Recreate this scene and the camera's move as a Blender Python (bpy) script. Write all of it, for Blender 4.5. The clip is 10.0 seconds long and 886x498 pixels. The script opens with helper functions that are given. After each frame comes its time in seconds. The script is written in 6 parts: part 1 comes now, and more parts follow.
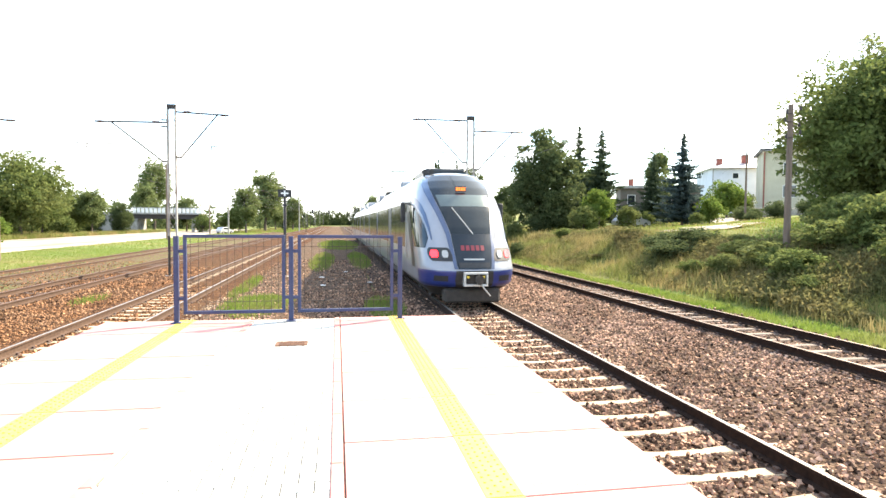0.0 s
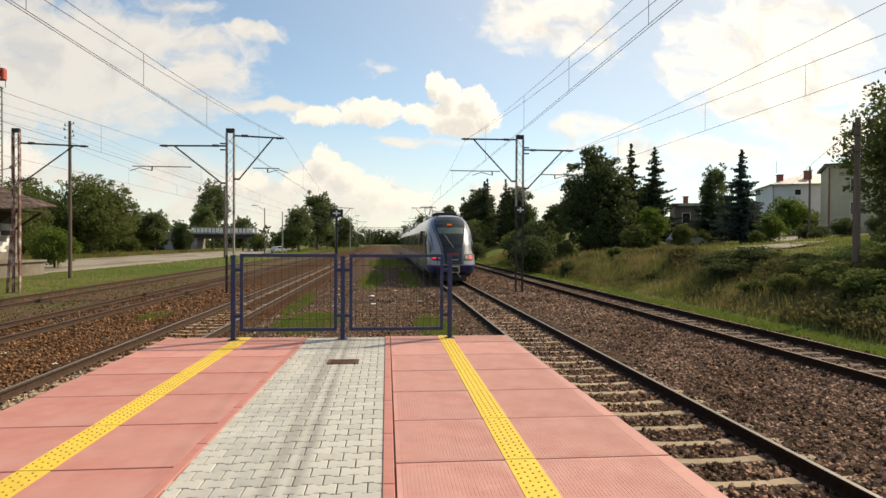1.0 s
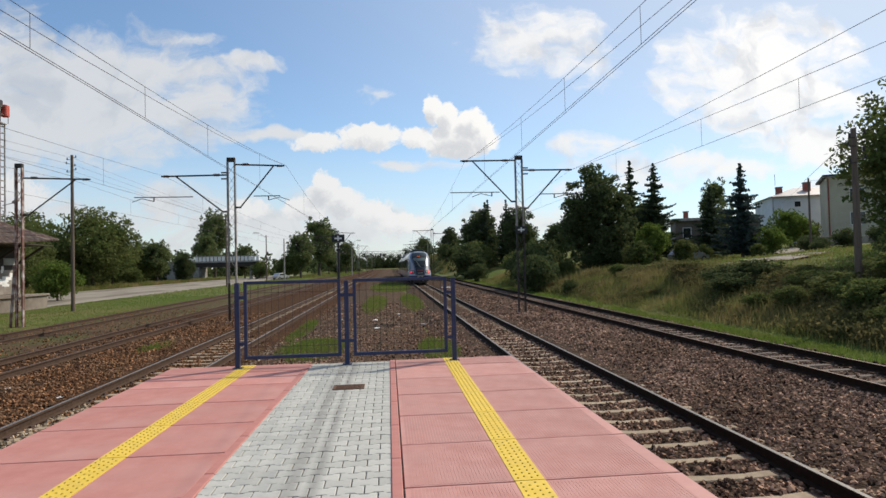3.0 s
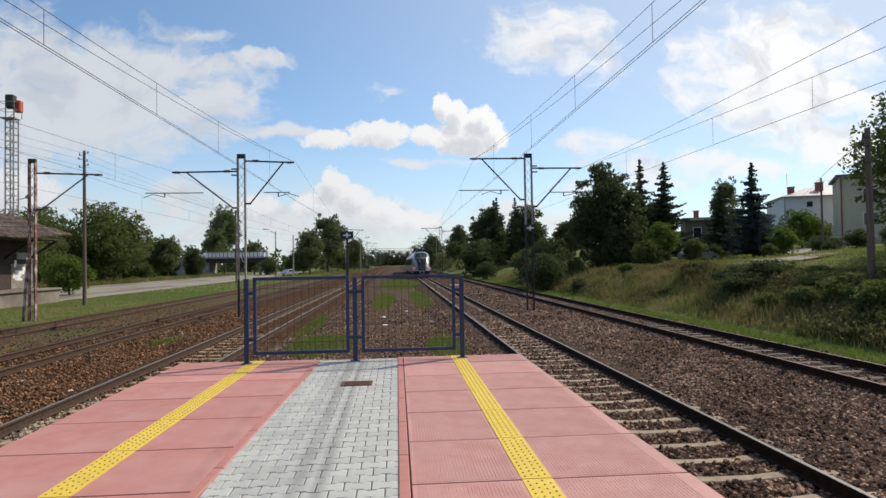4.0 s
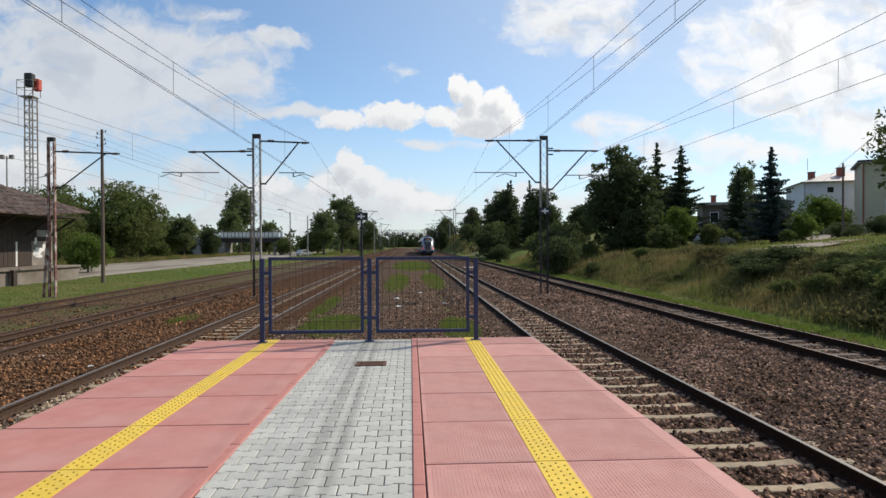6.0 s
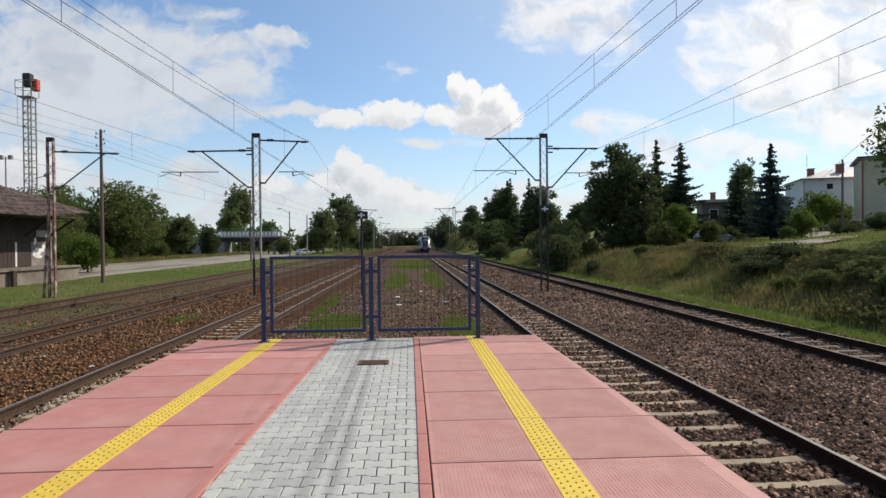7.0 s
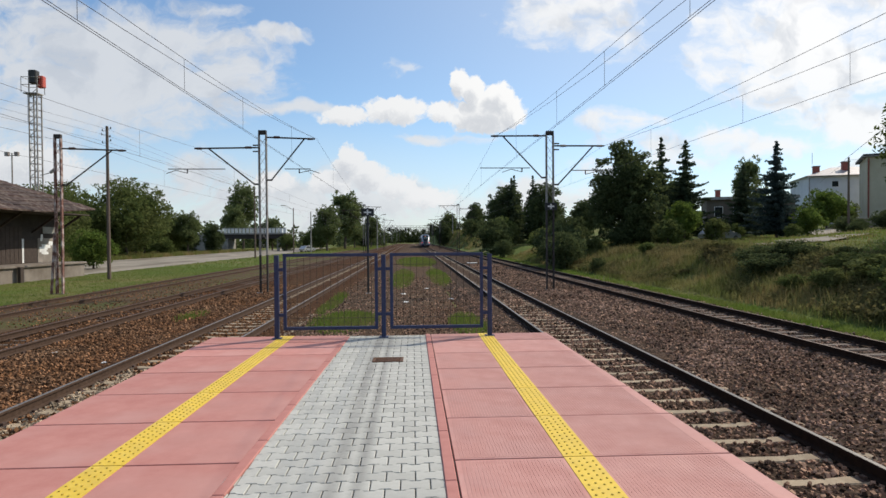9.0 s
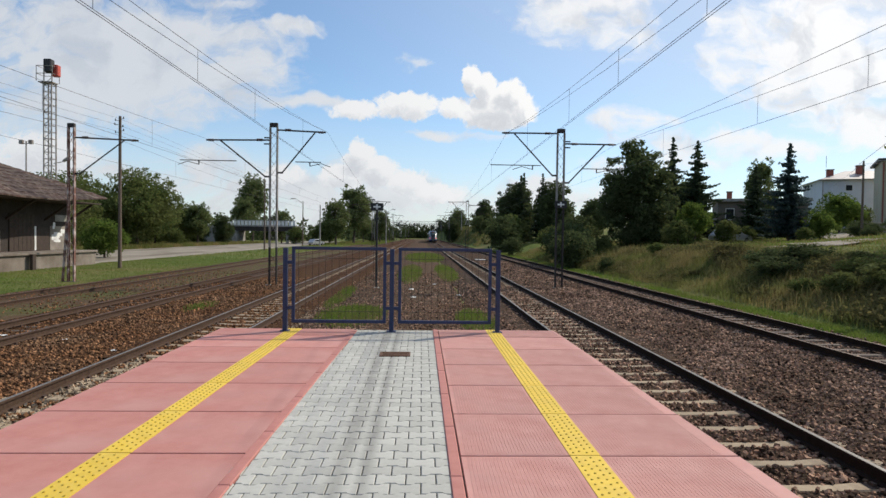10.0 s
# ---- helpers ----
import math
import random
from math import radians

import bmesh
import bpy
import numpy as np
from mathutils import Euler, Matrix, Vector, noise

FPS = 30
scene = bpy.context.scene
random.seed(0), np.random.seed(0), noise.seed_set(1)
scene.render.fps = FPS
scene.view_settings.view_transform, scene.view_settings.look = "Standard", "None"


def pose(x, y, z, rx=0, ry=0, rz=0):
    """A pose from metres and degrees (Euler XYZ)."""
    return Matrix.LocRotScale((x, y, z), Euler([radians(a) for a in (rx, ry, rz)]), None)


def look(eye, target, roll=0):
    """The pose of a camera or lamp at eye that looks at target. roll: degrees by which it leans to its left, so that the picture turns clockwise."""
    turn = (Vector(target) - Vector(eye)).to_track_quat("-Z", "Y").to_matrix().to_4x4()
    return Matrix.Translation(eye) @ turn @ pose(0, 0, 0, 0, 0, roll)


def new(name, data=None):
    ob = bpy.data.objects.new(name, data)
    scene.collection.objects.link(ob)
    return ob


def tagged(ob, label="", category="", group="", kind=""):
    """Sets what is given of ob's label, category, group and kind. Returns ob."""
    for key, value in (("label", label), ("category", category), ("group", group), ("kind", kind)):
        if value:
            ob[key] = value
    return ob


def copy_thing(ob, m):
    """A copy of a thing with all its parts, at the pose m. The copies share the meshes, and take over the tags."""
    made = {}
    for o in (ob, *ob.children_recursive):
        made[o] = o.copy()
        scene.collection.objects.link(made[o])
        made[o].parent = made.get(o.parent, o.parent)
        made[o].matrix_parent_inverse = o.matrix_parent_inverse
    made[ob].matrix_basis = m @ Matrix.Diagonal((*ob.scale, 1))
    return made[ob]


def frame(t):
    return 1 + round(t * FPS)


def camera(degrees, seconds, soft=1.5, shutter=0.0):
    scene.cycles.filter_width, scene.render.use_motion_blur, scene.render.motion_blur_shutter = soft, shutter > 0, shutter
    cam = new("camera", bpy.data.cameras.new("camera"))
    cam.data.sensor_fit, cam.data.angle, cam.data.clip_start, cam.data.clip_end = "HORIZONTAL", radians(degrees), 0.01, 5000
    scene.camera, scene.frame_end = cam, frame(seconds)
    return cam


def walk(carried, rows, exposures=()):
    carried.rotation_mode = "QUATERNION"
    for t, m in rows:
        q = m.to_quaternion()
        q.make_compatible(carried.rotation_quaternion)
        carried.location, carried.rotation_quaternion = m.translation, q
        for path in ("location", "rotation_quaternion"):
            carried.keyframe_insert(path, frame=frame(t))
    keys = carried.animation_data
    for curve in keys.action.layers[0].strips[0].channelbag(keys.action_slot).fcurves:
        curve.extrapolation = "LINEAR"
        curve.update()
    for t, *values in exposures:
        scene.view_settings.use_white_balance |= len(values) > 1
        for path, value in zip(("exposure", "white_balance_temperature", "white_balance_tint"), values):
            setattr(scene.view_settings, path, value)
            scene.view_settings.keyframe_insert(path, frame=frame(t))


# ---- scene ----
cam = camera(73.6, 10.0)
PATH = [
    (0, (0.753, -0.288, 1.561), (1.105, 1.679, 1.475), 0.4),
    (0.1, (0.756, -0.32, 1.565), (1.063, 1.655, 1.491), 0.5),
    (0.2, (0.756, -0.325, 1.569), (1.038, 1.654, 1.5), 0.5),
    (0.3, (0.754, -0.314, 1.566), (1.014, 1.668, 1.503), 0.4),
    (0.4, (0.749, -0.292, 1.56), (0.984, 1.694, 1.51), 0.7),
    (0.5, (0.737, -0.271, 1.559), (0.959, 1.716, 1.511), 0.4),
    (1, (0.735, -0.271, 1.564), (0.924, 1.72, 1.541), 0.3),
    (1.5, (0.732, -0.255, 1.571), (0.905, 1.737, 1.583), -0.2),
    (2, (0.725, -0.264, 1.573), (0.909, 1.727, 1.616), -0.2),
    (2.5, (0.725, -0.297, 1.565), (0.92, 1.693, 1.617), -1.1),
    (4, (0.723, -0.302, 1.564), (0.878, 1.691, 1.608), -0.9),
    (4.5, (0.715, -0.297, 1.557), (0.853, 1.698, 1.579), -0.1),
    (5, (0.713, -0.287, 1.561), (0.841, 1.708, 1.559), -0.2),
    (5.5, (0.707, -0.285, 1.561), (0.82, 1.712, 1.549), -0.1),
    (7, (0.669, -0.263, 1.56), (0.78, 1.734, 1.539), -0.5),
    (7.5, (0.604, -0.268, 1.57), (0.738, 1.727, 1.543), -0.2),
    (8, (0.55, -0.269, 1.566), (0.679, 1.727, 1.534), -0.2),
    (8.5, (0.527, -0.271, 1.571), (0.646, 1.725, 1.538), -0.3),
    (9, (0.518, -0.283, 1.572), (0.619, 1.714, 1.541), -0.4),
    (9.5, (0.508, -0.274, 1.567), (0.59, 1.724, 1.528), -0.0),
    (10, (0.506, -0.264, 1.564), (0.579, 1.735, 1.52), 0.8),
]
# light, sky tones and exposure
SUN_STRENGTH, SKY_STRENGTH, SKY_TINT = 5.0, 0.10, (1.47, 1.72, 1.86)
CLOUD_FAR, CLOUD_LIT, CLOUD_SHADE, SKY_HAZE = (8.3, 8.6, 9.0), (12.6, 12.5, 12.3), (5.9, 6.4, 7.2), (8.5, 9.1, 9.8)
EXPOSURES = [(0.0, 2.03, 7200, 10), (0.1, 1.5, 7200, 10), (0.2, 1.17, 7300, 10), (0.3, 0.88, 7500, 10), (0.5, 0.42, 8050, 10), (1.0, -0.06, 8000, 10), (1.8, -0.2, 7950, 10), (2.5, -0.25, 6900, 10), (4.0, -0.28, 6500, 10), (10.0, -0.28, 6500, 10)]
walk(cam, [(t, look(e, g, r)) for t, e, g, r in PATH], EXPOSURES)

# ---- world and sun ----
SUN_AZ, SUN_EL = radians(58), radians(40.3)
world = bpy.data.worlds.new("sky")
scene.world = world
world.use_nodes = True
WT = world.node_tree
WT.nodes.clear()


def wnode(kind, **values):
    n = WT.nodes.new(kind)
    for k, v in values.items():
        if k == "op":
            n.operation = v
        elif k == "ins":
            for i, val in v.items():
                if isinstance(val, bpy.types.NodeSocket):
                    WT.links.new(val, n.inputs[i])
                else:
                    n.inputs[i].default_value = val
    return n


def wmath(op, a, b=0.0, c=0.0, clamp=False):
    n = wnode("ShaderNodeMath", op=op, ins={0: a, 1: b, 2: c})
    n.use_clamp = clamp
    return n.outputs[0]


def wvec(op, a, b=(0, 0, 0)):
    n = wnode("ShaderNodeVectorMath", op=op, ins={0: a, 1: b})
    return n.outputs["Value"] if op == "DOT_PRODUCT" else n.outputs["Vector"]


# centre across, centre up, half width, half height (tangents ahead along the line), weight
VEILS = [
    (-0.493, 0.288, 0.285, 0.105, 1.5), (-0.322, 0.253, 0.105, 0.070, 1.3), (-0.225, 0.348, 0.083, 0.015, 0.9), (-0.599, 0.208, 0.196, 0.055, 0.8),
    (-0.358, 0.392, 0.055, 0.019, 0.7), (-0.538, 0.103, 0.134, 0.037, 0.7), (-0.359, 0.104, 0.11, 0.039, 0.9), (-0.147, 0.070, 0.246, 0.050, 1.1),
    (0.176, 0.067, 0.237, 0.032, 0.9), (-0.203, 0.215, 0.102, 0.015, 1.0), (0.032, 0.164, 0.072, 0.013, 0.9), (0.255, 0.395, 0.120, 0.050, 0.7), (0.30, 0.36, 0.05, 0.03, 0.8), (0.36, 0.35, 0.06, 0.04, 0.8),
    (0.689, 0.326, 0.199, 0.119, 1.4), (0.782, 0.207, 0.169, 0.05, 1.0), (0.359, 0.199, 0.065, 0.018, 0.9), (0.545, 0.161, 0.206, 0.026, 0.8),
    (0.393, 0.126, 0.121, 0.018, 0.7), (0.845, 0.108, 0.128, 0.04, 0.8), (-0.80, 0.33, 0.25, 0.16, 0.9), (-0.015, 0.287, 0.030, 0.012, 0.8),
]
HEAPS = [
    (0.08, 0.263, 0.019, 0.027, 1.5), (0.107, 0.251, 0.023, 0.027, 1.5), (0.148, 0.24, 0.029, 0.029, 1.5), (0.172, 0.216, 0.025, 0.031, 1.4),
    (0.124, 0.209, 0.073, 0.033, 1.5), (0.051, 0.215, 0.029, 0.021, 1.2), (-0.025, 0.217, 0.059, 0.025, 1.2), (-0.109, 0.207, 0.056, 0.017, 1.0),
    (-0.105, 0.133, 0.028, 0.026, 1.5), (-0.072, 0.109, 0.038, 0.03, 1.3), (-0.133, 0.1, 0.047, 0.025, 1.1), (-0.025, 0.091, 0.043, 0.025, 0.9),
    (0.022, 0.072, 0.057, 0.021, 0.9), (-0.231, 0.099, 0.042, 0.019, 0.8),
    (-0.62, 0.125, 0.09, 0.04, 1.0),
]


def wnoise(vector, scale, detail, rough):
    return wnode("ShaderNodeTexNoise", ins={"Vector": vector, "Scale": scale, "Detail": detail, "Roughness": rough})


def wmix(f, a, b):
    n = wnode("ShaderNodeMix", ins={0: f})
    n.data_type = "RGBA"
    for i, val in ((6, a), (7, b)):
        if isinstance(val, bpy.types.NodeSocket):
            WT.links.new(val, n.inputs[i])
        else:
            n.inputs[i].default_value = (*val, 1)
    return n.outputs[2]


def wstep(value, low, high):
    n = wnode("ShaderNodeMapRange", ins={"Value": value, 1: low, 2: high, 3: 0.0, 4: 1.0})
    n.interpolation_type = "SMOOTHSTEP"
    return n.outputs[0]


def cloud_field(place, lumps):
    """How deep a place lies inside the nearest of several rounded clouds."""
    best = None
    for cx, cy, a, b, gain in lumps:
        d = wvec("MULTIPLY", wvec("SUBTRACT", place, (cx, cy, 0)), (1 / a, 1 / b, 0))
        f = wmath("MULTIPLY", wmath("SUBTRACT", 1.0, wvec("DOT_PRODUCT", d, d)), gain)
        best = f if best is None else wmath("MAXIMUM", best, f)
    return wmath("MAXIMUM", best, -1.5)


def heap_density(flat):
    """Cumulus: rounded heaps whose outline is broken into billows."""
    warp = wnoise(flat, 30.0, 5.0, 0.58).outputs["Color"]
    bent = wvec("ADD", flat, wvec("MULTIPLY", wvec("SUBTRACT", warp, (0.5, 0.5, 0.5)), (0.040, 0.034, 0)))
    lump = wnoise(bent, 60.0, 4.0, 0.55).outputs["Fac"]
    puff = wmath("ABSOLUTE", wmath("MULTIPLY", wmath("SUBTRACT", lump, 0.5), 4.0))
    return wmath("ADD", cloud_field(bent, HEAPS), wmath("MULTIPLY", wmath("SUBTRACT", 0.35, puff), 0.55))


def build_sky():
    """A clear summer sky with thin broken veils, a few cumulus heaps and a glow towards the sun."""
    sky = wnode("ShaderNodeTexSky")
    sky.sky_type = "NISHITA"
    sky.sun_disc = False
    sky.sun_elevation, sky.sun_rotation = SUN_EL, SUN_AZ
    sky.air_density, sky.dust_density, sky.ozone_density = 1.0, 0.4, 2.0
    ray = wnode("ShaderNodeTexCoord").outputs["Generated"]
    sep = wnode("ShaderNodeSeparateXYZ", ins={0: ray}).outputs
    ahead = wmath("MAXIMUM", sep[1], 0.08)
    u = wmath("DIVIDE", sep[0], ahead)
    v = wmath("DIVIDE", sep[2], ahead)
    flat = wnode("ShaderNodeCombineXYZ", ins={0: u, 1: v, 2: 0.0}).outputs[0]
    front = wmath("MULTIPLY", wmath("SUBTRACT", sep[1], 0.3), 4.0, clamp=True)
    sun_dir = (math.sin(SUN_AZ) * math.cos(SUN_EL), math.cos(SUN_AZ) * math.cos(SUN_EL), math.sin(SUN_EL))
    towards = wmath("MAXIMUM", wvec("DOT_PRODUCT", ray, sun_dir), 0.0)
    # haze low down and a glow round the sun
    haze = wmath("MULTIPLY", wmath("SUBTRACT", 1.0, wmath("MULTIPLY", wmath("MAXIMUM", sep[2], 0.0), 4.0), clamp=True), 0.66)
    haze = wmath("MAXIMUM", haze, wmath("MULTIPLY", wmath("POWER", towards, 3.0), 0.95, clamp=True))
    colour = wmix(haze, wvec("MULTIPLY", sky.outputs[0], SKY_TINT), SKY_HAZE)
    lit = wmix(wmath("MULTIPLY", wmath("POWER", towards, 2.5), 1.5, clamp=True), CLOUD_FAR, CLOUD_LIT)
    # veils: soft and streaky, partly see-through
    slow = wnoise(flat, 7.0, 5.0, 0.55).outputs["Color"]
    drift = wvec("ADD", flat, wvec("MULTIPLY", wvec("SUBTRACT", slow, (0.5, 0.5, 0.5)), (0.22, 0.10, 0)))
    streak = wnoise(wvec("MULTIPLY", drift, (1.0, 1.7, 1.0)), 11.0, 8.0, 0.58).outputs["Fac"]
    dome = wnoise(ray, 3.2, 7.0, 0.58).outputs["Fac"]
    loose = wmath("SUBTRACT", wmath("MULTIPLY", wmath("SUBTRACT", dome, 0.60), 5.0), wmath("MULTIPLY", front, 1.4))
    veil = wmath("MAXIMUM", wmath("MULTIPLY", cloud_field(drift, VEILS), front), loose)
    veil = wmath("ADD", veil, wmath("MULTIPLY", wmath("SUBTRACT", streak, 0.48), 4.4))
    grey = wstep(wnoise(drift, 15.0, 5.0, 0.5).outputs["Fac"], 0.46, 0.72)
    veil_tone = wmix(wmath("MULTIPLY", grey, 0.55), lit, CLOUD_SHADE)
    colour = wmix(wmath("MULTIPLY", wstep(veil, -0.35, 1.15), 0.90), colour, veil_tone)
    # heaps: crisp towards the sun, grey where more cloud lies between them and the sun
    dens = heap_density(flat)
    sunward = heap_density(wvec("ADD", flat, (0.010, 0.020, 0)))
    shade = wmath("MULTIPLY", wstep(sunward, 0.2, 1.7), 0.62)
    colour = wmix(wmath("MULTIPLY", wstep(dens, -0.05, 0.62), front), colour, wmix(shade, wvec("MULTIPLY", lit, (1.13, 1.12, 1.10)), CLOUD_SHADE))
    back = wnode("ShaderNodeBackground", ins={"Strength": SKY_STRENGTH})
    WT.links.new(colour, back.inputs["Color"])
    out = wnode("ShaderNodeOutputWorld")
    WT.links.new(back.outputs[0], out.inputs[0])


build_sky()

sun_data = bpy.data.lights.new("sun", "SUN")
sun_data.energy, sun_data.angle, sun_data.color = SUN_STRENGTH, radians(0.6), (1.0, 0.91, 0.77)
sun = new("sun", sun_data)
sun.matrix_world = look((0, 0, 50), (-math.sin(SUN_AZ) * math.cos(SUN_EL) * 50, -math.cos(SUN_AZ) * math.cos(SUN_EL) * 50, 50 - 50 * math.sin(SUN_EL)))

# ---- materials ----


def material(name, c1, c2, scale=6.0, rough=0.8, bump=0.3, bump_scale=40.0, metal=0.0, rnd=0.0, island=0.0,
             stain=None, stain_scale=1.0, stain_amount=0.5, bump_dist=0.01, coat=0.0, spec=0.5, stretch=(1, 1, 1), ):
    """Two tones of grain, an optional large-scale stain, piece-to-piece variation and a fine relief."""
    m = bpy.data.materials.new(name)
    m.use_nodes = True
    t = m.node_tree
    p = t.nodes["Principled BSDF"]
    co = t.nodes.new("ShaderNodeTexCoord").outputs["Object"]
    mp = t.nodes.new("ShaderNodeMapping")
    mp.inputs["Scale"].default_value = stretch
    t.links.new(co, mp.inputs[0])
    co = mp.outputs[0]
    n1 = t.nodes.new("ShaderNodeTexNoise")
    n1.inputs["Scale"].default_value, n1.inputs["Detail"].default_value, n1.inputs["Roughness"].default_value = scale, 6, 0.65
    t.links.new(co, n1.inputs["Vector"])
    spread = t.nodes.new("ShaderNodeMapRange")
    spread.inputs[1].default_value, spread.inputs[2].default_value = 0.3, 0.7
    t.links.new(n1.outputs[0], spread.inputs[0])
    fac = spread.outputs[0]

    def mixed(f, a, b):
        n = t.nodes.new("ShaderNodeMix")
        n.data_type = "RGBA"
        for i, val in ((0, f), (6, a), (7, b)):
            if isinstance(val, bpy.types.NodeSocket):
                t.links.new(val, n.inputs[i])
            else:
                n.inputs[i].default_value = val if isinstance(val, float) else (*val, 1)
        return n.outputs[2]

    col = mixed(fac, c1, c2)
    if stain:
        n2 = t.nodes.new("ShaderNodeTexNoise")
        n2.inputs["Scale"].default_value, n2.inputs["Detail"].default_value = stain_scale, 5
        t.links.new(co, n2.inputs["Vector"])
        r2 = t.nodes.new("ShaderNodeMapRange")
        r2.inputs[1].default_value, r2.inputs[2].default_value, r2.inputs[4].default_value = 0.45, 0.68, stain_amount
        t.links.new(n2.outputs[0], r2.inputs[0])
        col = mixed(r2.outputs[0], col, stain)
    for amount, source, socket in ((rnd, "ShaderNodeObjectInfo", "Random"), (island, "ShaderNodeNewGeometry", "Random Per Island")):
        if amount:
            info = t.nodes.new(source)
            r = t.nodes.new("ShaderNodeMapRange")
            r.inputs[3].default_value, r.inputs[4].default_value = 1 - amount, 1 + amount
            t.links.new(info.outputs[socket], r.inputs[0])
            hsv = t.nodes.new("ShaderNodeHueSaturation")
            t.links.new(col, hsv.inputs["Color"])
            t.links.new(r.outputs[0], hsv.inputs["Value"])
            col = hsv.outputs[0]
    t.links.new(col, p.inputs["Base Color"])
    p.inputs["Roughness"].default_value, p.inputs["Metallic"].default_value = rough, metal
    p.inputs["Coat Weight"].default_value = coat
    p.inputs["Specular IOR Level"].default_value = spec
    if bump:
        n3 = t.nodes.new("ShaderNodeTexNoise")
        n3.inputs["Scale"].default_value, n3.inputs["Detail"].default_value = bump_scale, 4
        t.links.new(co, n3.inputs["Vector"])
        b = t.nodes.new("ShaderNodeBump")
        b.inputs["Strength"].default_value, b.inputs["Distance"].default_value = bump, bump_dist
        t.links.new(n3.outputs[0], b.inputs["Height"])
        t.links.new(b.outputs[0], p.inputs["Normal"])
    return m


def glow(name, colour, strength):
    m = bpy.data.materials.new(name)
    m.use_nodes = True
    p = m.node_tree.nodes["Principled BSDF"]
    p.inputs["Base Color"].default_value = (*colour, 1)
    p.inputs["Emission Color"].default_value = (*colour, 1)
    p.inputs["Emission Strength"].default_value = strength
    return m


def foliage(name, c1, c2, c3=None, patch=0.25, c3_amount=0.6):
    """Leaves: colour varies leaf by leaf and in patches, and light shines through them."""
    m = bpy.data.materials.new(name)
    m.use_nodes = True
    t = m.node_tree
    p = t.nodes["Principled BSDF"]
    geo = t.nodes.new("ShaderNodeNewGeometry")
    mix = t.nodes.new("ShaderNodeMix")
    mix.data_type = "RGBA"
    mix.inputs[6].default_value, mix.inputs[7].default_value = (*c1, 1), (*c2, 1)
    t.links.new(geo.outputs["Random Per Island"], mix.inputs[0])
    col = mix.outputs[2]
    if c3:
        n = t.nodes.new("ShaderNodeTexNoise")
        n.inputs["Scale"].default_value, n.inputs["Detail"].default_value = patch, 3
        t.links.new(geo.outputs["Position"], n.inputs["Vector"])
        r = t.nodes.new("ShaderNodeMapRange")
        r.inputs[1].default_value, r.inputs[2].default_value, r.inputs[4].default_value = 0.42, 0.62, c3_amount
        t.links.new(n.outputs[0], r.inputs[0])
        mx = t.nodes.new("ShaderNodeMix")
        mx.data_type = "RGBA"
        t.links.new(r.outputs[0], mx.inputs[0])
        t.links.new(col, mx.inputs[6])
        mx.inputs[7].default_value = (*c3, 1)
        col = mx.outputs[2]
    t.links.new(col, p.inputs["Base Color"])
    p.inputs["Roughness"].default_value = 0.9
    p.inputs["Specular IOR Level"].default_value = 0.05
    tr = t.nodes.new("ShaderNodeBsdfTranslucent")
    t.links.new(col, tr.inputs[0])
    ms = t.nodes.new("ShaderNodeMixShader")
    ms.inputs[0].default_value = 0.42
    t.links.new(p.outputs[0], ms.inputs[1])
    t.links.new(tr.outputs[0], ms.inputs[2])
    t.links.new(ms.outputs[0], t.nodes["Material Output"].inputs[0])
    return m


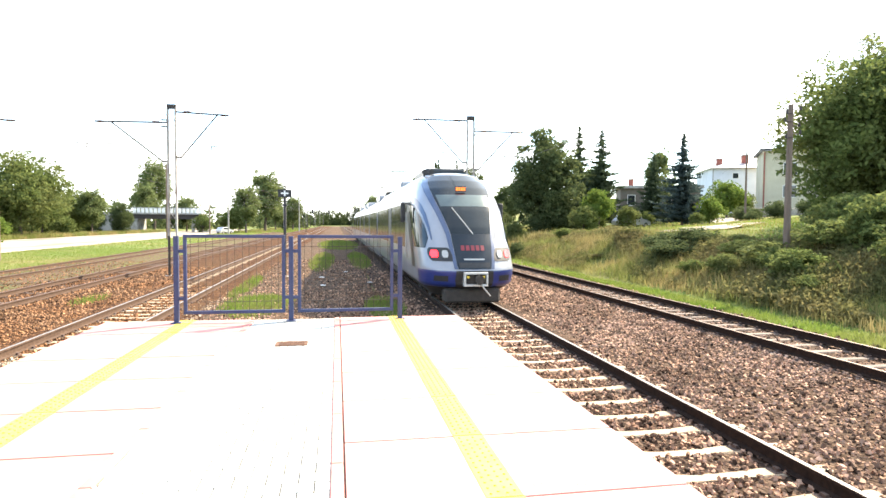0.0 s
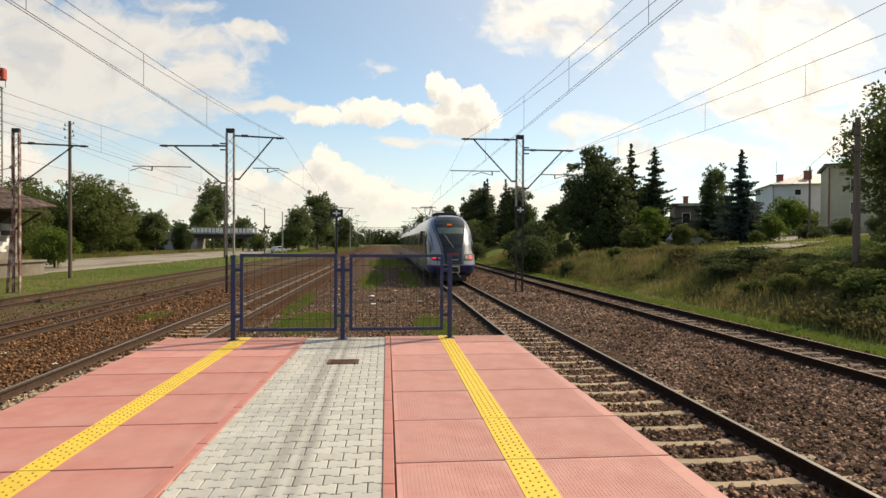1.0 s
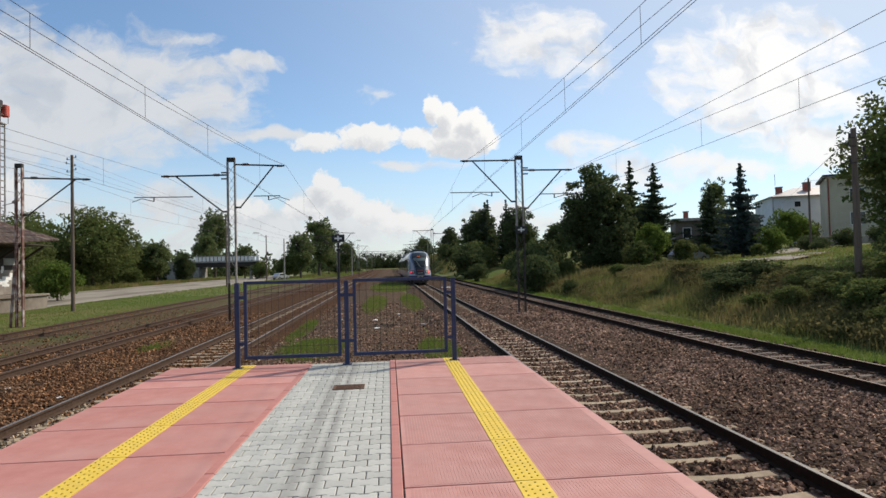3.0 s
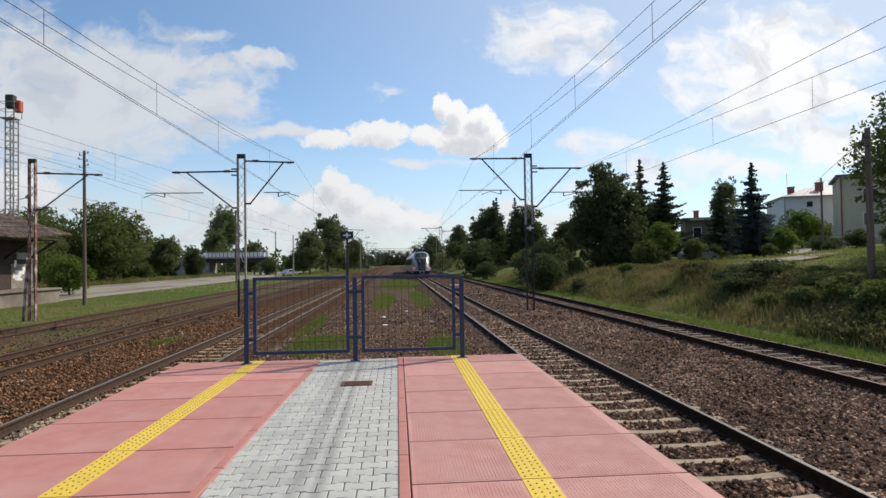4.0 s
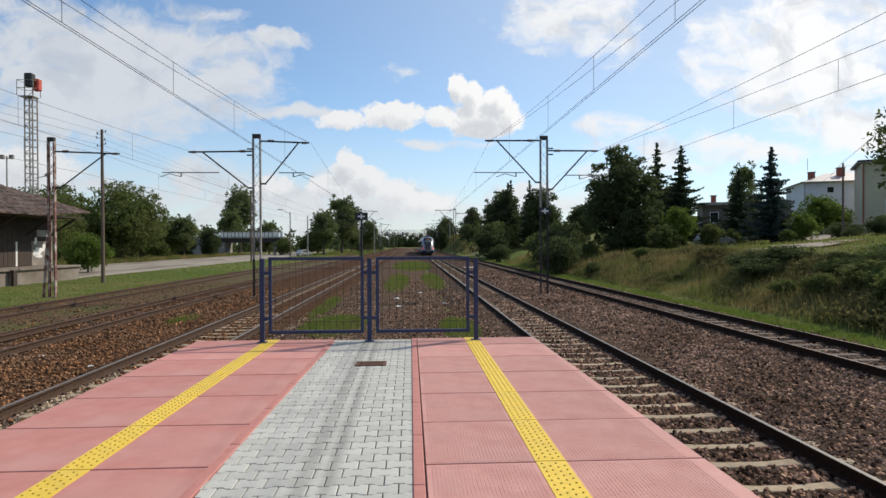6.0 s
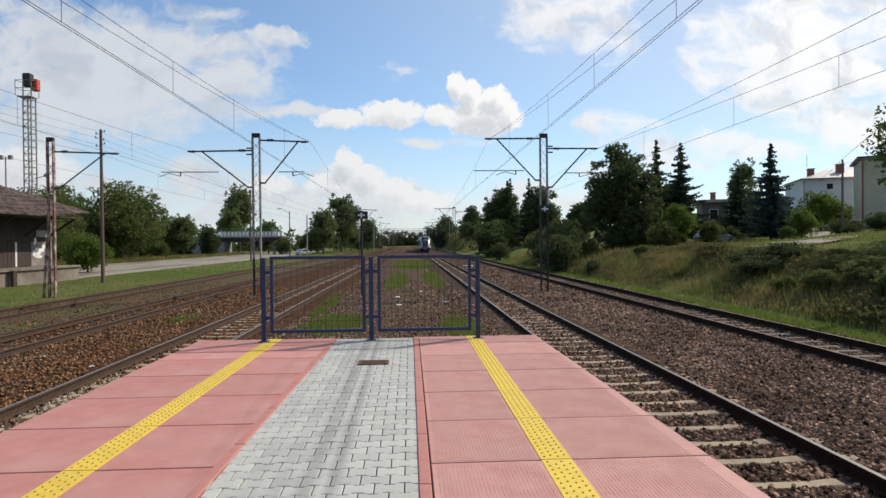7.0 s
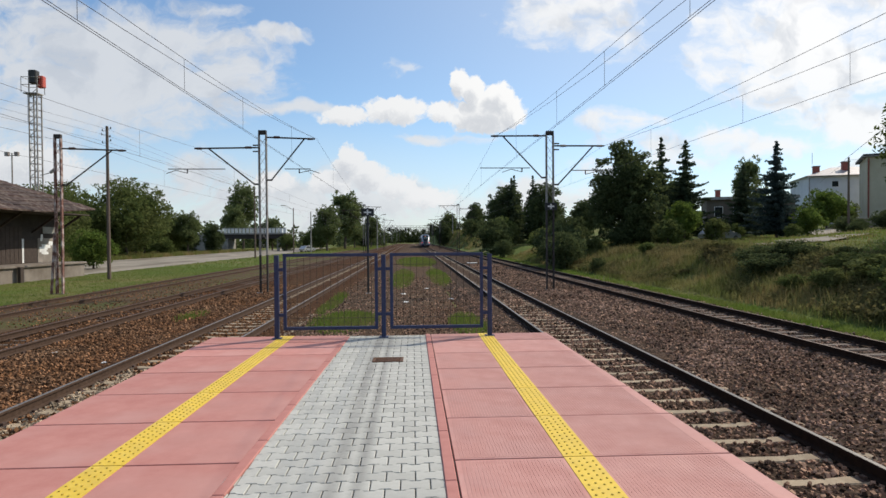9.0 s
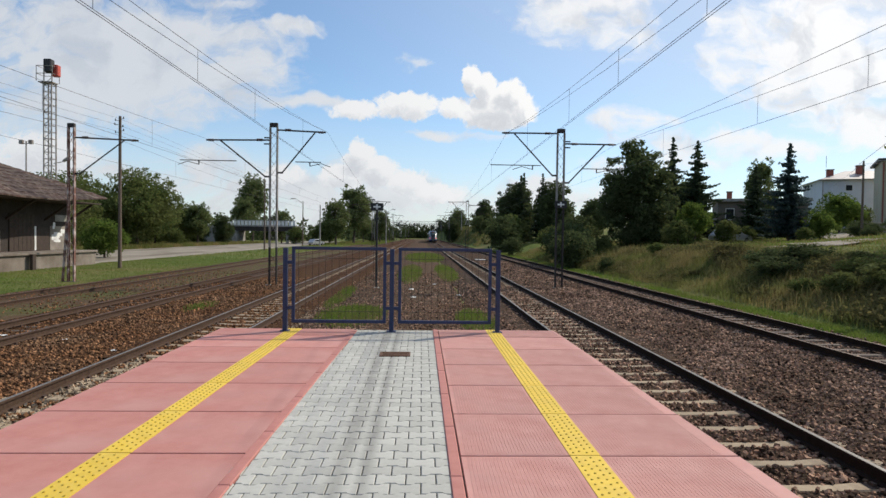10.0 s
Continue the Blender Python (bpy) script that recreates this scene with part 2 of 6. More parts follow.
M = {
    "slab": material("pink_concrete", (0.430, 0.170, 0.144), (0.525, 0.248, 0.214), 3.0, 0.75, 0.25, 120, rnd=0.13, spec=0.25, stain=(0.50, 0.28, 0.25), stain_scale=1.2, stain_amount=0.55, bump_dist=0.004),
    "slab_ribbed": material("pink_ribbed_concrete", (0.455, 0.215, 0.188), (0.555, 0.30, 0.262), 3.0, 0.75, 0.25, 120, rnd=0.13, spec=0.25, stain=(0.48, 0.28, 0.255), stain_scale=1.2, stain_amount=0.55, bump_dist=0.004),
    "kerb": material("red_kerb_concrete", (0.40, 0.155, 0.13), (0.49, 0.21, 0.18), 5.0, 0.8, 0.3, 90, bump_dist=0.004),
    "yellow": material("yellow_tactile", (0.68, 0.46, 0.035), (0.80, 0.56, 0.07), 7.0, 0.6, 0.15, 90, rnd=0.05, stain=(0.50, 0.36, 0.10), stain_scale=4, stain_amount=0.4, bump_dist=0.003),
    "stud": material("worn_yellow_stud", (0.44, 0.30, 0.03), (0.56, 0.39, 0.05), 30, 0.6, 0.0),
    "paver": material("grey_paver", (0.40, 0.395, 0.36), (0.51, 0.505, 0.465), 14, 0.85, 0.35, 160, rnd=0.10, stain=(0.30, 0.29, 0.26), stain_scale=7, stain_amount=0.35, bump_dist=0.003),
    "joint": material("sandy_joint", (0.060, 0.055, 0.047), (0.10, 0.092, 0.078), 20, 0.95, 0.4, 80),
    "plat": material("platform_concrete", (0.25, 0.23, 0.20), (0.34, 0.32, 0.28), 2.5, 0.9, 0.4, 30, stain=(0.14, 0.12, 0.10), stain_amount=0.6),
    "cover": material("rusty_iron", (0.10, 0.05, 0.03), (0.18, 0.09, 0.05), 12, 0.75, 0.4, 60, metal=0.3),
    "fence": material("blue_fence_paint", (0.010, 0.020, 0.066), (0.017, 0.030, 0.090), 9, 0.6, 0.1, 60, stain=(0.05, 0.05, 0.09), stain_scale=6, stain_amount=0.4),
    "wire_bar": material("rusty_wire", (0.055, 0.042, 0.034), (0.085, 0.066, 0.054), 30, 0.6, 0.0, metal=0.5),
    # rail rust with shade put into the right tracks, sunlight into the left
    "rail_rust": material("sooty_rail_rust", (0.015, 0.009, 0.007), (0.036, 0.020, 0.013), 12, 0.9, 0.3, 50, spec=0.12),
    "rail_sunlit": material("brown_rail_rust", (0.052, 0.033, 0.024), (0.096, 0.062, 0.045), 12, 0.9, 0.3, 50, spec=0.12),
    "rail_top": material("polished_rail_head", (0.15, 0.135, 0.12), (0.22, 0.20, 0.18), 8, 0.5, 0.0, metal=0.35),
    "rail_dull": material("dull_rail_head", (0.085, 0.055, 0.042), (0.13, 0.088, 0.07), 8, 0.65, 0.1, 40, metal=0.4),
    "sleeper": material("concrete_sleeper", (0.27, 0.205, 0.14), (0.40, 0.32, 0.22), 9, 0.9, 0.4, 60, rnd=0.12, stain=(0.20, 0.14, 0.09), stain_scale=3, stain_amount=0.5),
    "sleeper_wood": material("tarred_timber", (0.055, 0.042, 0.034), (0.12, 0.09, 0.07), 7, 0.9, 0.5, 30, rnd=0.2, stretch=(0.3, 3, 1)),
    "sleeper_grey": material("weathered_grey_timber", (0.085, 0.060, 0.046), (0.165, 0.125, 0.10), 7, 0.9, 0.5, 30, rnd=0.2, stretch=(0.3, 3, 1)),
    "clip": material("rail_clip", (0.05, 0.03, 0.022), (0.09, 0.05, 0.035), 20, 0.8, 0.0),
    "mast": material("grey_mast_paint", (0.24, 0.22, 0.20), (0.36, 0.34, 0.31), 5, 0.6, 0.2, 40, stain=(0.10, 0.055, 0.04), stain_scale=2.2, stain_amount=0.75),
    "mast_dark": material("tarred_mast_foot", (0.025, 0.02, 0.018), (0.05, 0.04, 0.035), 7, 0.8, 0.3, 40),
    "mast_rust": material("flaking_mast_paint", (0.12, 0.055, 0.04), (0.22, 0.10, 0.075), 5, 0.8, 0.3, 30, stain=(0.55, 0.47, 0.44), stain_scale=3.5, stain_amount=0.9),
    "wire": material("copper_wire", (0.07, 0.065, 0.065), (0.11, 0.10, 0.10), 10, 0.6, 0.0, metal=0.3),
    "insul": material("brown_insulator", (0.05, 0.022, 0.015), (0.08, 0.035, 0.02), 10, 0.3, 0.0),
    "wood": material("weathered_pole_wood", (0.09, 0.065, 0.05), (0.17, 0.125, 0.095), 4, 0.9, 0.5, 20, stretch=(4, 4, 0.3)),
    "concrete": material("grey_concrete", (0.27, 0.26, 0.24), (0.38, 0.37, 0.34), 3, 0.9, 0.4, 30, stain=(0.12, 0.11, 0.09), stain_scale=0.8, stain_amount=0.7),
    "road": material("pale_asphalt", (0.235, 0.210, 0.175), (0.33, 0.295, 0.245), 0.9, 0.92, 0.3, 20, stain=(0.125, 0.105, 0.078), stain_scale=0.3, stain_amount=0.8, spec=0.15, stretch=(1, 0.3, 1)),
    "black": material("black_sheet", (0.012, 0.012, 0.012), (0.025, 0.025, 0.025), 8, 0.6, 0.1, 30),
    "white": material("white_paint", (0.70, 0.70, 0.68), (0.80, 0.80, 0.78), 4, 0.6, 0.1, 30, stain=(0.5, 0.48, 0.44), stain_amount=0.4),
    "red": material("red_paint", (0.42, 0.05, 0.03), (0.52, 0.09, 0.06), 6, 0.6, 0.1, 30),
    "stone": material("ballast_stone", (0.142, 0.080, 0.053), (0.415, 0.265, 0.184), 1.6, 0.9, 0.0, island=0.9, spec=0.12, stain=(0.115, 0.060, 0.033), stain_scale=0.5, stain_amount=0.55),
    "stone_rust": material("rust_stained_ballast", (0.120, 0.056, 0.026), (0.270, 0.142, 0.074), 1.6, 0.9, 0.0, island=0.75, spec=0.12, stain=(0.17, 0.115, 0.075), stain_scale=0.5, stain_amount=0.5),
    "bark": material("bark", (0.055, 0.042, 0.032), (0.11, 0.085, 0.065), 5, 0.95, 0.6, 14, stretch=(3, 3, 0.5)),
    "leaf": foliage("broad_leaves", (0.070, 0.098, 0.030), (0.152, 0.186, 0.060), (0.145, 0.150, 0.060), 0.3, 0.45),
    "leaf_dark": foliage("dark_leaves", (0.050, 0.070, 0.030), (0.114, 0.138, 0.058)),
    "weed_leaf": foliage("rank_weed_leaves", (0.068, 0.075, 0.028), (0.142, 0.145, 0.056), (0.25, 0.190, 0.092), 0.45, 0.5),
    # haze of distance put into the leaf colour as a paler green
    "leaf_hazy": foliage("pale_leaves", (0.090, 0.122, 0.045), (0.175, 0.205, 0.085)),
    "leaf_bright": foliage("bright_leaves", (0.080, 0.130, 0.026), (0.150, 0.200, 0.046)),
    "needle": foliage("spruce_needles", (0.042, 0.062, 0.036), (0.088, 0.114, 0.062)),
    "needle_blue": foliage("blue_spruce_needles", (0.048, 0.072, 0.068), (0.092, 0.122, 0.110)),
    "grass": foliage("meadow_grass", (0.135, 0.165, 0.045), (0.215, 0.225, 0.074), (0.31, 0.24, 0.11), 0.22, 0.85),
    "grass_green": foliage("fresh_grass", (0.122, 0.186, 0.034), (0.190, 0.255, 0.054), (0.235, 0.210, 0.085), 0.4, 0.55),
    "grass_dry": foliage("dry_tall_grass", (0.21, 0.175, 0.075), (0.33, 0.27, 0.125), (0.12, 0.165, 0.042), 0.35, 0.8),
}


def ground_material(name, c1, c2, c3, s1, s2, bump=0.5, bscale=8.0):
    """Soil and turf: two patch sizes and clods."""
    m = material(name, c1, c2, s1, 0.95, bump, bscale, stain=c3, stain_scale=s2, stain_amount=0.85, bump_dist=0.06, spec=0.08)
    return m


def dark_streaks(m):
    """Darkens the paving lengthwise in two faint broken streaks."""
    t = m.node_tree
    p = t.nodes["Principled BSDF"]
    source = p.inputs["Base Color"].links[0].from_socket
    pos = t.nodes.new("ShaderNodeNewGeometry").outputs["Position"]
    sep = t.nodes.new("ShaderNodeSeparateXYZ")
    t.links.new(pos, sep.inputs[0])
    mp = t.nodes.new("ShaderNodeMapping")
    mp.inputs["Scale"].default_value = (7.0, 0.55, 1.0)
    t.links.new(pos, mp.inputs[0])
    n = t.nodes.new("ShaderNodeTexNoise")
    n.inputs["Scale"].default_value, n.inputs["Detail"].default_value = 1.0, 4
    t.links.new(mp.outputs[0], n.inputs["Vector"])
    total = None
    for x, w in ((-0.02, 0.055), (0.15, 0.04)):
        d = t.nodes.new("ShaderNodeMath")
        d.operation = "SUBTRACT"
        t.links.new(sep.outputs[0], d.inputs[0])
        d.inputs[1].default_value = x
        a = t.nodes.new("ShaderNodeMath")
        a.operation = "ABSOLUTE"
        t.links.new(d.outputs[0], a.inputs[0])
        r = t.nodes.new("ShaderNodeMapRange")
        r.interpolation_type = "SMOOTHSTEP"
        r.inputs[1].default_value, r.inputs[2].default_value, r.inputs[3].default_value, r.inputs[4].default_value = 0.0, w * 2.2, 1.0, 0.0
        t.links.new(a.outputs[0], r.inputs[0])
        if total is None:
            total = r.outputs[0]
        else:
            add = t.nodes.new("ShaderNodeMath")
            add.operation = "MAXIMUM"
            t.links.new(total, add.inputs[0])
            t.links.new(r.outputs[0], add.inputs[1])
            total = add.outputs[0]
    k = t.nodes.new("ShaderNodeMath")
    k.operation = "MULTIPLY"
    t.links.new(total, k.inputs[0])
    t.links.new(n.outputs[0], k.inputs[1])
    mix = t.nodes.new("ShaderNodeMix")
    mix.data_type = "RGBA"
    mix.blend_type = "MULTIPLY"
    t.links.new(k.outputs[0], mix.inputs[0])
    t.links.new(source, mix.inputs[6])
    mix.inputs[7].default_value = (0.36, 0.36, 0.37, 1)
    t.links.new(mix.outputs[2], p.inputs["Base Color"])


dark_streaks(M["paver"])
M["turf"] = ground_material("turf", (0.062, 0.096, 0.021), (0.120, 0.145, 0.038), (0.17, 0.14, 0.062), 0.8, 0.09)
M["earth"] = ground_material("sooty_earth", (0.048, 0.030, 0.018), (0.120, 0.082, 0.052), (0.075, 0.080, 0.030), 4.0, 0.35)


def ballast_material(name, tones):
    """Crushed stone too far off to be built: cells of differing tone with dark gaps and a relief."""
    m = bpy.data.materials.new(name)
    m.use_nodes = True
    t = m.node_tree
    p = t.nodes["Principled BSDF"]
    pos = t.nodes.new("ShaderNodeNewGeometry").outputs["Position"]
    v = t.nodes.new("ShaderNodeTexVoronoi")
    v.inputs["Scale"].default_value = 17
    t.links.new(pos, v.inputs["Vector"])
    big = t.nodes.new("ShaderNodeTexNoise")
    big.inputs["Scale"].default_value, big.inputs["Detail"].default_value = 0.45, 5
    t.links.new(pos, big.inputs["Vector"])
    sep = t.nodes.new("ShaderNodeSeparateColor")
    t.links.new(v.outputs["Color"], sep.inputs[0])
    ramp = t.nodes.new("ShaderNodeValToRGB")
    ramp.color_ramp.elements[0].color = (*tones[0], 1)
    ramp.color_ramp.elements[1].color = (*tones[1], 1)
    e = ramp.color_ramp.elements.new(0.55)
    e.color = (*tones[2], 1)
    t.links.new(sep.outputs[0], ramp.inputs[0])
    mix = t.nodes.new("ShaderNodeMix")
    mix.data_type = "RGBA"
    mr = t.nodes.new("ShaderNodeMapRange")
    mr.inputs[1].default_value, mr.inputs[2].default_value, mr.inputs[4].default_value = 0.4, 0.66, 0.6
    t.links.new(big.outputs[0], mr.inputs[0])
    t.links.new(mr.outputs[0], mix.inputs[0])
    t.links.new(ramp.outputs[0], mix.inputs[6])
    mix.inputs[7].default_value = (*tones[3], 1)
    # painted shading of heaps and hollows a hand or two across
    mid = t.nodes.new("ShaderNodeTexNoise")
    mid.inputs["Scale"].default_value, mid.inputs["Detail"].default_value, mid.inputs["Roughness"].default_value = 2.2, 8, 0.75
    t.links.new(pos, mid.inputs["Vector"])
    span = t.nodes.new("ShaderNodeMapRange")
    span.inputs[1].default_value, span.inputs[2].default_value, span.inputs[3].default_value, span.inputs[4].default_value = 0.3, 0.7, 0.45, 1.55
    t.links.new(mid.outputs[0], span.inputs[0])
    hsv = t.nodes.new("ShaderNodeHueSaturation")
    t.links.new(mix.outputs[2], hsv.inputs["Color"])
    t.links.new(span.outputs[0], hsv.inputs["Value"])
    t.links.new(hsv.outputs[0], p.inputs["Base Color"])
    p.inputs["Roughness"].default_value = 0.95
    p.inputs["Specular IOR Level"].default_value = 0.06
    b = t.nodes.new("ShaderNodeBump")
    b.inputs["Strength"].default_value, b.inputs["Distance"].default_value = 0.9, 0.04
    b.invert = True
    t.links.new(v.outputs["Distance"], b.inputs["Height"])
    t.links.new(b.outputs[0], p.inputs["Normal"])
    return m


M["bed"] = ballast_material("grey_ballast", ((0.018, 0.012, 0.009), (0.130, 0.090, 0.066), (0.060, 0.039, 0.028), (0.074, 0.042, 0.025)))
M["bed_sand"] = ballast_material("sandy_ballast", ((0.030, 0.020, 0.014), (0.165, 0.115, 0.080), (0.085, 0.056, 0.037), (0.092, 0.056, 0.034)))
M["bed_rust"] = ballast_material("brown_ballast", ((0.022, 0.010, 0.005), (0.125, 0.062, 0.032), (0.062, 0.029, 0.014), (0.078, 0.044, 0.022)))

# ---- building helpers ----


def obj(name, verts, faces, mats, parent=None, label="", smooth=False, index=None):
    """One mesh object from points and faces."""
    me = bpy.data.meshes.new(name)
    me.from_pydata([tuple(v) for v in verts] if not isinstance(verts, np.ndarray) else verts.tolist(), [], faces if isinstance(faces, list) else faces.tolist())
    for m in (mats if isinstance(mats, (list, tuple)) else [mats]):
        me.materials.append(m)
    if index is not None:
        me.polygons.foreach_set("material_index", index)
    if smooth:
        me.polygons.foreach_set("use_smooth", [True] * len(me.polygons))
    me.update()
    ob = new(name, me)
    if parent:
        ob.parent = parent
    if label:
        ob["label"] = label
    return ob


def part(name, bm, mat, parent, label="", smooth=False):
    """A bmesh as one mesh object under a thing or a part."""
    me = bpy.data.meshes.new(name)
    bmesh.ops.recalc_face_normals(bm, faces=bm.faces)
    if smooth:
        for f in bm.faces:
            f.smooth = True
    bm.to_mesh(me)
    bm.free()
    for m in (mat if isinstance(mat, (list, tuple)) else [mat]):
        me.materials.append(m)
    ob = new(name, me)
    if parent:
        ob.parent = parent
    if label:
        ob["label"] = label
    return ob


def again(ob, parent, m=None, label=""):
    """Another part on the same mesh."""
    o = new(ob.name.split(".")[0], ob.data)
    o.parent = parent
    if m is not None:
        o.matrix_basis = m
    if label:
        o["label"] = label
    return o


def empty(name, x=0, y=0, z=0, rz=0):
    e = new(name)
    e.matrix_basis = pose(x, y, z, 0, 0, rz)
    e.empty_display_size = 0.2
    return e


def box(bm, x0, x1, y0, y1, z0, z1, bevel=0.0):
    r = bmesh.ops.create_cube(bm, size=1.0)
    for v in r["verts"]:
        v.co = ((x0 + x1) / 2 + v.co.x * (x1 - x0), (y0 + y1) / 2 + v.co.y * (y1 - y0), (z0 + z1) / 2 + v.co.z * (z1 - z0))
    if bevel:
        es = {e for v in r["verts"] for e in v.link_edges}
        bmesh.ops.bevel(bm, geom=list(es), offset=bevel, segments=1, affect="EDGES")
    return bm


def bar(bm, a, b, r0, r1=None, sides=8):
    """A round bar from a to b, tapering from r0 to r1."""
    a, b = Vector(a), Vector(b)
    d = b - a
    m = Matrix.Translation((a + b) / 2) @ d.to_track_quat("Z", "Y").to_matrix().to_4x4()
    bmesh.ops.create_cone(bm, cap_ends=True, segments=sides, radius1=r0, radius2=r0 if r1 is None else r1, depth=d.length, matrix=m)
    return bm


def beam(bm, a, b, w, h):
    """A square-cut bar from a to b."""
    a, b = Vector(a), Vector(b)
    d = b - a
    m = Matrix.Translation((a + b) / 2) @ d.to_track_quat("Z", "Y").to_matrix().to_4x4() @ Matrix.Diagonal((w, h, d.length, 1))
    bmesh.ops.create_cube(bm, size=1.0, matrix=m)
    return bm


def smooth_step(a):
    a = np.clip(a, 0, 1)
    return a * a * (3 - 2 * a)


RNG = np.random.default_rng(7)

# ---- ground ----
RAIL, BED = -0.76, -0.950


def hill(x, y):
    """Height of the ground: a flat trackbed, a bank on the sunny side that grows further out."""
    x, y = np.asarray(x, float), np.asarray(y, float)
    crest = 1.75 + 4.6 * smooth_step((y - 110) / 90) + 0.18 * np.sin(y * 0.21) - 0.35 * smooth_step((y - 32) / 20)
    bank = smooth_step((x - 12.2) / 6.3) * crest
    upper = np.clip(x - 18.0, 0, 42) * 0.075 * (1 - smooth_step((y - 110) / 90))
    lump = 0.10 * np.sin(x * 1.3 + y * 0.7) * np.sin(y * 0.43 - x * 0.5) * smooth_step((x - 12.6) / 2)
    left = 0.10 * np.sin(y * 0.07) * smooth_step((-x - 44) / 10)
    return -1.0 + bank + upper + lump + left


def build_ground():
    xs = np.concatenate([[-3000, -1200, -500, -250, -140, -90, -60], np.arange(-45, 12, 4.0), np.arange(12, 24, 0.5), np.arange(24, 90, 4.0), [110, 160, 250, 500, 1200, 3000]])
    ys = np.concatenate([[-1500, -400, -150, -60, -30], np.arange(-10, 80, 1.0), np.arange(80, 300, 5.0), [330, 380, 450, 600, 900, 1500, 3000]])
    X, Y = np.meshgrid(xs, ys)
    Z = hill(X, Y)
    nx, ny = len(xs), len(ys)
    i = (np.arange(ny - 1)[:, None] * nx + np.arange(nx - 1)[None]).ravel()
    ob = obj("ground", np.stack([X, Y, Z], -1).reshape(-1, 3), np.stack([i, i + 1, i + nx + 1, i + nx], 1), M["turf"], smooth=True)
    tagged(ob, "grassy ground with a bank beside the line", "ground", kind="structure")


build_ground()


def strip(name, x0, x1, y0, y1, z, mat, label, category, jitter=0.0, steps=120, lip=0.06):
    """A long low bed with ragged sides."""
    ys = np.linspace(0, 1, steps) ** 1.6 * (y1 - y0) + y0
    verts, faces = [], []
    for k, y in enumerate(ys):
        a, b = (random.uniform(-jitter, jitter) for _ in range(2))
        verts += [(x0 - 0.35 + a, y, z - lip), (x0 + a, y, z), ((x0 + x1) / 2, y, z + 0.01), (x1 + b, y, z), (x1 + 0.35 + b, y, z - lip)]
        if k:
            for j in range(4):
                o = (k - 1) * 5 + j
                faces.append((o, o + 1, o + 6, o + 5))
    return tagged(obj(name, verts, faces, mat, smooth=True), label, category, kind="structure")


strip("trackbed", 2.4, 11.3, -40, 420, BED, M["bed"], "grey crushed-stone trackbed under two lines", "trackbed", 0.15, lip=0.09)
strip("trackbed_middle", -3.0, 2.0, -40, 420, BED - 0.006, M["bed_sand"], "brownish crushed stone between the running lines", "trackbed", 0.1, lip=0.09)
strip("trackbed_side", -10.9, -3.15, -40, 420, BED - 0.003, M["bed_rust"], "rust-brown crushed-stone trackbed", "trackbed", 0.15, lip=0.09)
strip("siding_bed", -15.9, -11.3, -40, 300, BED - 0.02, M["earth"], "dark sooty earth under a rusty siding", "trackbed", 0.3, lip=0.09)
for tx, tz, mat in ((4.5, RAIL, M["bed"]), (-4.42, RAIL, M["bed_rust"]), (10.1, RAIL, M["bed"])):
    strip("crib_ballast", tx - 0.36, tx + 0.36, 22, 420, tz - 0.171, mat, "crushed stone heaped between the sleepers", "trackbed", 0.05, 400, lip=0.02)
for tx, mat in ((4.5, M["bed"]), (-4.42, M["bed_rust"])):
    for side in (-1, 1):
        a, b = sorted((tx + side * 0.9, tx + side * 1.3))
        strip("shoulder_ballast", a, b, 11.5, 420, RAIL - 0.150, mat, "crushed stone heaped over the sleeper ends", "trackbed", 0.06, 400, lip=0.04)
road = strip("road", -40.6, -25.6, 46, 210, -0.93, M["road"], "pale worn asphalt yard road beside the line", "road", 0.3, lip=0.05)


def upper_lane():
    """The lane that climbs past the gardens above the bank."""
    rows = [(33, 22.0, 4.2), (36, 25.5, 5.4), (40, 29.8, 5.6), (45, 34.6, 4.0), (50, 38.5, 4.0), (60, 43.5, 4.0)]
    verts, faces = [], []
    for k, (y, x, w) in enumerate(rows):
        for s in (-0.5, -0.17, 0.17, 0.5):
            px, py = x + s * w * 0.75, y - s * w * 0.66
            verts.append((px, py, float(hill(px, py)) + 0.07))
        if k:
            for j in range(3):
                o = (k - 1) * 4 + j
                faces.append((o, o + 1, o + 5, o + 4))
    tagged(obj("lane", verts, faces, M["road"], smooth=True), "pale asphalt lane climbing between the gardens", "road", kind="structure")


upper_lane()

# ---- tracks ----


def rail_profile(head, web, foot, h):
    return [(-foot, 0), (-foot, 0.012), (-web, 0.03), (-web, h - 0.045), (-head, h - 0.035), (-head, h - 0.006), (-head + 0.008, h),
            (head - 0.008, h), (head, h - 0.006), (head, h - 0.035), (web, h - 0.045), (web, 0.03), (foot, 0.012), (foot, 0)]


def rail_mesh(parent, x, y0, y1, top, side_mat, top_mat, label):
    prof = rail_profile(0.036, 0.009, 0.07, 0.16)
    n = len(prof)
    verts = [(px, y, pz - 0.16) for y in (y0, y1) for px, pz in prof]
    faces = [(j, (j + 1) % n, (j + 1) % n + n, j + n) for j in range(n)]
    idx = [1 if j == 6 else 0 for j in range(n)]
    faces += [tuple(range(n)), tuple(range(2 * n - 1, n - 1, -1))]
    r = obj("rail", verts, faces, [side_mat, top_mat], parent, label, index=idx + [0, 0])
    r.location = (x, 0, top)
    return r


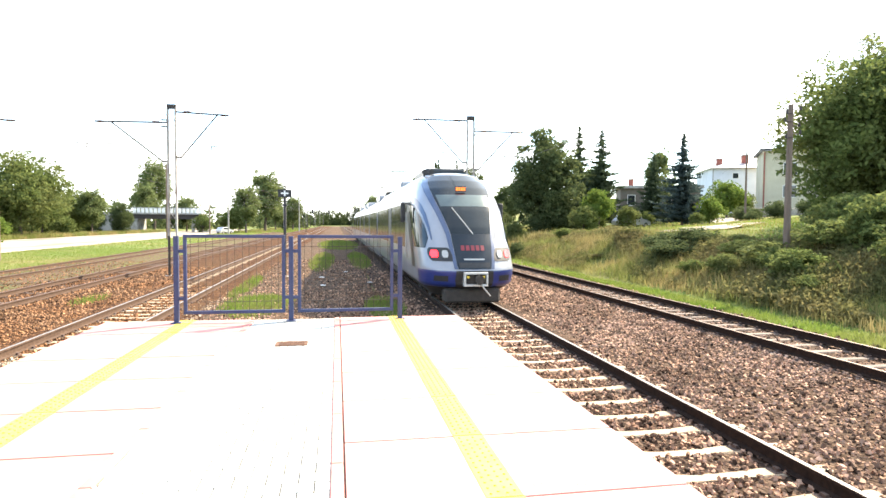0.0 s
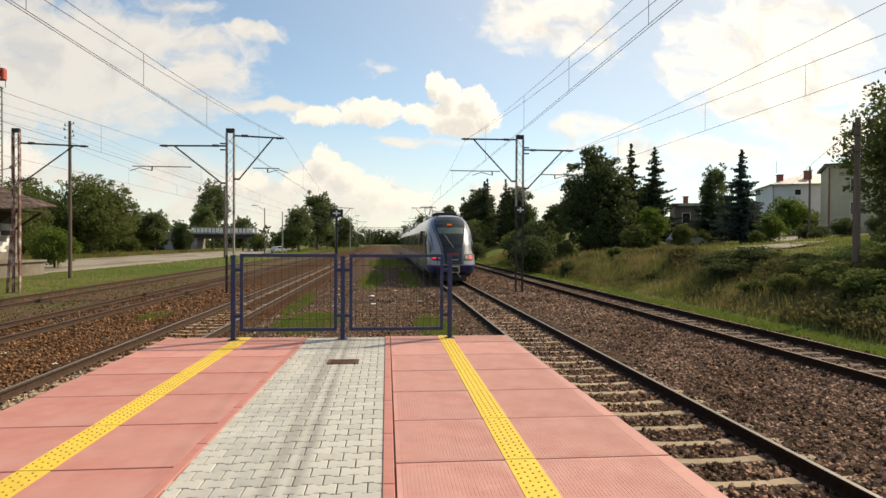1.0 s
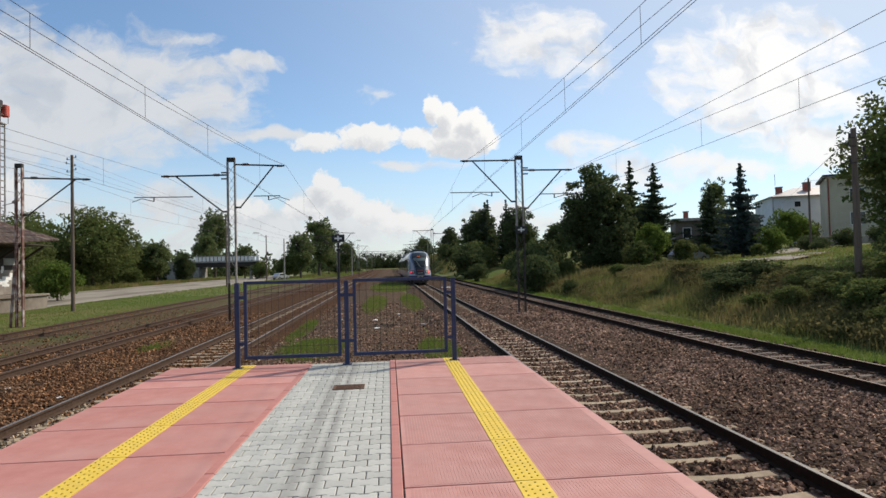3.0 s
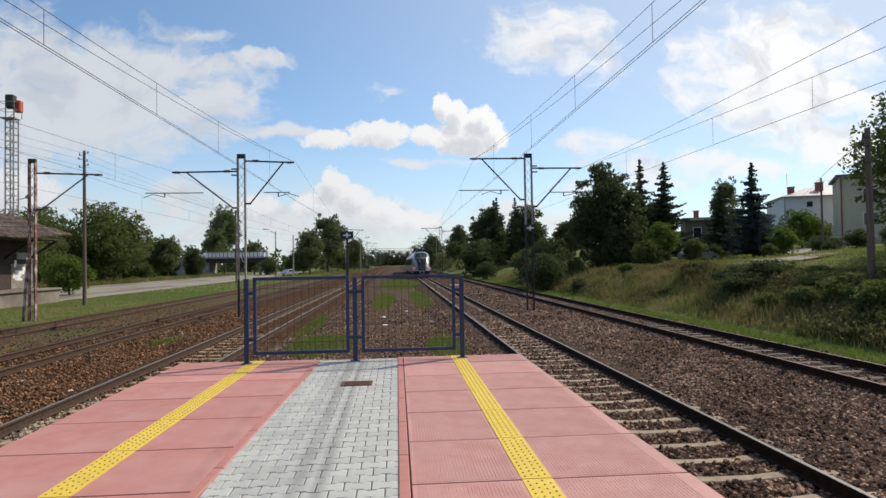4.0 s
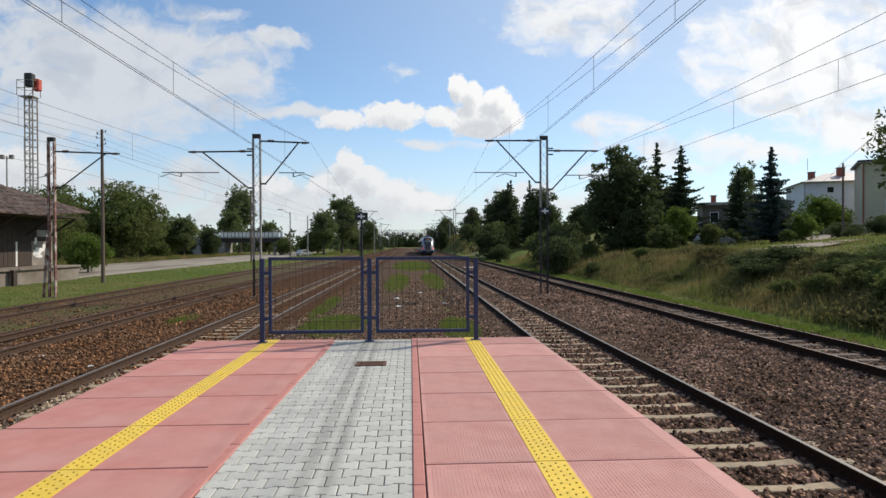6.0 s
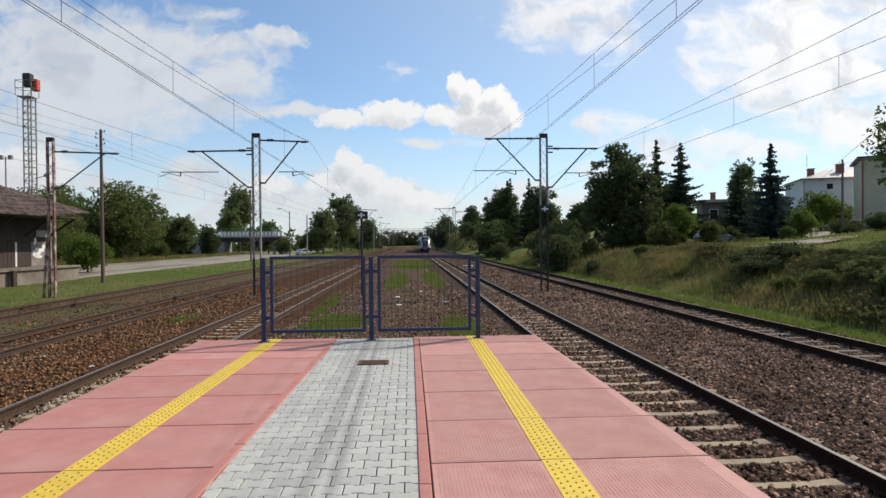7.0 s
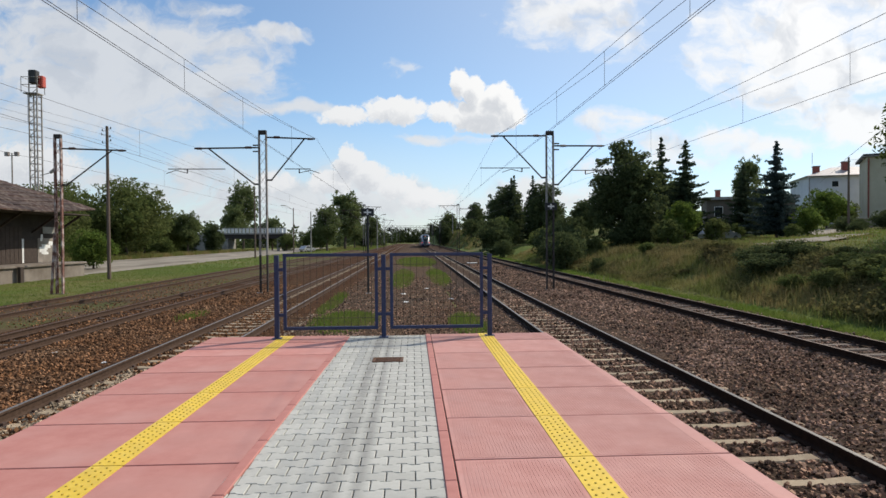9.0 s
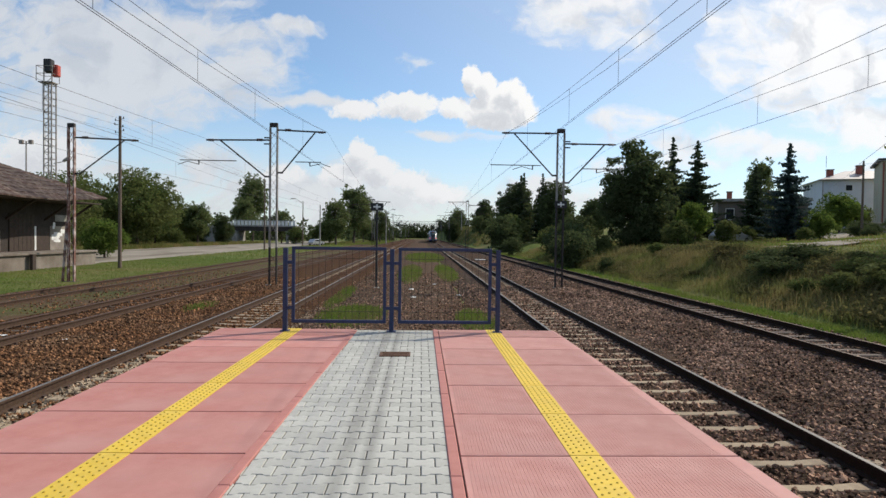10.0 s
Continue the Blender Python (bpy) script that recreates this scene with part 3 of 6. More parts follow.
def concrete_sleeper(bm, wood=False):
    """A sleeper: raised ends, waisted middle, seats and clips under the rails."""
    w = 0.10
    secs = [(-1.25, 0.0, 0.9), (-1.22, 0.0, 1.0), (-0.5, 0.008, 1.0), (-0.25, -0.008, 0.88), (0.25, -0.008, 0.88), (0.5, 0.008, 1.0), (1.22, 0.0, 1.0), (1.25, 0.0, 0.9)]
    if wood:
        secs = [(-1.28, -0.03, 0.97), (-0.8, -0.002, 1), (0.8, 0, 1), (1.28, -0.03, 0.98)]
    rows = []
    for x, dz, k in secs:
        rows.append([bm.verts.new((x, s * w * k * q, dz + z)) for s, q, z in ((-1, 1.1, -0.16), (-1, 1.0, -0.02), (-1, 0.82, 0), (1, 0.82, 0), (1, 1.0, -0.02), (1, 1.1, -0.16))])
    for a, b in zip(rows, rows[1:]):
        for j in range(5):
            bm.faces.new((a[j], a[j + 1], b[j + 1], b[j]))
    bm.faces.new(rows[0])
    bm.faces.new(rows[-1][::-1])
    return bm


def sleeper_clips(bm):
    for x in (-0.75, 0.75):
        box(bm, x - 0.17, x + 0.17, -0.07, 0.07, -0.004, 0.012)
        for s in (-1, 1):
            box(bm, x + s * 0.085, x + s * 0.125, -0.035, 0.035, 0.006, 0.045)
    return bm


def track(x, top, y0, y1, wood, shiny, near, label, sink=0.0):
    e = tagged(empty("track", x, 0, 0), label, "railway track", "tracks", "structure")
    for s in (-0.755, 0.755):
        # rail sides in painted shade right of the platform, painted sun left of it
        rail_mesh(e, s, y0, y1, top, M["rail_rust"] if x > 0 else M["rail_sunlit"], M["rail_top"] if shiny else M["rail_dull"], "rust-sided rail with a polished head" if shiny else "dull rusty rail")
    smat = M[wood] if wood else M["sleeper"]
    first = None
    z = top - 0.166 - sink
    ys = np.arange(y0 + 0.3, y1, 0.62)
    rest_v, rest_f = [], []
    bm0 = concrete_sleeper(bmesh.new(), wood)
    bv = np.array([v.co[:] for v in bm0.verts])
    bm0.verts.index_update()
    bf = [[v.index for v in f.verts] for f in bm0.faces]
    bm0.free()
    for k, y in enumerate(ys):
        wob = random.uniform(-0.4, 0.4)
        dx, dz = random.uniform(-0.02, 0.02), random.uniform(-0.012, 0.006)
        if near[0] < y < near[1]:
            if first is None:
                first = part("sleeper", concrete_sleeper(bmesh.new(), wood), smat, e)
                first.matrix_basis = pose(dx, y, z + dz, 0, 0, wob)
                o = first
                clip0 = part("rail_clip", sleeper_clips(bmesh.new()), M["clip"], first)
            else:
                o = again(first, e, pose(dx, y, z + dz, 0, 0, wob))
                again(clip0, o)
        elif y < 125:
            base = len(rest_v)
            rest_v += [(vx + dx, vy + y, vz + z + dz) for vx, vy, vz in bv]
            rest_f += [tuple(i + base for i in f) for f in bf]
    if rest_v:
        tagged(obj("sleepers_beyond", rest_v, rest_f, smat, e), kind="stuff")
    return e


track(4.5, RAIL, -40, 420, "", True, (2.5, 62), "main line track with concrete sleepers in grey ballast")
track(10.1, RAIL + 0.015, -40, 420, "sleeper_grey", False, (8, 50), "older track with grey timber sleepers below the bank", 0.012)
track(-4.42, RAIL, -40, 420, "", True, (6, 50), "running line track with concrete sleepers in brown ballast")
track(-9.2, RAIL, -40, 420, "sleeper_wood", False, (11, 42), "rusty track with dark timber sleepers", 0.02)
track(-14.0, RAIL - 0.06, -40, 300, "sleeper_wood", False, (18, 40), "disused siding half sunk in dark earth", 0.045)

# ---- crushed stone ----


def stones(name, zones, mat, label, keep=None):
    """Loose angular stones, each a lopsided block, strewn over zones (x0, x1, y0, y1, per square metre, size)."""
    base = np.array([(-1, -1, -1), (1, -1, -1), (1, 1, -1), (-1, 1, -1), (-1, -1, 1), (1, -1, 1), (1, 1, 1), (-1, 1, 1)], float)
    quad = np.array([(0, 3, 2, 1), (4, 5, 6, 7), (0, 1, 5, 4), (1, 2, 6, 5), (2, 3, 7, 6), (3, 0, 4, 7)])
    V, F, off = [], [], 0
    for x0, x1, y0, y1, density, size in zones:
        n = int((x1 - x0) * (y1 - y0) * density)
        c = np.stack([RNG.uniform(x0, x1, n), RNG.uniform(y0, y1, n), BED + RNG.uniform(-0.03, 0.032, n)], 1)
        if keep is not None:
            c = c[keep(c)]
            n = len(c)
        s = RNG.uniform(0.55, 1.15, (n, 1, 1)) * size * RNG.uniform(0.6, 1.0, (n, 1, 3))
        v = base[None] * RNG.uniform(0.45, 1.0, (n, 8, 3)) * s
        q = RNG.normal(size=(n, 4))
        q /= np.linalg.norm(q, axis=1)[:, None]
        w, x, y, z = q.T
        R = np.stack([1 - 2 * (y * y + z * z), 2 * (x * y - z * w), 2 * (x * z + y * w), 2 * (x * y + z * w), 1 - 2 * (x * x + z * z), 2 * (y * z - x * w),
                      2 * (x * z - y * w), 2 * (y * z + x * w), 1 - 2 * (x * x + y * y)], 1).reshape(n, 3, 3)
        v = np.einsum("nij,nkj->nki", R, v) + c[:, None]
        V.append(v.reshape(-1, 3))
        F.append((quad[None] + 8 * np.arange(n)[:, None, None]).reshape(-1, 4) + off)
        off += 8 * n
    ob = obj(name, np.concatenate(V), np.concatenate(F), mat)
    return tagged(ob, label, "ballast", kind="stuff")


def off_rails(c):
    ok = np.ones(len(c), bool)
    for x in (4.5, 10.1, -4.42, -9.2):
        for s in (-0.755, 0.755):
            ok &= np.abs(c[:, 0] - x - s) > 0.06
    for x, wide in ((4.5, 0.84), (-4.42, 0.84), (10.1, 0.6)):
        on = np.abs(c[:, 0] - x) < wide
        ph = np.mod(c[:, 1] - (-39.7), 0.62)
        ok &= ~(on & (np.minimum(ph, 0.62 - ph) < RNG.uniform(0.055, 0.09, len(c))))
    return ok


stones("ballast_stones", [(2.85, 5.4, 3, 16, 420, 0.034), (5.4, 9.3, 3, 15, 430, 0.034), (5.4, 9.3, 15, 30, 170, 0.042), (2.8, 5.4, 16, 30, 170, 0.042),
                          (5.4, 9.3, 30, 60, 40, 0.055), (10.9, 11.9, 10, 40, 60, 0.04), (9.3, 10.85, 8, 30, 110, 0.034), (10.85, 11.4, 9, 30, 150, 0.036), (-3.2, 3.2, 9.8, 22, 95, 0.034), (-3.0, 3.0, 22, 40, 25, 0.042)],
       M["stone"], "loose grey and brown crushed stone round the sleepers", off_rails)
stones("rusty_ballast_stones", [(-8.4, -5.2, 6, 18, 300, 0.036), (-8.4, -5.2, 18, 34, 110, 0.045), (-5.2, -3.4, 6, 24, 200, 0.036), (-9.9, -8.4, 11, 30, 60, 0.04), (-11.0, -9.9, 12, 40, 45, 0.034), (-15.8, -11, 18, 40, 18, 0.034)],
       M["stone_rust"], "loose rust-stained crushed stone beside the line", off_rails)

M["stone_sand"] = material("sandy_ballast_stone", (0.22, 0.165, 0.11), (0.42, 0.34, 0.25), 1.6, 0.9, 0.0, island=0.6, spec=0.1)


def off_near_rails(c):
    return (np.abs(c[:, 0] + 3.665) > 0.07) & (np.abs(c[:, 0] + 5.175) > 0.07)


stones("sandy_ballast_stones", [(-5.15, -2.85, 4, 11.5, 420, 0.034), (-3.5, -2.8, 11.5, 20, 200, 0.034)], M["stone_sand"], "pale sandy crushed stone along the platform wall", off_near_rails)

# ---- platform ----
PX0, PX1, PY1, PY0 = -2.77, 2.74, 9.58, -9.05


KERB_TURN, STRIP_TURN = 1.25, 0.85


def kerb_line(y):
    """Where the kerb left of the paving runs: it closes in a little towards the platform's end."""
    return -0.695 + math.tan(radians(KERB_TURN)) * (y - 3.3)


def edge_line(y):
    """The edge towards the main line, which narrows a little towards the end."""
    return 2.835 - 0.014 * (y - 3.3)


def strip_line(y):
    return -1.645 + math.tan(radians(STRIP_TURN)) * (y - 3.3)


def platform():
    e = tagged(empty("platform"), "island platform end with pink slabs and grey paving", "platform", kind="structure")
    part("platform_body", box(bmesh.new(), PX0 + 0.10, PX1 - 0.10, PY0, PY1 - 0.02, -1.1, -0.075), M["plat"], e, "weathered concrete platform wall")
    part("bedding", box(bmesh.new(), -1.0, 0.82, PY0, PY1 - 0.03, -0.075, -0.014), M["joint"], e, "sand bedding in the joints")
    # slabs, one metre each, with a dark groove between them, cut to the kerb's line
    cuts = {"L": [PY0] + [3.96 + k for k in range(-12, 6)] + [PY1], "R": [PY0] + [3.91 + k for k in range(-12, 6)] + [PY1]}
    ribs = {}
    for side in ("L", "R"):
        for a, b in zip(cuts[side], cuts[side][1:]):
            if side == "L":
                c = [(PX0, 0.011), (kerb_line(a) - 0.045, 0.011), (kerb_line(b) - 0.045, b - a - 0.011), (PX0, b - a - 0.011)]
            else:
                c = [(0.805, 0.011), (edge_line(a), 0.011), (edge_line(b), b - a - 0.011), (0.805, b - a - 0.011)]
            bm = bmesh.new()
            low, mid = ([bm.verts.new((x, y, z)) for x, y in c] for z in (-0.073, -0.003))
            mx, my = sum(p[0] for p in c) / 4, sum(p[1] for p in c) / 4
            top = [bm.verts.new((x - math.copysign(0.003, x - mx), y - math.copysign(0.003, y - my), 0.0)) for x, y in c]
            for p, q in ((low, mid), (mid, top)):
                for k in range(4):
                    bm.faces.new((p[k], p[(k + 1) % 4], q[(k + 1) % 4], q[k]))
            bm.faces.new(top)
            slab = part("slab", bm, M["slab"] if side == "L" else M["slab_ribbed"], e)
            slab.location = (0, a, random.uniform(-0.002, 0.001))
            if side == "R":
                # shallow anti-slip ribs
                key = round(b - a, 2)
                if key in ribs:
                    tagged(again(ribs[key], slab), kind="stuff")
                else:
                    bm = bmesh.new()
                    for xx in np.arange(0.845, PX1 - 0.03, 0.026):
                        if not 1.57 - 0.02 < xx < 1.83:
                            box(bm, xx, xx + 0.018, 0.03, b - a - 0.03, -0.003, 0.0016)
                    ribs[key] = tagged(part("ribs", bm, M["slab_ribbed"], slab), kind="stuff")
    # yellow tactile tiles with studs
    tile = {}
    for side in ("L", "R"):
        for a, b in zip(cuts[side], cuts[side][1:]):
            key = round(b - a, 2)
            place = pose(strip_line(a), a, 0, 0, 0, -STRIP_TURN) if side == "L" else pose(1.70, a, 0)
            if key not in tile:
                t = part("tactile_tile", box(bmesh.new(), -0.11, 0.11, 0.006, b - a - 0.006, 0.001, 0.005), M["yellow"], e)
                bm = bmesh.new()
                for j, sx in enumerate((-0.075, -0.025, 0.025, 0.075)):
                    for sy in np.arange(0.05 + 0.025 * (j % 2), b - a - 0.03, 0.075):
                        bmesh.ops.create_cone(bm, cap_ends=True, segments=6, radius1=0.009, radius2=0.007, depth=0.007, matrix=Matrix.Translation((sx, sy, 0.008)))
                studs = tagged(part("studs", bm, M["stud"], t, "worn dark studs"), kind="stuff")
                t.matrix_basis = place
                tile[key] = (t, studs)
            else:
                tagged(again(tile[key][1], again(tile[key][0], e, place)), kind="stuff")
    # red kerbs on both sides of the paving
    k0 = part("kerb", box(bmesh.new(), -0.04, 0.04, 0.004, 0.996, -0.07, 0.012, 0.006), M["kerb"], e)
    k0.matrix_basis = pose(kerb_line(8.4), 8.4, 0, 0, 0, -KERB_TURN)
    for k in range(-17, 9):
        y = 0.4 + k
        if k != 8:
            again(k0, e, pose(kerb_line(y), y, 0, 0, 0, -KERB_TURN))
        again(k0, e, pose(0.752, y + 0.13, 0))
    part("step_edge", box(bmesh.new(), PX0 + 0.03, PX1 - 0.03, PY1 - 0.02, PY1 + 0.05, -0.3, -0.02), M["plat"], e)
    return e


def paver_bm():
    """A dumb-bell paving stone, 20 cm by 14 cm, waisted in the middle."""
    g = 0.0038
    pts = [(-0.1, -0.081), (-0.062, -0.081), (-0.038, -0.059), (0.038, -0.059), (0.062, -0.081), (0.1, -0.081),
           (0.1, 0.081), (0.062, 0.081), (0.038, 0.059), (-0.038, 0.059), (-0.062, 0.081), (-0.1, 0.081)]
    bm = bmesh.new()
    rings = []
    for inset, z in ((g, -0.03), (g, -0.004), (g + 0.004, 0.0)):
        rings.append([bm.verts.new((x - math.copysign(inset, x), y - math.copysign(inset * 0.8, y), z)) for x, y in pts])
    for a, b in zip(rings, rings[1:]):
        for j in range(12):
            bm.faces.new((a[j], a[(j + 1) % 12], b[(j + 1) % 12], b[j]))
    r = rings[-1]
    bm.faces.new(r)
    return bm


PLATFORM = platform()


def drain_cover():
    e = tagged(empty("drain_cover", 0.18, 7.50, 0.0), "small rusty iron drain cover set in grey paving", "drain cover")
    part("cover_frame", box(box(box(box(bmesh.new(), -0.2, 0.2, -0.135, -0.115, -0.02, 0.010), -0.2, 0.2, 0.115, 0.135, -0.02, 0.010), -0.2, -0.18, -0.115, 0.115, -0.02, 0.010), 0.18, 0.2, -0.115, 0.115, -0.02, 0.010), M["cover"], e)
    bm = bmesh.new()
    box(bm, -0.178, 0.178, -0.113, 0.113, -0.02, 0.004)
    for y in np.arange(-0.09, 0.1, 0.03):
        box(bm, -0.16, 0.16, y, y + 0.015, 0.003, 0.009)
    part("cover_plate", bm, M["cover"], e)


drain_cover()

# ---- fence at the platform's end ----


def fence():
    e = tagged(empty("barrier_fence", 0, 9.34, 0), "blue painted steel barrier with two wire panels on three posts", "fence")
    for x in (-1.674, 0.036, 1.763):
        bm = bmesh.new()
        box(bm, x - 0.035, x + 0.035, -0.035, 0.035, -0.02, 1.335, 0.006)
        box(bm, x - 0.038, x + 0.038, -0.038, 0.038, 1.333, 1.342, 0.003)
        post = part("post", bm, M["fence"], e)
        part("base_plate", box(bmesh.new(), x - 0.075, x + 0.075, -0.075, 0.075, -0.002, 0.012, 0.003), M["fence"], post)
    for x0, x1 in ((-1.57, -0.055), (0.14, 1.655)):
        bm = bmesh.new()
        box(bm, x0, x1, -0.025, 0.025, 1.315, 1.365, 0.005)
        box(bm, x0, x1, -0.025, 0.025, 0.135, 0.185, 0.005)
        box(bm, x0, x0 + 0.05, -0.023, 0.023, 0.183, 1.317, 0.004)
        box(bm, x1 - 0.05, x1, -0.023, 0.023, 0.183, 1.317, 0.004)
        p = part("panel_frame", bm, M["fence"], e)
        first = None
        n = 13
        for k in range(n):
            x = x0 + 0.05 + (x1 - x0 - 0.1) * (k + 0.5) / n
            if first is None:
                first = part("vertical_wire", bar(bmesh.new(), (0, 0, 0.18), (0, 0, 1.32), 0.0038, sides=6), M["wire_bar"], p)
                first.location = (x, 0, 0)
            else:
                again(first, p, pose(x + random.uniform(-0.006, 0.006), random.uniform(-0.004, 0.004), 0, 0, random.uniform(-0.3, 0.3), 0))
        for z in (0.32, 1.18):
            part("cross_wire", bar(bmesh.new(), (x0 + 0.04, 0.006, z), (x1 - 0.04, 0.006, z), 0.004, sides=6), M["wire_bar"], p)
    for x0, x1 in ((-1.645, -1.565), (-0.06, 0.005), (0.066, 0.145), (1.65, 1.732)):
        for z in (0.38, 1.11):
            part("bracket", box(bmesh.new(), x0, x1, -0.02, 0.02, z - 0.025, z + 0.025, 0.003), M["fence"], e)


fence()

# ---- overhead line ----
SPAN, MY = 60.0, 29.0


def lattice(parent, width, z0, z1, mats, split, depth=0.16):
    """A mast of two channels tied by battens and lacing. Lower part tarred."""
    for s in (-1, 1):
        for a, b, mat in ((z0, split, mats[0]), (split, z1, mats[1])):
            bm = bmesh.new()
            w0 = width
            box(bm, s * w0 / 2 - 0.035, s * w0 / 2 + 0.035, -depth / 2, -depth / 2 + 0.012, a, b)
            box(bm, s * w0 / 2 - 0.035, s * w0 / 2 + 0.035, depth / 2 - 0.012, depth / 2, a, b)
            box(bm, s * (w0 / 2 + 0.023) - 0.006, s * (w0 / 2 + 0.023) + 0.006, -depth / 2 + 0.012, depth / 2 - 0.012, a, b)
            part("leg", bm, mat, parent)
    for zz, nxt, mat in ((z0, split, mats[0]), (split, z1, mats[1])):
        bm = bmesh.new()
        k = 0
        z = zz + 0.25
        while z + 0.45 < nxt:
            s = -1 if k % 2 else 1
            beam(bm, (s * (width / 2 - 0.02), -depth / 2, z), (-s * (width / 2 - 0.02), -depth / 2, z + 0.45), 0.035, 0.008)
            beam(bm, (-s * (width / 2 - 0.02), depth / 2, z), (s * (width / 2 - 0.02), depth / 2, z + 0.45), 0.035, 0.008)
            z += 0.45
            k += 1
        tagged(part("lacing", bm, mat, parent), kind="stuff")
    part("cap", box(bmesh.new(), -width / 2 - 0.02, width / 2 + 0.02, -depth / 2 - 0.01, depth / 2 + 0.01, z1, z1 + 0.2), M["mast_dark"], parent)


def mast_arm(parent, side, root_x, tip, z_arm, z_foot, insul=True, rise=0.0):
    """A bracket on one side of a mast: tube, brace, hinge and insulators. side is -1 or 1."""
    x0 = side * root_x
    bm = bmesh.new()
    bar(bm, (x0, 0, z_arm), (tip, 0, z_arm + rise), 0.04)
    arm = part("arm", bm, M["mast_dark"], parent)
    kx = x0 + (tip - x0) * 0.78
    part("brace", bar(bmesh.new(), (x0 + side * 0.25, 0, z_foot), (kx, 0, z_arm + rise * 0.8 - 0.02), 0.035), M["mast_dark"], parent)
    bm = bmesh.new()
    box(bm, min(x0, x0 + side * 0.28), max(x0, x0 + side * 0.28), -0.03, 0.03, z_foot - 0.05, z_foot + 0.03)
    if insul:
        for dz in (0.08, -0.22):
            part("bracket_plate", box(bmesh.new(), min(x0, x0 + side * 0.3), max(x0, x0 + side * 0.3), -0.03, 0.03, z_arm + dz, z_arm + dz + 0.06), M["mast_dark"], parent)
    part("hinge", bm, M["mast_dark"], parent)
    bm = bmesh.new()
    bar(bm, (x0 + side * 0.36, 0, z_arm), (x0 + side * 0.66, 0, z_arm), 0.05)
    for k in range(4):
        xx = x0 + side * (0.4 + 0.07 * k)
        bar(bm, (xx - 0.018, 0, z_arm), (xx + 0.018, 0, z_arm), 0.075, 0.06, 10)
    part("insulator", bm, M["insul"], parent)
    bm = bmesh.new()
    bar(bm, (tip - side * 0.1, 0, z_arm + rise), (tip - side * 0.36, 0, z_arm + rise), 0.048)
    for k in range(3):
        xx = tip - side * (0.15 + 0.08 * k)
        bar(bm, (xx - 0.018, 0, z_arm + rise), (xx + 0.018, 0, z_arm + rise), 0.07, 0.055, 10)
    part("insulator", bm, M["insul"], parent)
    return arm


def steady_arm(parent, x0, x1, z, drop_x):
    bm = bmesh.new()
    bar(bm, (x0, 0, z), (x1, 0, z), 0.022)
    bar(bm, (drop_x, 0, z), (drop_x, 0, z - 0.2), 0.03)
    s = 1 if x1 > x0 else -1
    bar(bm, (drop_x, 0, z - 0.2), (drop_x + s * 0.55, 0, z - 0.06), 0.016)
    bar(bm, (drop_x + s * 0.55, 0, z - 0.06), (drop_x + s * 1.0, 0, z - 0.22), 0.016)
    part("steady_arm", bm, M["mast_dark"], parent)


def sign_plate(parent, x, y, z):
    p = part("sign_board", box(bmesh.new(), x - 0.30, x + 0.30, y - 0.012, y + 0.012, z - 0.18, z + 0.18), M["black"], parent, "black board with a white cross")
    part("cross_stroke", box(bmesh.new(), x - 0.17, x + 0.17, y - 0.018, y - 0.013, z - 0.035, z + 0.035), M["white"], p)
    part("cross_stroke", box(bmesh.new(), x - 0.035, x + 0.035, y - 0.021, y - 0.0185, z - 0.12, z + 0.12), M["white"], p)


def mast_left():
    e = tagged(empty("catenary_mast", -6.75, MY, -1.0), "grey lattice overhead-line mast with a tarred foot and two brackets", "catenary mast", "overhead line masts")
    lattice(e, 0.34, 0, 7.75, (M["mast_dark"], M["mast"]), 1.9)
    mast_arm(e, -1, 0.17, -3.25, 7.12, 5.35, rise=-0.05)
    mast_arm(e, 1, 0.17, 2.52, 7.62, 5.55, insul=False, rise=-0.08)
    steady_arm(e, -1.8, -4.5, 6.08, -3.6)
    steady_arm(e, 1.05, 2.3, 6.08, 1.75)
    part("footing", box(bmesh.new(), -0.4, 0.4, -0.35, 0.35, -0.3, 0.06, 0.03), M["concrete"], e)
    return e


def mast_right():
    e = tagged(empty("catenary_mast", 7.36, MY, -1.0), "grey lattice overhead-line mast with a tarred foot and two brackets", "catenary mast", "overhead line masts")
    lattice(e, 0.34, 0, 7.75, (M["mast_dark"], M["mast"]), 4.3)
    mast_arm(e, -1, 0.17, -2.95, 7.72, 5.65, insul=False, rise=-0.02)
    mast_arm(e, 1, 0.17, 2.75, 7.22, 5.3, rise=0.0)
    steady_arm(e, -1.0, -3.5, 6.12, -1.4)
    steady_arm(e, 1.1, 2.4, 6.0, 1.8)
    part("footing", box(bmesh.new(), -0.4, 0.4, -0.35, 0.35, -0.3, 0.06, 0.03), M["concrete"], e)
    return e


def mast_far_left():
    e = tagged(empty("catenary_mast", -17.1, 30.2, -1.0), "rusty lattice mast with flaking pinkish paint and one bracket", "catenary mast", "overhead line masts")
    lattice(e, 0.29, 0, 7.75, (M["mast_rust"], M["mast_rust"]), 2.5)
    mast_arm(e, 1, 0.18, 3.30, 7.25, 5.45, insul=False, rise=-0.1)
    part("lower_leg", beam(bmesh.new(), (-0.38, -0.09, 0), (-0.17, -0.09, 3.0), 0.09, 0.09), M["mast_rust"], e)
    part("footing", box(bmesh.new(), -0.5, 0.3, -0.25, 0.25, -0.3, 0.01, 0.03), M["mast_dark"], e)
    return e


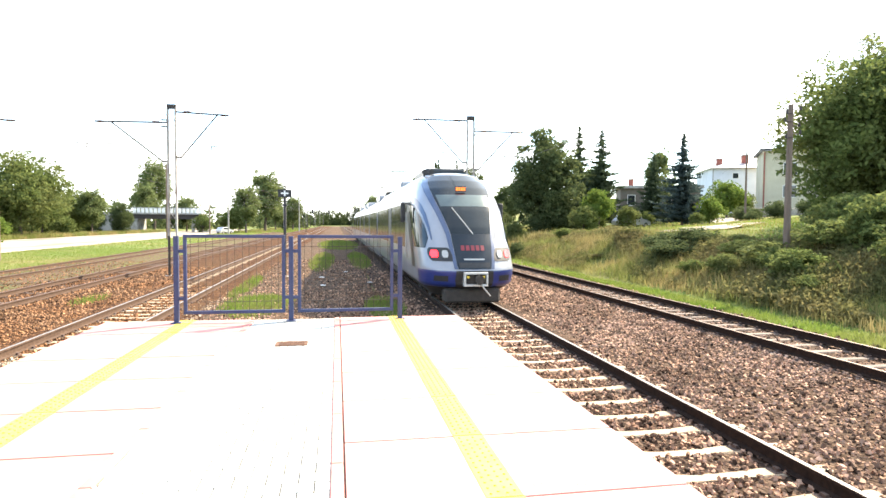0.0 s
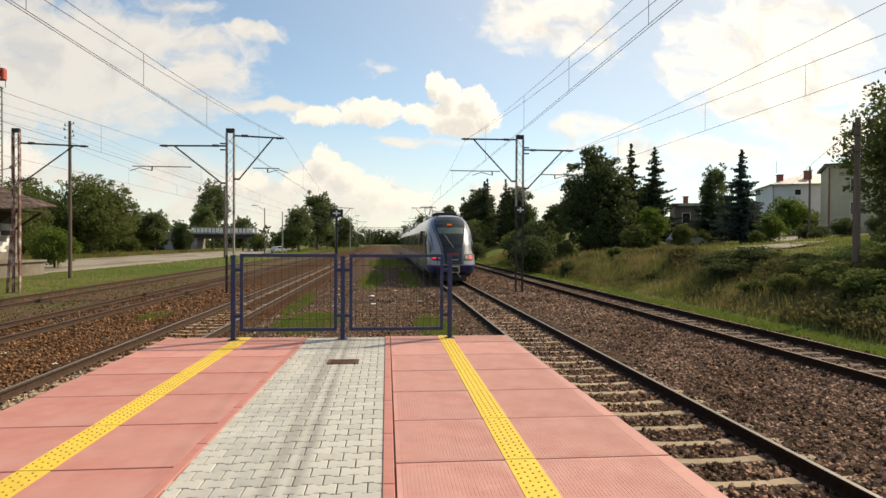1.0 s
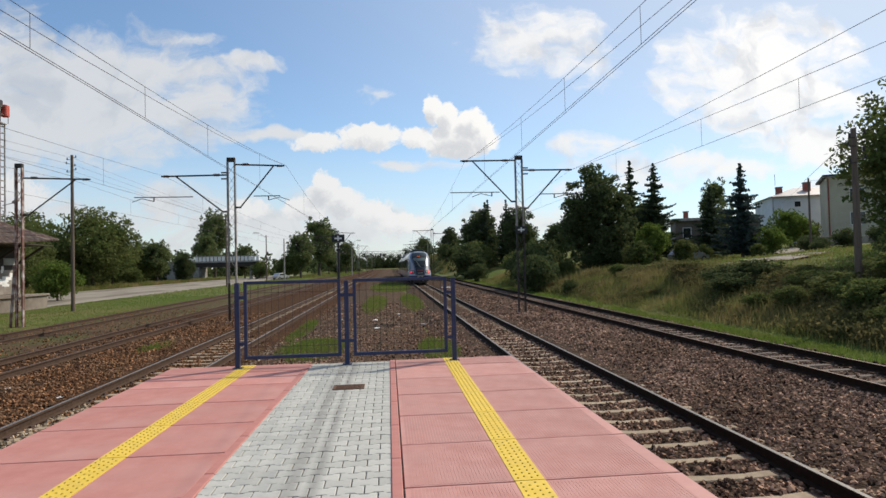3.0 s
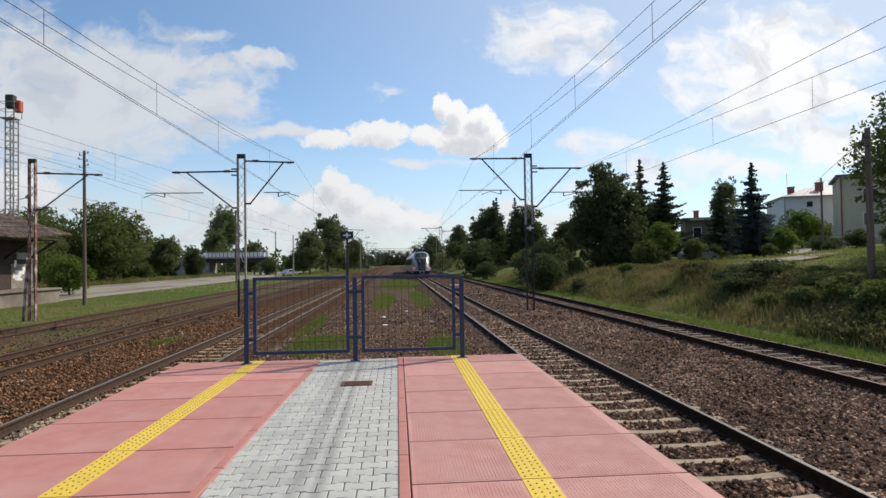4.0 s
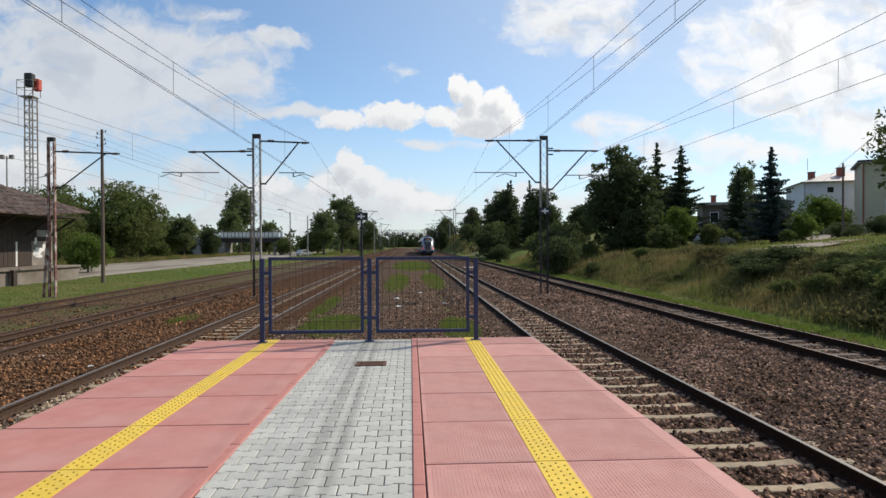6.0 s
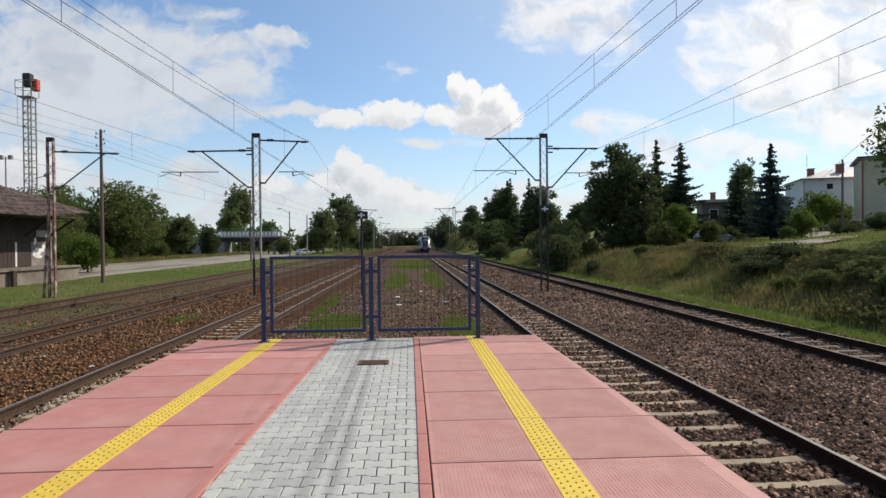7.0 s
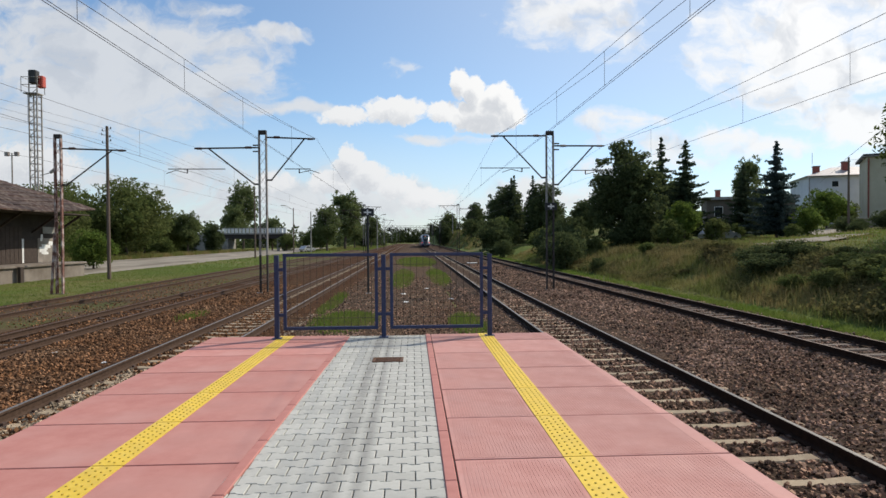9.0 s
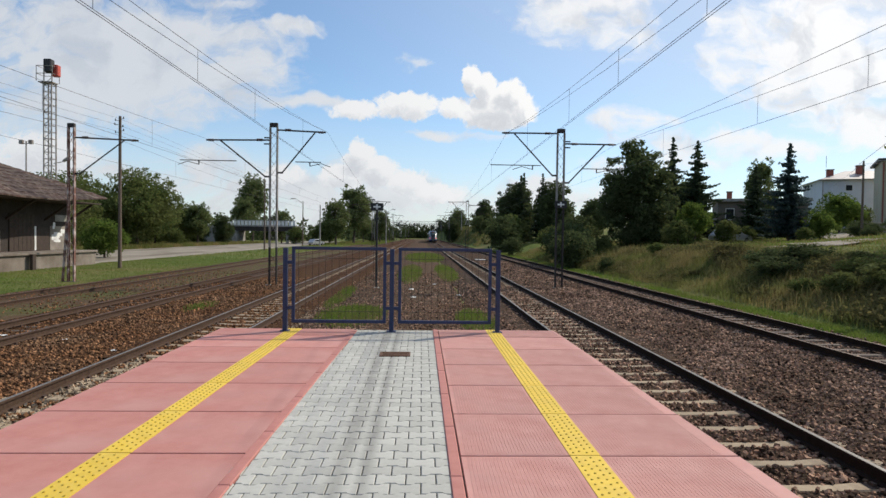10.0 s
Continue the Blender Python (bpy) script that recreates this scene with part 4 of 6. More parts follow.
ML, MR = mast_left(), mast_right()
mast_far_left()
for k in (-1, 1, 2, 3, 4, 5):
    copy_thing(ML, pose(-6.75, MY + SPAN * k, -1.0))
    copy_thing(MR, pose(7.36, MY + SPAN * k, -1.0))
sign_plate(MR, 0.02, -0.13, 4.2)


def wire_line(e, name, xa, z_top, z_mid, spans, r=0.006, xb=None):
    """A sagging wire over several spans, as thin square runs."""
    verts, faces = [], []
    for n, k in enumerate(spans):
        y0 = MY + SPAN * (k - 1)
        for j in range(1 if n else 0, 17):
            f = j / 16
            y = y0 + SPAN * f
            z = z_mid + (z_top - z_mid) * (2 * f - 1) ** 2
            x = xa if xb is None else xa + (xb - xa) * (1 - f)
            b = len(verts)
            verts += [(x - r, y, z), (x, y, z - r), (x + r, y, z), (x, y, z + r)]
            if b:
                for q in range(4):
                    faces.append((b - 4 + q, b - 4 + (q + 1) % 4, b + (q + 1) % 4, b + q))
    return obj(name, verts, faces, M["wire"], e)


def catenary(x, z_top, z_mid, label, xb=None, zc=4.82, pair=(-0.03, 0.03)):
    e = tagged(empty("overhead_line"), label, "overhead wire", "overhead lines")
    wire_line(e, "messenger_wire", x, z_top, z_mid, range(0, 7), 0.006)
    for s in pair:
        wire_line(e, "contact_wire", x + s, zc, zc - 0.02, range(0, 7), 0.006)
    if xb is not None:
        wire_line(e, "feeder_wire", x, z_top, z_mid, range(0, 1), 0.006, xb)
        wire_line(e, "feeder_wire", x, z_top, z_mid, range(1, 7), 0.006, x)
    for k in range(0, 5):
        for f in (0.1, 0.23, 0.36, 0.5, 0.655, 0.72, 0.79, 0.9):
            y = MY + SPAN * (k - 1 + f)
            zt = z_mid + (z_top - z_mid) * (2 * f - 1) ** 2
            part("dropper", bar(bmesh.new(), (x, y, zc), (x, y, zt), 0.0045, sides=5), M["wire"], e)
    return e


catenary(4.62, 6.68, 5.29, "overhead wires with droppers above the main line", 5.75, 4.83)
catenary(-4.15, 6.55, 5.03, "overhead wires with droppers above the running line", -5.1, 4.68)
catenary(10.05, 6.2, 5.42, "overhead wires with droppers above the outer track", 6.4, 4.90, (0.0,))
catenary(-9.9, 6.1, 5.42, "overhead wires with droppers above the rusty track", None, 4.86, (0.0,))
catenary(-13.9, 5.9, 5.3, "thin overhead wires above the siding", None, 4.8, (0.0,))


def signal_post():
    e = tagged(empty("sign_post", -1.62, 28.0, -0.98), "black steel post with a black board bearing a white cross", "sign post")
    part("post", bar(bmesh.new(), (0, 0, 0), (0, 0, 4.1), 0.055, sides=10), M["black"], e)
    part("post_foot", box(bmesh.new(), -0.15, 0.15, -0.15, 0.15, -0.05, 0.06, 0.02), M["concrete"], e)
    sign_plate(e, 0, -0.075, 3.88)
    part("bracket", box(bmesh.new(), -0.1, 0.1, -0.062, 0.062, 3.3, 3.38), M["black"], e)


signal_post()

# ---- plants ----


def leaves(centres, radii, count, size, flat=0.75, seed=1, droop=0.0):
    """Leaf blades scattered about clump centres: two triangles each, turned at random."""
    g = np.random.default_rng(seed)
    c = np.asarray(centres, float)
    r = np.asarray(radii, float)
    w = r ** 2.2
    k = g.choice(len(c), count, p=w / w.sum())
    d = g.normal(size=(count, 3))
    d /= np.linalg.norm(d, axis=1)[:, None]
    d *= (g.uniform(0, 1, (count, 1)) ** 0.45) * r[k][:, None]
    d[:, 2] *= flat
    p = c[k] + d
    a = g.normal(size=(count, 3))
    a[:, 2] -= droop
    a /= np.linalg.norm(a, axis=1)[:, None]
    b = np.cross(a, g.normal(size=(count, 3)))
    b /= np.linalg.norm(b, axis=1)[:, None]
    s = size * g.uniform(0.6, 1.3, (count, 1))
    v = np.stack([p - a * s, p - b * s * 0.5, p + a * s, p + b * s * 0.5], 1).reshape(-1, 3)
    f = np.arange(count * 4).reshape(-1, 4)
    return v, f


def trunk_bm(height, r, limbs, seed, spread=0.4):
    g = random.Random(seed)
    bm = bmesh.new()
    z, x, y = -0.3, 0.0, 0.0
    step = height / 5
    for k in range(5):
        nx, ny = x + g.uniform(-0.03, 0.03) * height, y + g.uniform(-0.03, 0.03) * height
        bar(bm, (x, y, z), (nx, ny, z + step), r * (1 - k * 0.17), r * (1 - (k + 1) * 0.17), 8)
        z, x, y = z + step, nx, ny
    for k in range(limbs):
        a = g.uniform(0, 6.283)
        z0 = height * g.uniform(0.25, 0.8)
        ln = height * spread * g.uniform(0.6, 1.1)
        bar(bm, (0, 0, z0), (math.cos(a) * ln, math.sin(a) * ln, z0 + ln * g.uniform(0.4, 0.9)), r * 0.38, r * 0.08, 6)
    return bm


def broad_tree(name, height, width, count, leaf, mat, seed, low=0.12, lumps=26, label="", category="tree", narrow=1.0, rough=0.40):
    """A broad-leaved tree or bush: trunk, limbs and a crown of leafy clumps with gaps."""
    g = np.random.default_rng(seed)
    e = empty(name)
    part("trunk", trunk_bm(height * 0.75, 0.022 * height + 0.03, 7, seed, 0.3 * width / height), M["bark"], e)
    cz, rz, rx = height * (low + 1) / 2, height * (1 - low) / 2, width / 2
    cs, rs = [], []
    lumps = int(lumps * 1.7)
    for k in range(lumps):
        d = g.normal(size=3)
        d /= np.linalg.norm(d)
        f = g.uniform(0.3, 1.0) ** 0.6
        taper = 1 - narrow * 0.35 * max(d[2] * f, 0)
        rad = rough * rx * g.uniform(0.55, 1.15)
        cs.append((d[0] * f * (rx - rad * 0.5) * taper, d[1] * f * (rx - rad * 0.5) * taper, cz + d[2] * f * (rz - rad * 0.6)))
        rs.append(rad)
    # twigs that break the outline
    for k in range(lumps):
        d = g.normal(size=3)
        d /= np.linalg.norm(d)
        cs.append((d[0] * rx * 0.97, d[1] * rx * 0.97, cz + d[2] * rz * 0.97))
        rs.append(rough * rx * 0.30)
    v, f = leaves(cs, rs, count, leaf, 0.8, seed)
    obj("crown", v, f, mat, e)
    return tagged(e, label, category)


def conifer(name, height, width, levels, mat, seed, leaf=0.13, label="", gap=0.1, dense=22):
    """A spruce: drooping whorls of boughs, each a spray of needle tufts, thinning to the tip."""
    g = np.random.default_rng(seed)
    e = empty(name)
    part("trunk", bar(bmesh.new(), (0, 0, -0.3), (0, 0, height * 0.97), 0.018 * height, 0.01, 8), M["bark"], e)
    cs, rs = [], []
    for k in range(levels):
        f = k / (levels - 1)
        z = height * (gap + (0.985 - gap) * f)
        reach = width / 2 * (1 - f) ** 0.8 * g.uniform(0.6, 1.2) + 0.06
        n = max(4, int(8 * (1 - f) + 3))
        a0 = g.uniform(0, 6.28)
        for j in range(n):
            a = a0 + 6.283 * j / n + g.uniform(-0.2, 0.2)
            rr = reach * g.uniform(0.45, 1.3)
            zj = z + g.uniform(-0.045, 0.045) * height * (1 - 0.7 * f)
            sag = g.uniform(0.12, 0.42)
            m = max(2, int(rr / 0.22))
            for q in range(m):
                u = (q + 0.6) / m
                cs.append((math.cos(a) * rr * u, math.sin(a) * rr * u, zj - sag * rr * u + 0.30 * rr * u * u))
                rs.append(0.12 + 0.17 * (1 - u) * min(1, rr))
    v, f = leaves(cs, rs, min(len(cs) * dense, 34000), leaf, 0.7, seed, 0.3)
    obj("crown", v, f, mat, e)
    return tagged(e, label, "tree")


def put(thing, x, y, scale=1.0, turn=None, tall=1.0, label="", z=None):
    """Copy a plant to a place on the ground."""
    zz = float(hill(x, y)) if z is None else z
    o = copy_thing(thing, pose(x, y, zz, 0, 0, random.uniform(0, 360) if turn is None else turn) @ Matrix.Diagonal((scale, scale, scale * tall, 1)))
    if label:
        o["label"] = label
    return o


def seat(thing, x, y, scale=1.0, tall=1.0, turn=0):
    thing.matrix_basis = pose(x, y, float(hill(x, y)), 0, 0, turn) @ Matrix.Diagonal((scale, scale, scale * tall, 1))
    return thing


OAK = seat(broad_tree("oak_tree", 10.8, 7.2, 22000, 0.19, M["leaf_dark"], 11, -0.02, 52, "large dense dark-green broad-leaved tree on the bank"), 21.6, 57, 1.0)
LIME = seat(broad_tree("lime_tree", 12.5, 13, 16000, 0.24, M["leaf"], 12, 0.08, 44, "broad leafy tree beyond the yard road"), -44, 94, 1.0)
BIRCH = seat(broad_tree("birch_tree", 10, 6, 9000, 0.2, M["leaf_hazy"], 13, 0.15, 30, "slim broad-leaved tree with a ragged crown"), -21, 150, 1.2)
BUSH = seat(broad_tree("bush", 3.2, 3.8, 5000, 0.13, M["leaf"], 14, 0.0, 26, "rounded green garden bush", "bush"), 23.5, 52, 0.8)
BUSH_DARK = seat(broad_tree("bush", 3.4, 4.2, 5000, 0.13, M["leaf_dark"], 15, 0.0, 26, "dark overgrown bush beside the line", "bush"), 12.9, 48, 0.95)
BUSH_DRY = seat(broad_tree("bush", 3.3, 4.4, 5000, 0.12, M["weed_leaf"], 19, 0.0, 26, "straggling olive-brown scrub on the bank", "bush"), 16.9, 30.6, 0.5, 0.6)
BUSH_LIGHT = seat(broad_tree("bush", 4.2, 4.4, 6000, 0.13, M["leaf_bright"], 16, 0.04, 26, "bright green sunlit bush", "bush"), -29.5, 57, 0.95)
YOUNG = seat(broad_tree("young_tree", 4.4, 3.4, 5000, 0.12, M["leaf_bright"], 17, 0.28, 24, "small light-green garden tree"), 25.6, 53.5, 1.0)
ASH = seat(broad_tree("ash_tree", 10.5, 9.5, 36000, 0.145, M["leaf"], 18, 0.04, 48, "tall leafy tree overhanging the bank"), 28.0, 25.5, 1.0, 0.92)
SPRUCE = seat(conifer("spruce_tree", 11.5, 4.4, 34, M["needle"], 21, label="tall dark spruce in a garden"), 28.0, 64)
SPRUCE_B = seat(conifer("spruce_tree", 10.5, 6.2, 32, M["needle"], 22, label="dark spruce with open ragged boughs"), 30.0, 62.5, 1.08, 0.95)
SPRUCE_BLUE = seat(conifer("blue_spruce_tree", 9.2, 5.8, 30, M["needle_blue"], 23, label="bluish spruce in a front garden"), 34.8, 54)

# gardens above the bank
put(BUSH, 29.5, 55, 0.8, tall=1.1)
put(BUSH, 26.2, 55, 0.62)
put(BUSH_LIGHT, 36.5, 52, 0.75, label="bright bush against a house front")
put(BUSH_LIGHT, 45.5, 62, 1.15)
put(BUSH, 48.2, 63, 1.1)
put(BUSH, 33.8, 50, 0.5)
put(BUSH_DARK, 38.4, 49.5, 0.5)
put(BUSH_DARK, 40.0, 52, 0.5)
put(BUSH_DARK, 36.8, 46.5, 0.36, label="clipped dark garden shrub")
put(BUSH_DARK, 38.0, 47.5, 0.38, label="clipped dark garden shrub")
put(BUSH_DARK, 43.0, 51, 0.62)
put(BUSH_DARK, 46.0, 50, 0.7)
put(BUSH, 25.0, 57, 0.8)
put(BUSH, 17.4, 54, 0.7)
put(BUSH_DARK, 23.2, 60, 0.9)
put(BUSH_DARK, 20.4, 55.6, 0.7)
put(BUSH_DARK, 22.4, 55.4, 0.7)
put(BUSH, 24.2, 56.0, 0.72)
put(BUSH_DARK, 31.2, 58, 0.7)
put(BUSH, 32.6, 57, 0.6)
put(SPRUCE_B, 35.0, 60, 0.72, tall=1.0, label="bushy dark spruce beside a low house")
put(BIRCH, 38.0, 64, 0.48, tall=1.55, label="broad-leaved tree behind a spruce")
put(BIRCH, 31.5, 68, 0.62)
put(SPRUCE, 46, 118, 0.8)
put(OAK, 32, 108, 0.7)
# trees on the sunny bank further along the line
put(BUSH_DARK, 13.6, 41, 0.34)
put(BUSH_DARK, 14.2, 52, 0.95, tall=1.1)
put(BUSH_DARK, 13.6, 53, 1.1, tall=1.1)
put(BUSH_DARK, 17.0, 62, 1.2, tall=1.0)
put(BUSH, 15.2, 66, 1.2)
put(BUSH_DARK, 13.2, 93, 1.6, tall=1.15)
put(BUSH, 15.6, 98, 1.9, tall=1.1)
put(BUSH_DARK, 12.9, 80, 0.8)
put(OAK, 22.5, 98, 0.95)
put(OAK, 17.2, 106, 1.05, label="dark tree among others on the bank")
put(SPRUCE, 19.5, 110, 1.15)
put(SPRUCE_B, 18.0, 104, 1.12)
put(SPRUCE, 24.0, 112, 1.0)
put(SPRUCE, 20.8, 99, 1.0)
put(OAK, 28.0, 120, 0.8)
put(OAK, 12.6, 232, 0.95)
put(BIRCH, 15.0, 240, 1.0)
put(OAK, 19.5, 180, 0.8)
put(BUSH_DARK, 16.5, 160, 1.6)
# the overgrown end of the bank
put(ASH, 30.5, 24, 0.95)
put(ASH, 34, 31, 0.9)
for x, y, sc, tall, kind in ((17.8, 15.6, 0.85, 0.9, 0), (16.4, 13.4, 0.74, 0.8, 1), (19.6, 19.2, 0.9, 0.9, 0), (20.5, 17, 0.95, 0.9, 1), (15.6, 17.4, 0.55, 0.62, 0),
                             (15.0, 19.6, 0.50, 0.6, 1), (16.6, 20.8, 0.6, 0.55, 0), (18.2, 23.2, 0.55, 0.38, 1), (15.8, 24.6, 0.60, 0.5, 0), (16.6, 26.4, 0.60, 0.5, 0), (17.3, 25.0, 0.60, 0.5, 0),
                             (16.2, 37, 0.62, 0.5, 0), (15.2, 39, 0.5, 0.5, 0), (17.0, 40.5, 0.55, 0.55, 1), (14.9, 42.5, 0.36, 0.6, 0), (14.4, 14.8, 0.42, 0.55, 0),
                             (22.5, 21.5, 0.9, 0.9, 1), (16.0, 18.4, 0.74, 0.5, 1), (16.8, 20.2, 0.7, 0.38, 1), (15.2, 16.2, 0.66, 0.6, 1), (17.4, 17.4, 0.8, 0.6, 1), (15.6, 22.4, 0.52, 0.6, 0), (14.6, 21.0, 0.40, 0.6, 1), (17.6, 28.6, 0.55, 0.6, 0), (15.0, 30.4, 0.40, 0.6, 0), (16.4, 33.0, 0.46, 0.6, 0), (18.2, 27.5, 0.45, 0.4, 1), (23.0, 22.6, 0.8, 0.8, 0)):
    kind = 1 if y < 21 else 2 if 24 < y < 27 else kind
    put((BUSH_DRY, BUSH, BUSH_DARK)[kind], x, y, sc, tall=tall, label=("straggling olive-brown scrub on the bank", "low green shrub on the bank", "low dark-green thicket on the bank")[kind])
# beyond the yard
put(LIME, -57, 100, 1.0)
put(OAK, -50, 103, 0.8)
put(OAK, -70, 104, 1.0)
put(LIME, -52, 88, 0.8)
put(LIME, -38.5, 62, 0.62)
put(OAK, -43, 70, 0.8)
put(LIME, -62, 96, 0.95)
put(LIME, -78, 92, 0.9)
put(LIME, -47, 80, 0.72)
put(OAK, -52, 82, 0.75)
put(BUSH, -44, 108, 1.3)
put(BIRCH, -43.5, 118, 0.75)
put(OAK, -47, 128, 0.62)
put(OAK, -55, 135, 0.7)
put(BIRCH, -49.8, 178, 1.3, label="tall poplar-like tree behind the overpass", tall=1.36)
put(LIME, -50, 114, 0.72)
put(OAK, -42.5, 130, 0.6)
put(LIME, -58, 128, 0.72)
put(LIME, -47.5, 120, 0.62, tall=1.1)
put(LIME, -62, 140, 0.8)
put(BIRCH, -49, 168, 1.1)
put(BIRCH, -37, 160, 0.8)
put(BUSH, -31, 150, 1.7)
put(LIME, -25, 165, 0.6)
put(BIRCH, -18.3, 165, 1.42, label="tall haze-paled green tree with a ragged crown beyond the yard")
put(BUSH, -27, 162, 1.8)
put(BIRCH, -14, 205, 1.0)
put(BIRCH, -18, 190, 0.9)
put(OAK, -17, 215, 0.75)
put(LIME, -66, 120, 0.85)
put(OAK, -40, 66, 0.62)
put(BUSH, -47, 62, 1.2)


def woods(name, rows, seed, mat, label):
    """Far woods, too distant to count: leafy clumps along a line."""
    g = np.random.default_rng(seed)
    cs, rs = [], []
    for x0, y0, x1, y1, n, h in rows:
        for k in range(n):
            f = g.uniform()
            x, y = x0 + (x1 - x0) * f + g.uniform(-6, 6), y0 + (y1 - y0) * f + g.uniform(-6, 6)
            hh = h * g.uniform(0.55, 1.1)
            base = float(hill(x, y))
            for q in range(5):
                cs.append((x + g.uniform(-2.5, 2.5), y + g.uniform(-2, 2), base + hh * (0.15 + 0.18 * q)))
                rs.append(hh * (0.30 - 0.035 * q))
    v, f = leaves(cs, rs, len(cs) * 42, 0.75, 0.9, seed)
    tagged(obj(name, v, f, mat), label, "woods", kind="stuff")


woods("far_woods", [(-300, 300, -40, 420, 60, 11), (-140, 190, -60, 230, 22, 10), (40, 420, 260, 330, 50, 12), (-60, 520, 40, 560, 70, 13), (-16, 420, -40, 330, 14, 9), (22, 250, 60, 180, 20, 10), (-160, 110, -95, 150, 16, 9), (-80, 135, -52, 165, 26, 8), (-110, 190, -32, 235, 34, 9), (-45, 235, -14, 300, 16, 8), (18, 300, 60, 260, 22, 11)], 31, M["leaf_dark"],
      "distant belt of dark green woods on the horizon")

# ---- grass ----


def undergrowth():
    """Rank weeds and brambles in drifts over the bank, thicker towards its overgrown end."""
    g = np.random.default_rng(47)
    x, y = g.uniform(13.3, 19.6, 8200), 12 + 50 * g.uniform(0, 1, 8200) ** 1.3
    drift = np.sin(x * 0.9 + y * 0.35 + 0.6) * np.sin(y * 0.42 - x * 0.25) + 0.5 * np.sin(x * 2.3 - y * 0.8) + 0.9 * smooth_step((23 - y) / 7)
    drift -= 0.5 * smooth_step((x - 17.5) / 2.5)
    ok = drift + g.uniform(-0.3, 0.3, len(x)) > 0.05
    x, y, drift = x[ok], y[ok], np.clip(drift[ok], 0, 1.3)
    r = g.uniform(0.16, 0.34, len(x)) + 0.14 * drift
    v, f = leaves(np.stack([x, y, hill(x, y) + r * 0.45], 1), r, 170000, 0.062, 0.9, 48)
    tagged(obj("bank_undergrowth", v, f, M["weed_leaf"]), "rank weeds and brambles in drifts over the bank", "undergrowth", kind="stuff")


undergrowth()


def blades(name, zones, mat, seed, label, keep=None, category="grass", lift=-9.0):
    """Upright grass blades, one bent sliver each, on zones (x0, x1, y0, y1, number, height, width)."""
    g = np.random.default_rng(seed)
    V, n0 = [], 0
    for x0, x1, y0, y1, n, h, w in zones:
        x, y = g.uniform(x0, x1, n), g.uniform(y0, y1, n)
        # thicker in tufts
        ok = (0.6 * np.sin(x * 2.1 + y * 0.9 + 2 * np.sin(y * 0.31)) * np.sin(y * 1.7 - x * 0.6 + 2 * np.sin(x * 0.47)) + g.uniform(-0.9, 1.1, n)) > -0.35
        if keep is not None:
            ok &= keep(x, y, g)
        x, y = x[ok], y[ok]
        m = len(x)
        z = np.maximum(hill(x, y) - 0.02, lift)
        a = g.uniform(0, 6.283, m)
        hh = h * g.uniform(0.45, 1.15, m)
        lean = hh * g.uniform(0.0, 0.55, m)
        ww = w * g.uniform(0.6, 1.3, m)
        dx, dy = np.cos(a), np.sin(a)
        b = g.uniform(0, 6.283, m)
        p = np.stack([x, y, z], 1)
        side = np.stack([dx * ww, dy * ww, 0 * ww], 1)
        mid = p + np.stack([np.cos(b) * lean * 0.3, np.sin(b) * lean * 0.3, hh * 0.6], 1)
        tip = p + np.stack([np.cos(b) * lean, np.sin(b) * lean, hh], 1)
        V.append(np.stack([p - side, p + side, mid + side * 0.6, tip, mid - side * 0.6], 1).reshape(-1, 3))
        n0 += m
    f = np.arange(n0 * 5).reshape(-1, 5)
    return tagged(obj(name, np.concatenate(V), f, mat), label, category, kind="stuff")


def bank_only(x, y, g):
    return hill(x, y) > -0.93


def dry_spots(x, y, g):
    return (np.sin(x * 0.55 + 1.0) * np.sin(y * 0.31 + x * 0.12) > -0.22) & (hill(x, y) > -0.8)


blades("bank_grass", [(12.2, 20, 9, 40, 42000, 0.34, 0.016), (12.2, 24, 40, 80, 22000, 0.42, 0.03), (18, 46, 22, 60, 9000, 0.26, 0.03)], M["grass"], 41, "rough green and yellowing grass on the bank", bank_only)
blades("garden_lawn", [(17.6, 30, 20, 60, 46000, 0.13, 0.022), (30, 46, 24, 60, 26000, 0.15, 0.03)], M["grass_green"], 46, "sunlit rough lawn above the bank", bank_only)
blades("meadow_strip", [(-44.5, -40.4, 47, 150, 18000, 0.75, 0.045), (-75, -43.3, 58, 175, 16000, 0.55, 0.08), (-25, -17, 150, 250, 5000, 0.5, 0.1)], M["grass"], 45, "tall yellowing meadow grass beyond the yard road")
blades("tall_dry_grass", [(13.4, 19.5, 12, 45, 20000, 0.62, 0.011), (14.5, 19, 45, 75, 4000, 0.8, 0.025), (12.6, 19, 130, 270, 7000, 0.7, 0.12)], M["grass_dry"], 42, "tall dry straw-coloured grass on the slope", dry_spots)
blades("verge_grass", [(11.75, 12.8, 9, 30, 13000, 0.16, 0.012), (11.75, 12.9, 30, 120, 9000, 0.2, 0.03), (-25.4, -15.7, 22, 60, 40000, 0.10, 0.011), (-25.6, -16.2, 60, 150, 9000, 0.14, 0.04),
                       (-13.2, -10.9, 14, 60, 3500, 0.10, 0.014), (-16.5, -13.0, 18, 60, 6000, 0.09, 0.012), (-25, -11, 150, 260, 6000, 0.4, 0.12)], M["grass_green"], 43, "short fresh green grass along the lines")


def patches(x, y, g):
    r = np.zeros(len(x), bool)
    for cx, cy, a, b in ((-1.6, 18.2, 1.0, 2.4), (2.15, 17.2, 0.55, 2.4), (-0.2, 40, 0.75, 9), (2.2, 41, 0.7, 9), (-2.7, 24, 0.35, 4), (-6.9, 20, 0.4, 1.4), (0.9, 70, 2.2, 14)):
        d = ((x - cx) / a) ** 2 + ((y - cy) / b) ** 2
        r |= d + g.uniform(-0.3, 0.5, len(x)) < 1
    return r


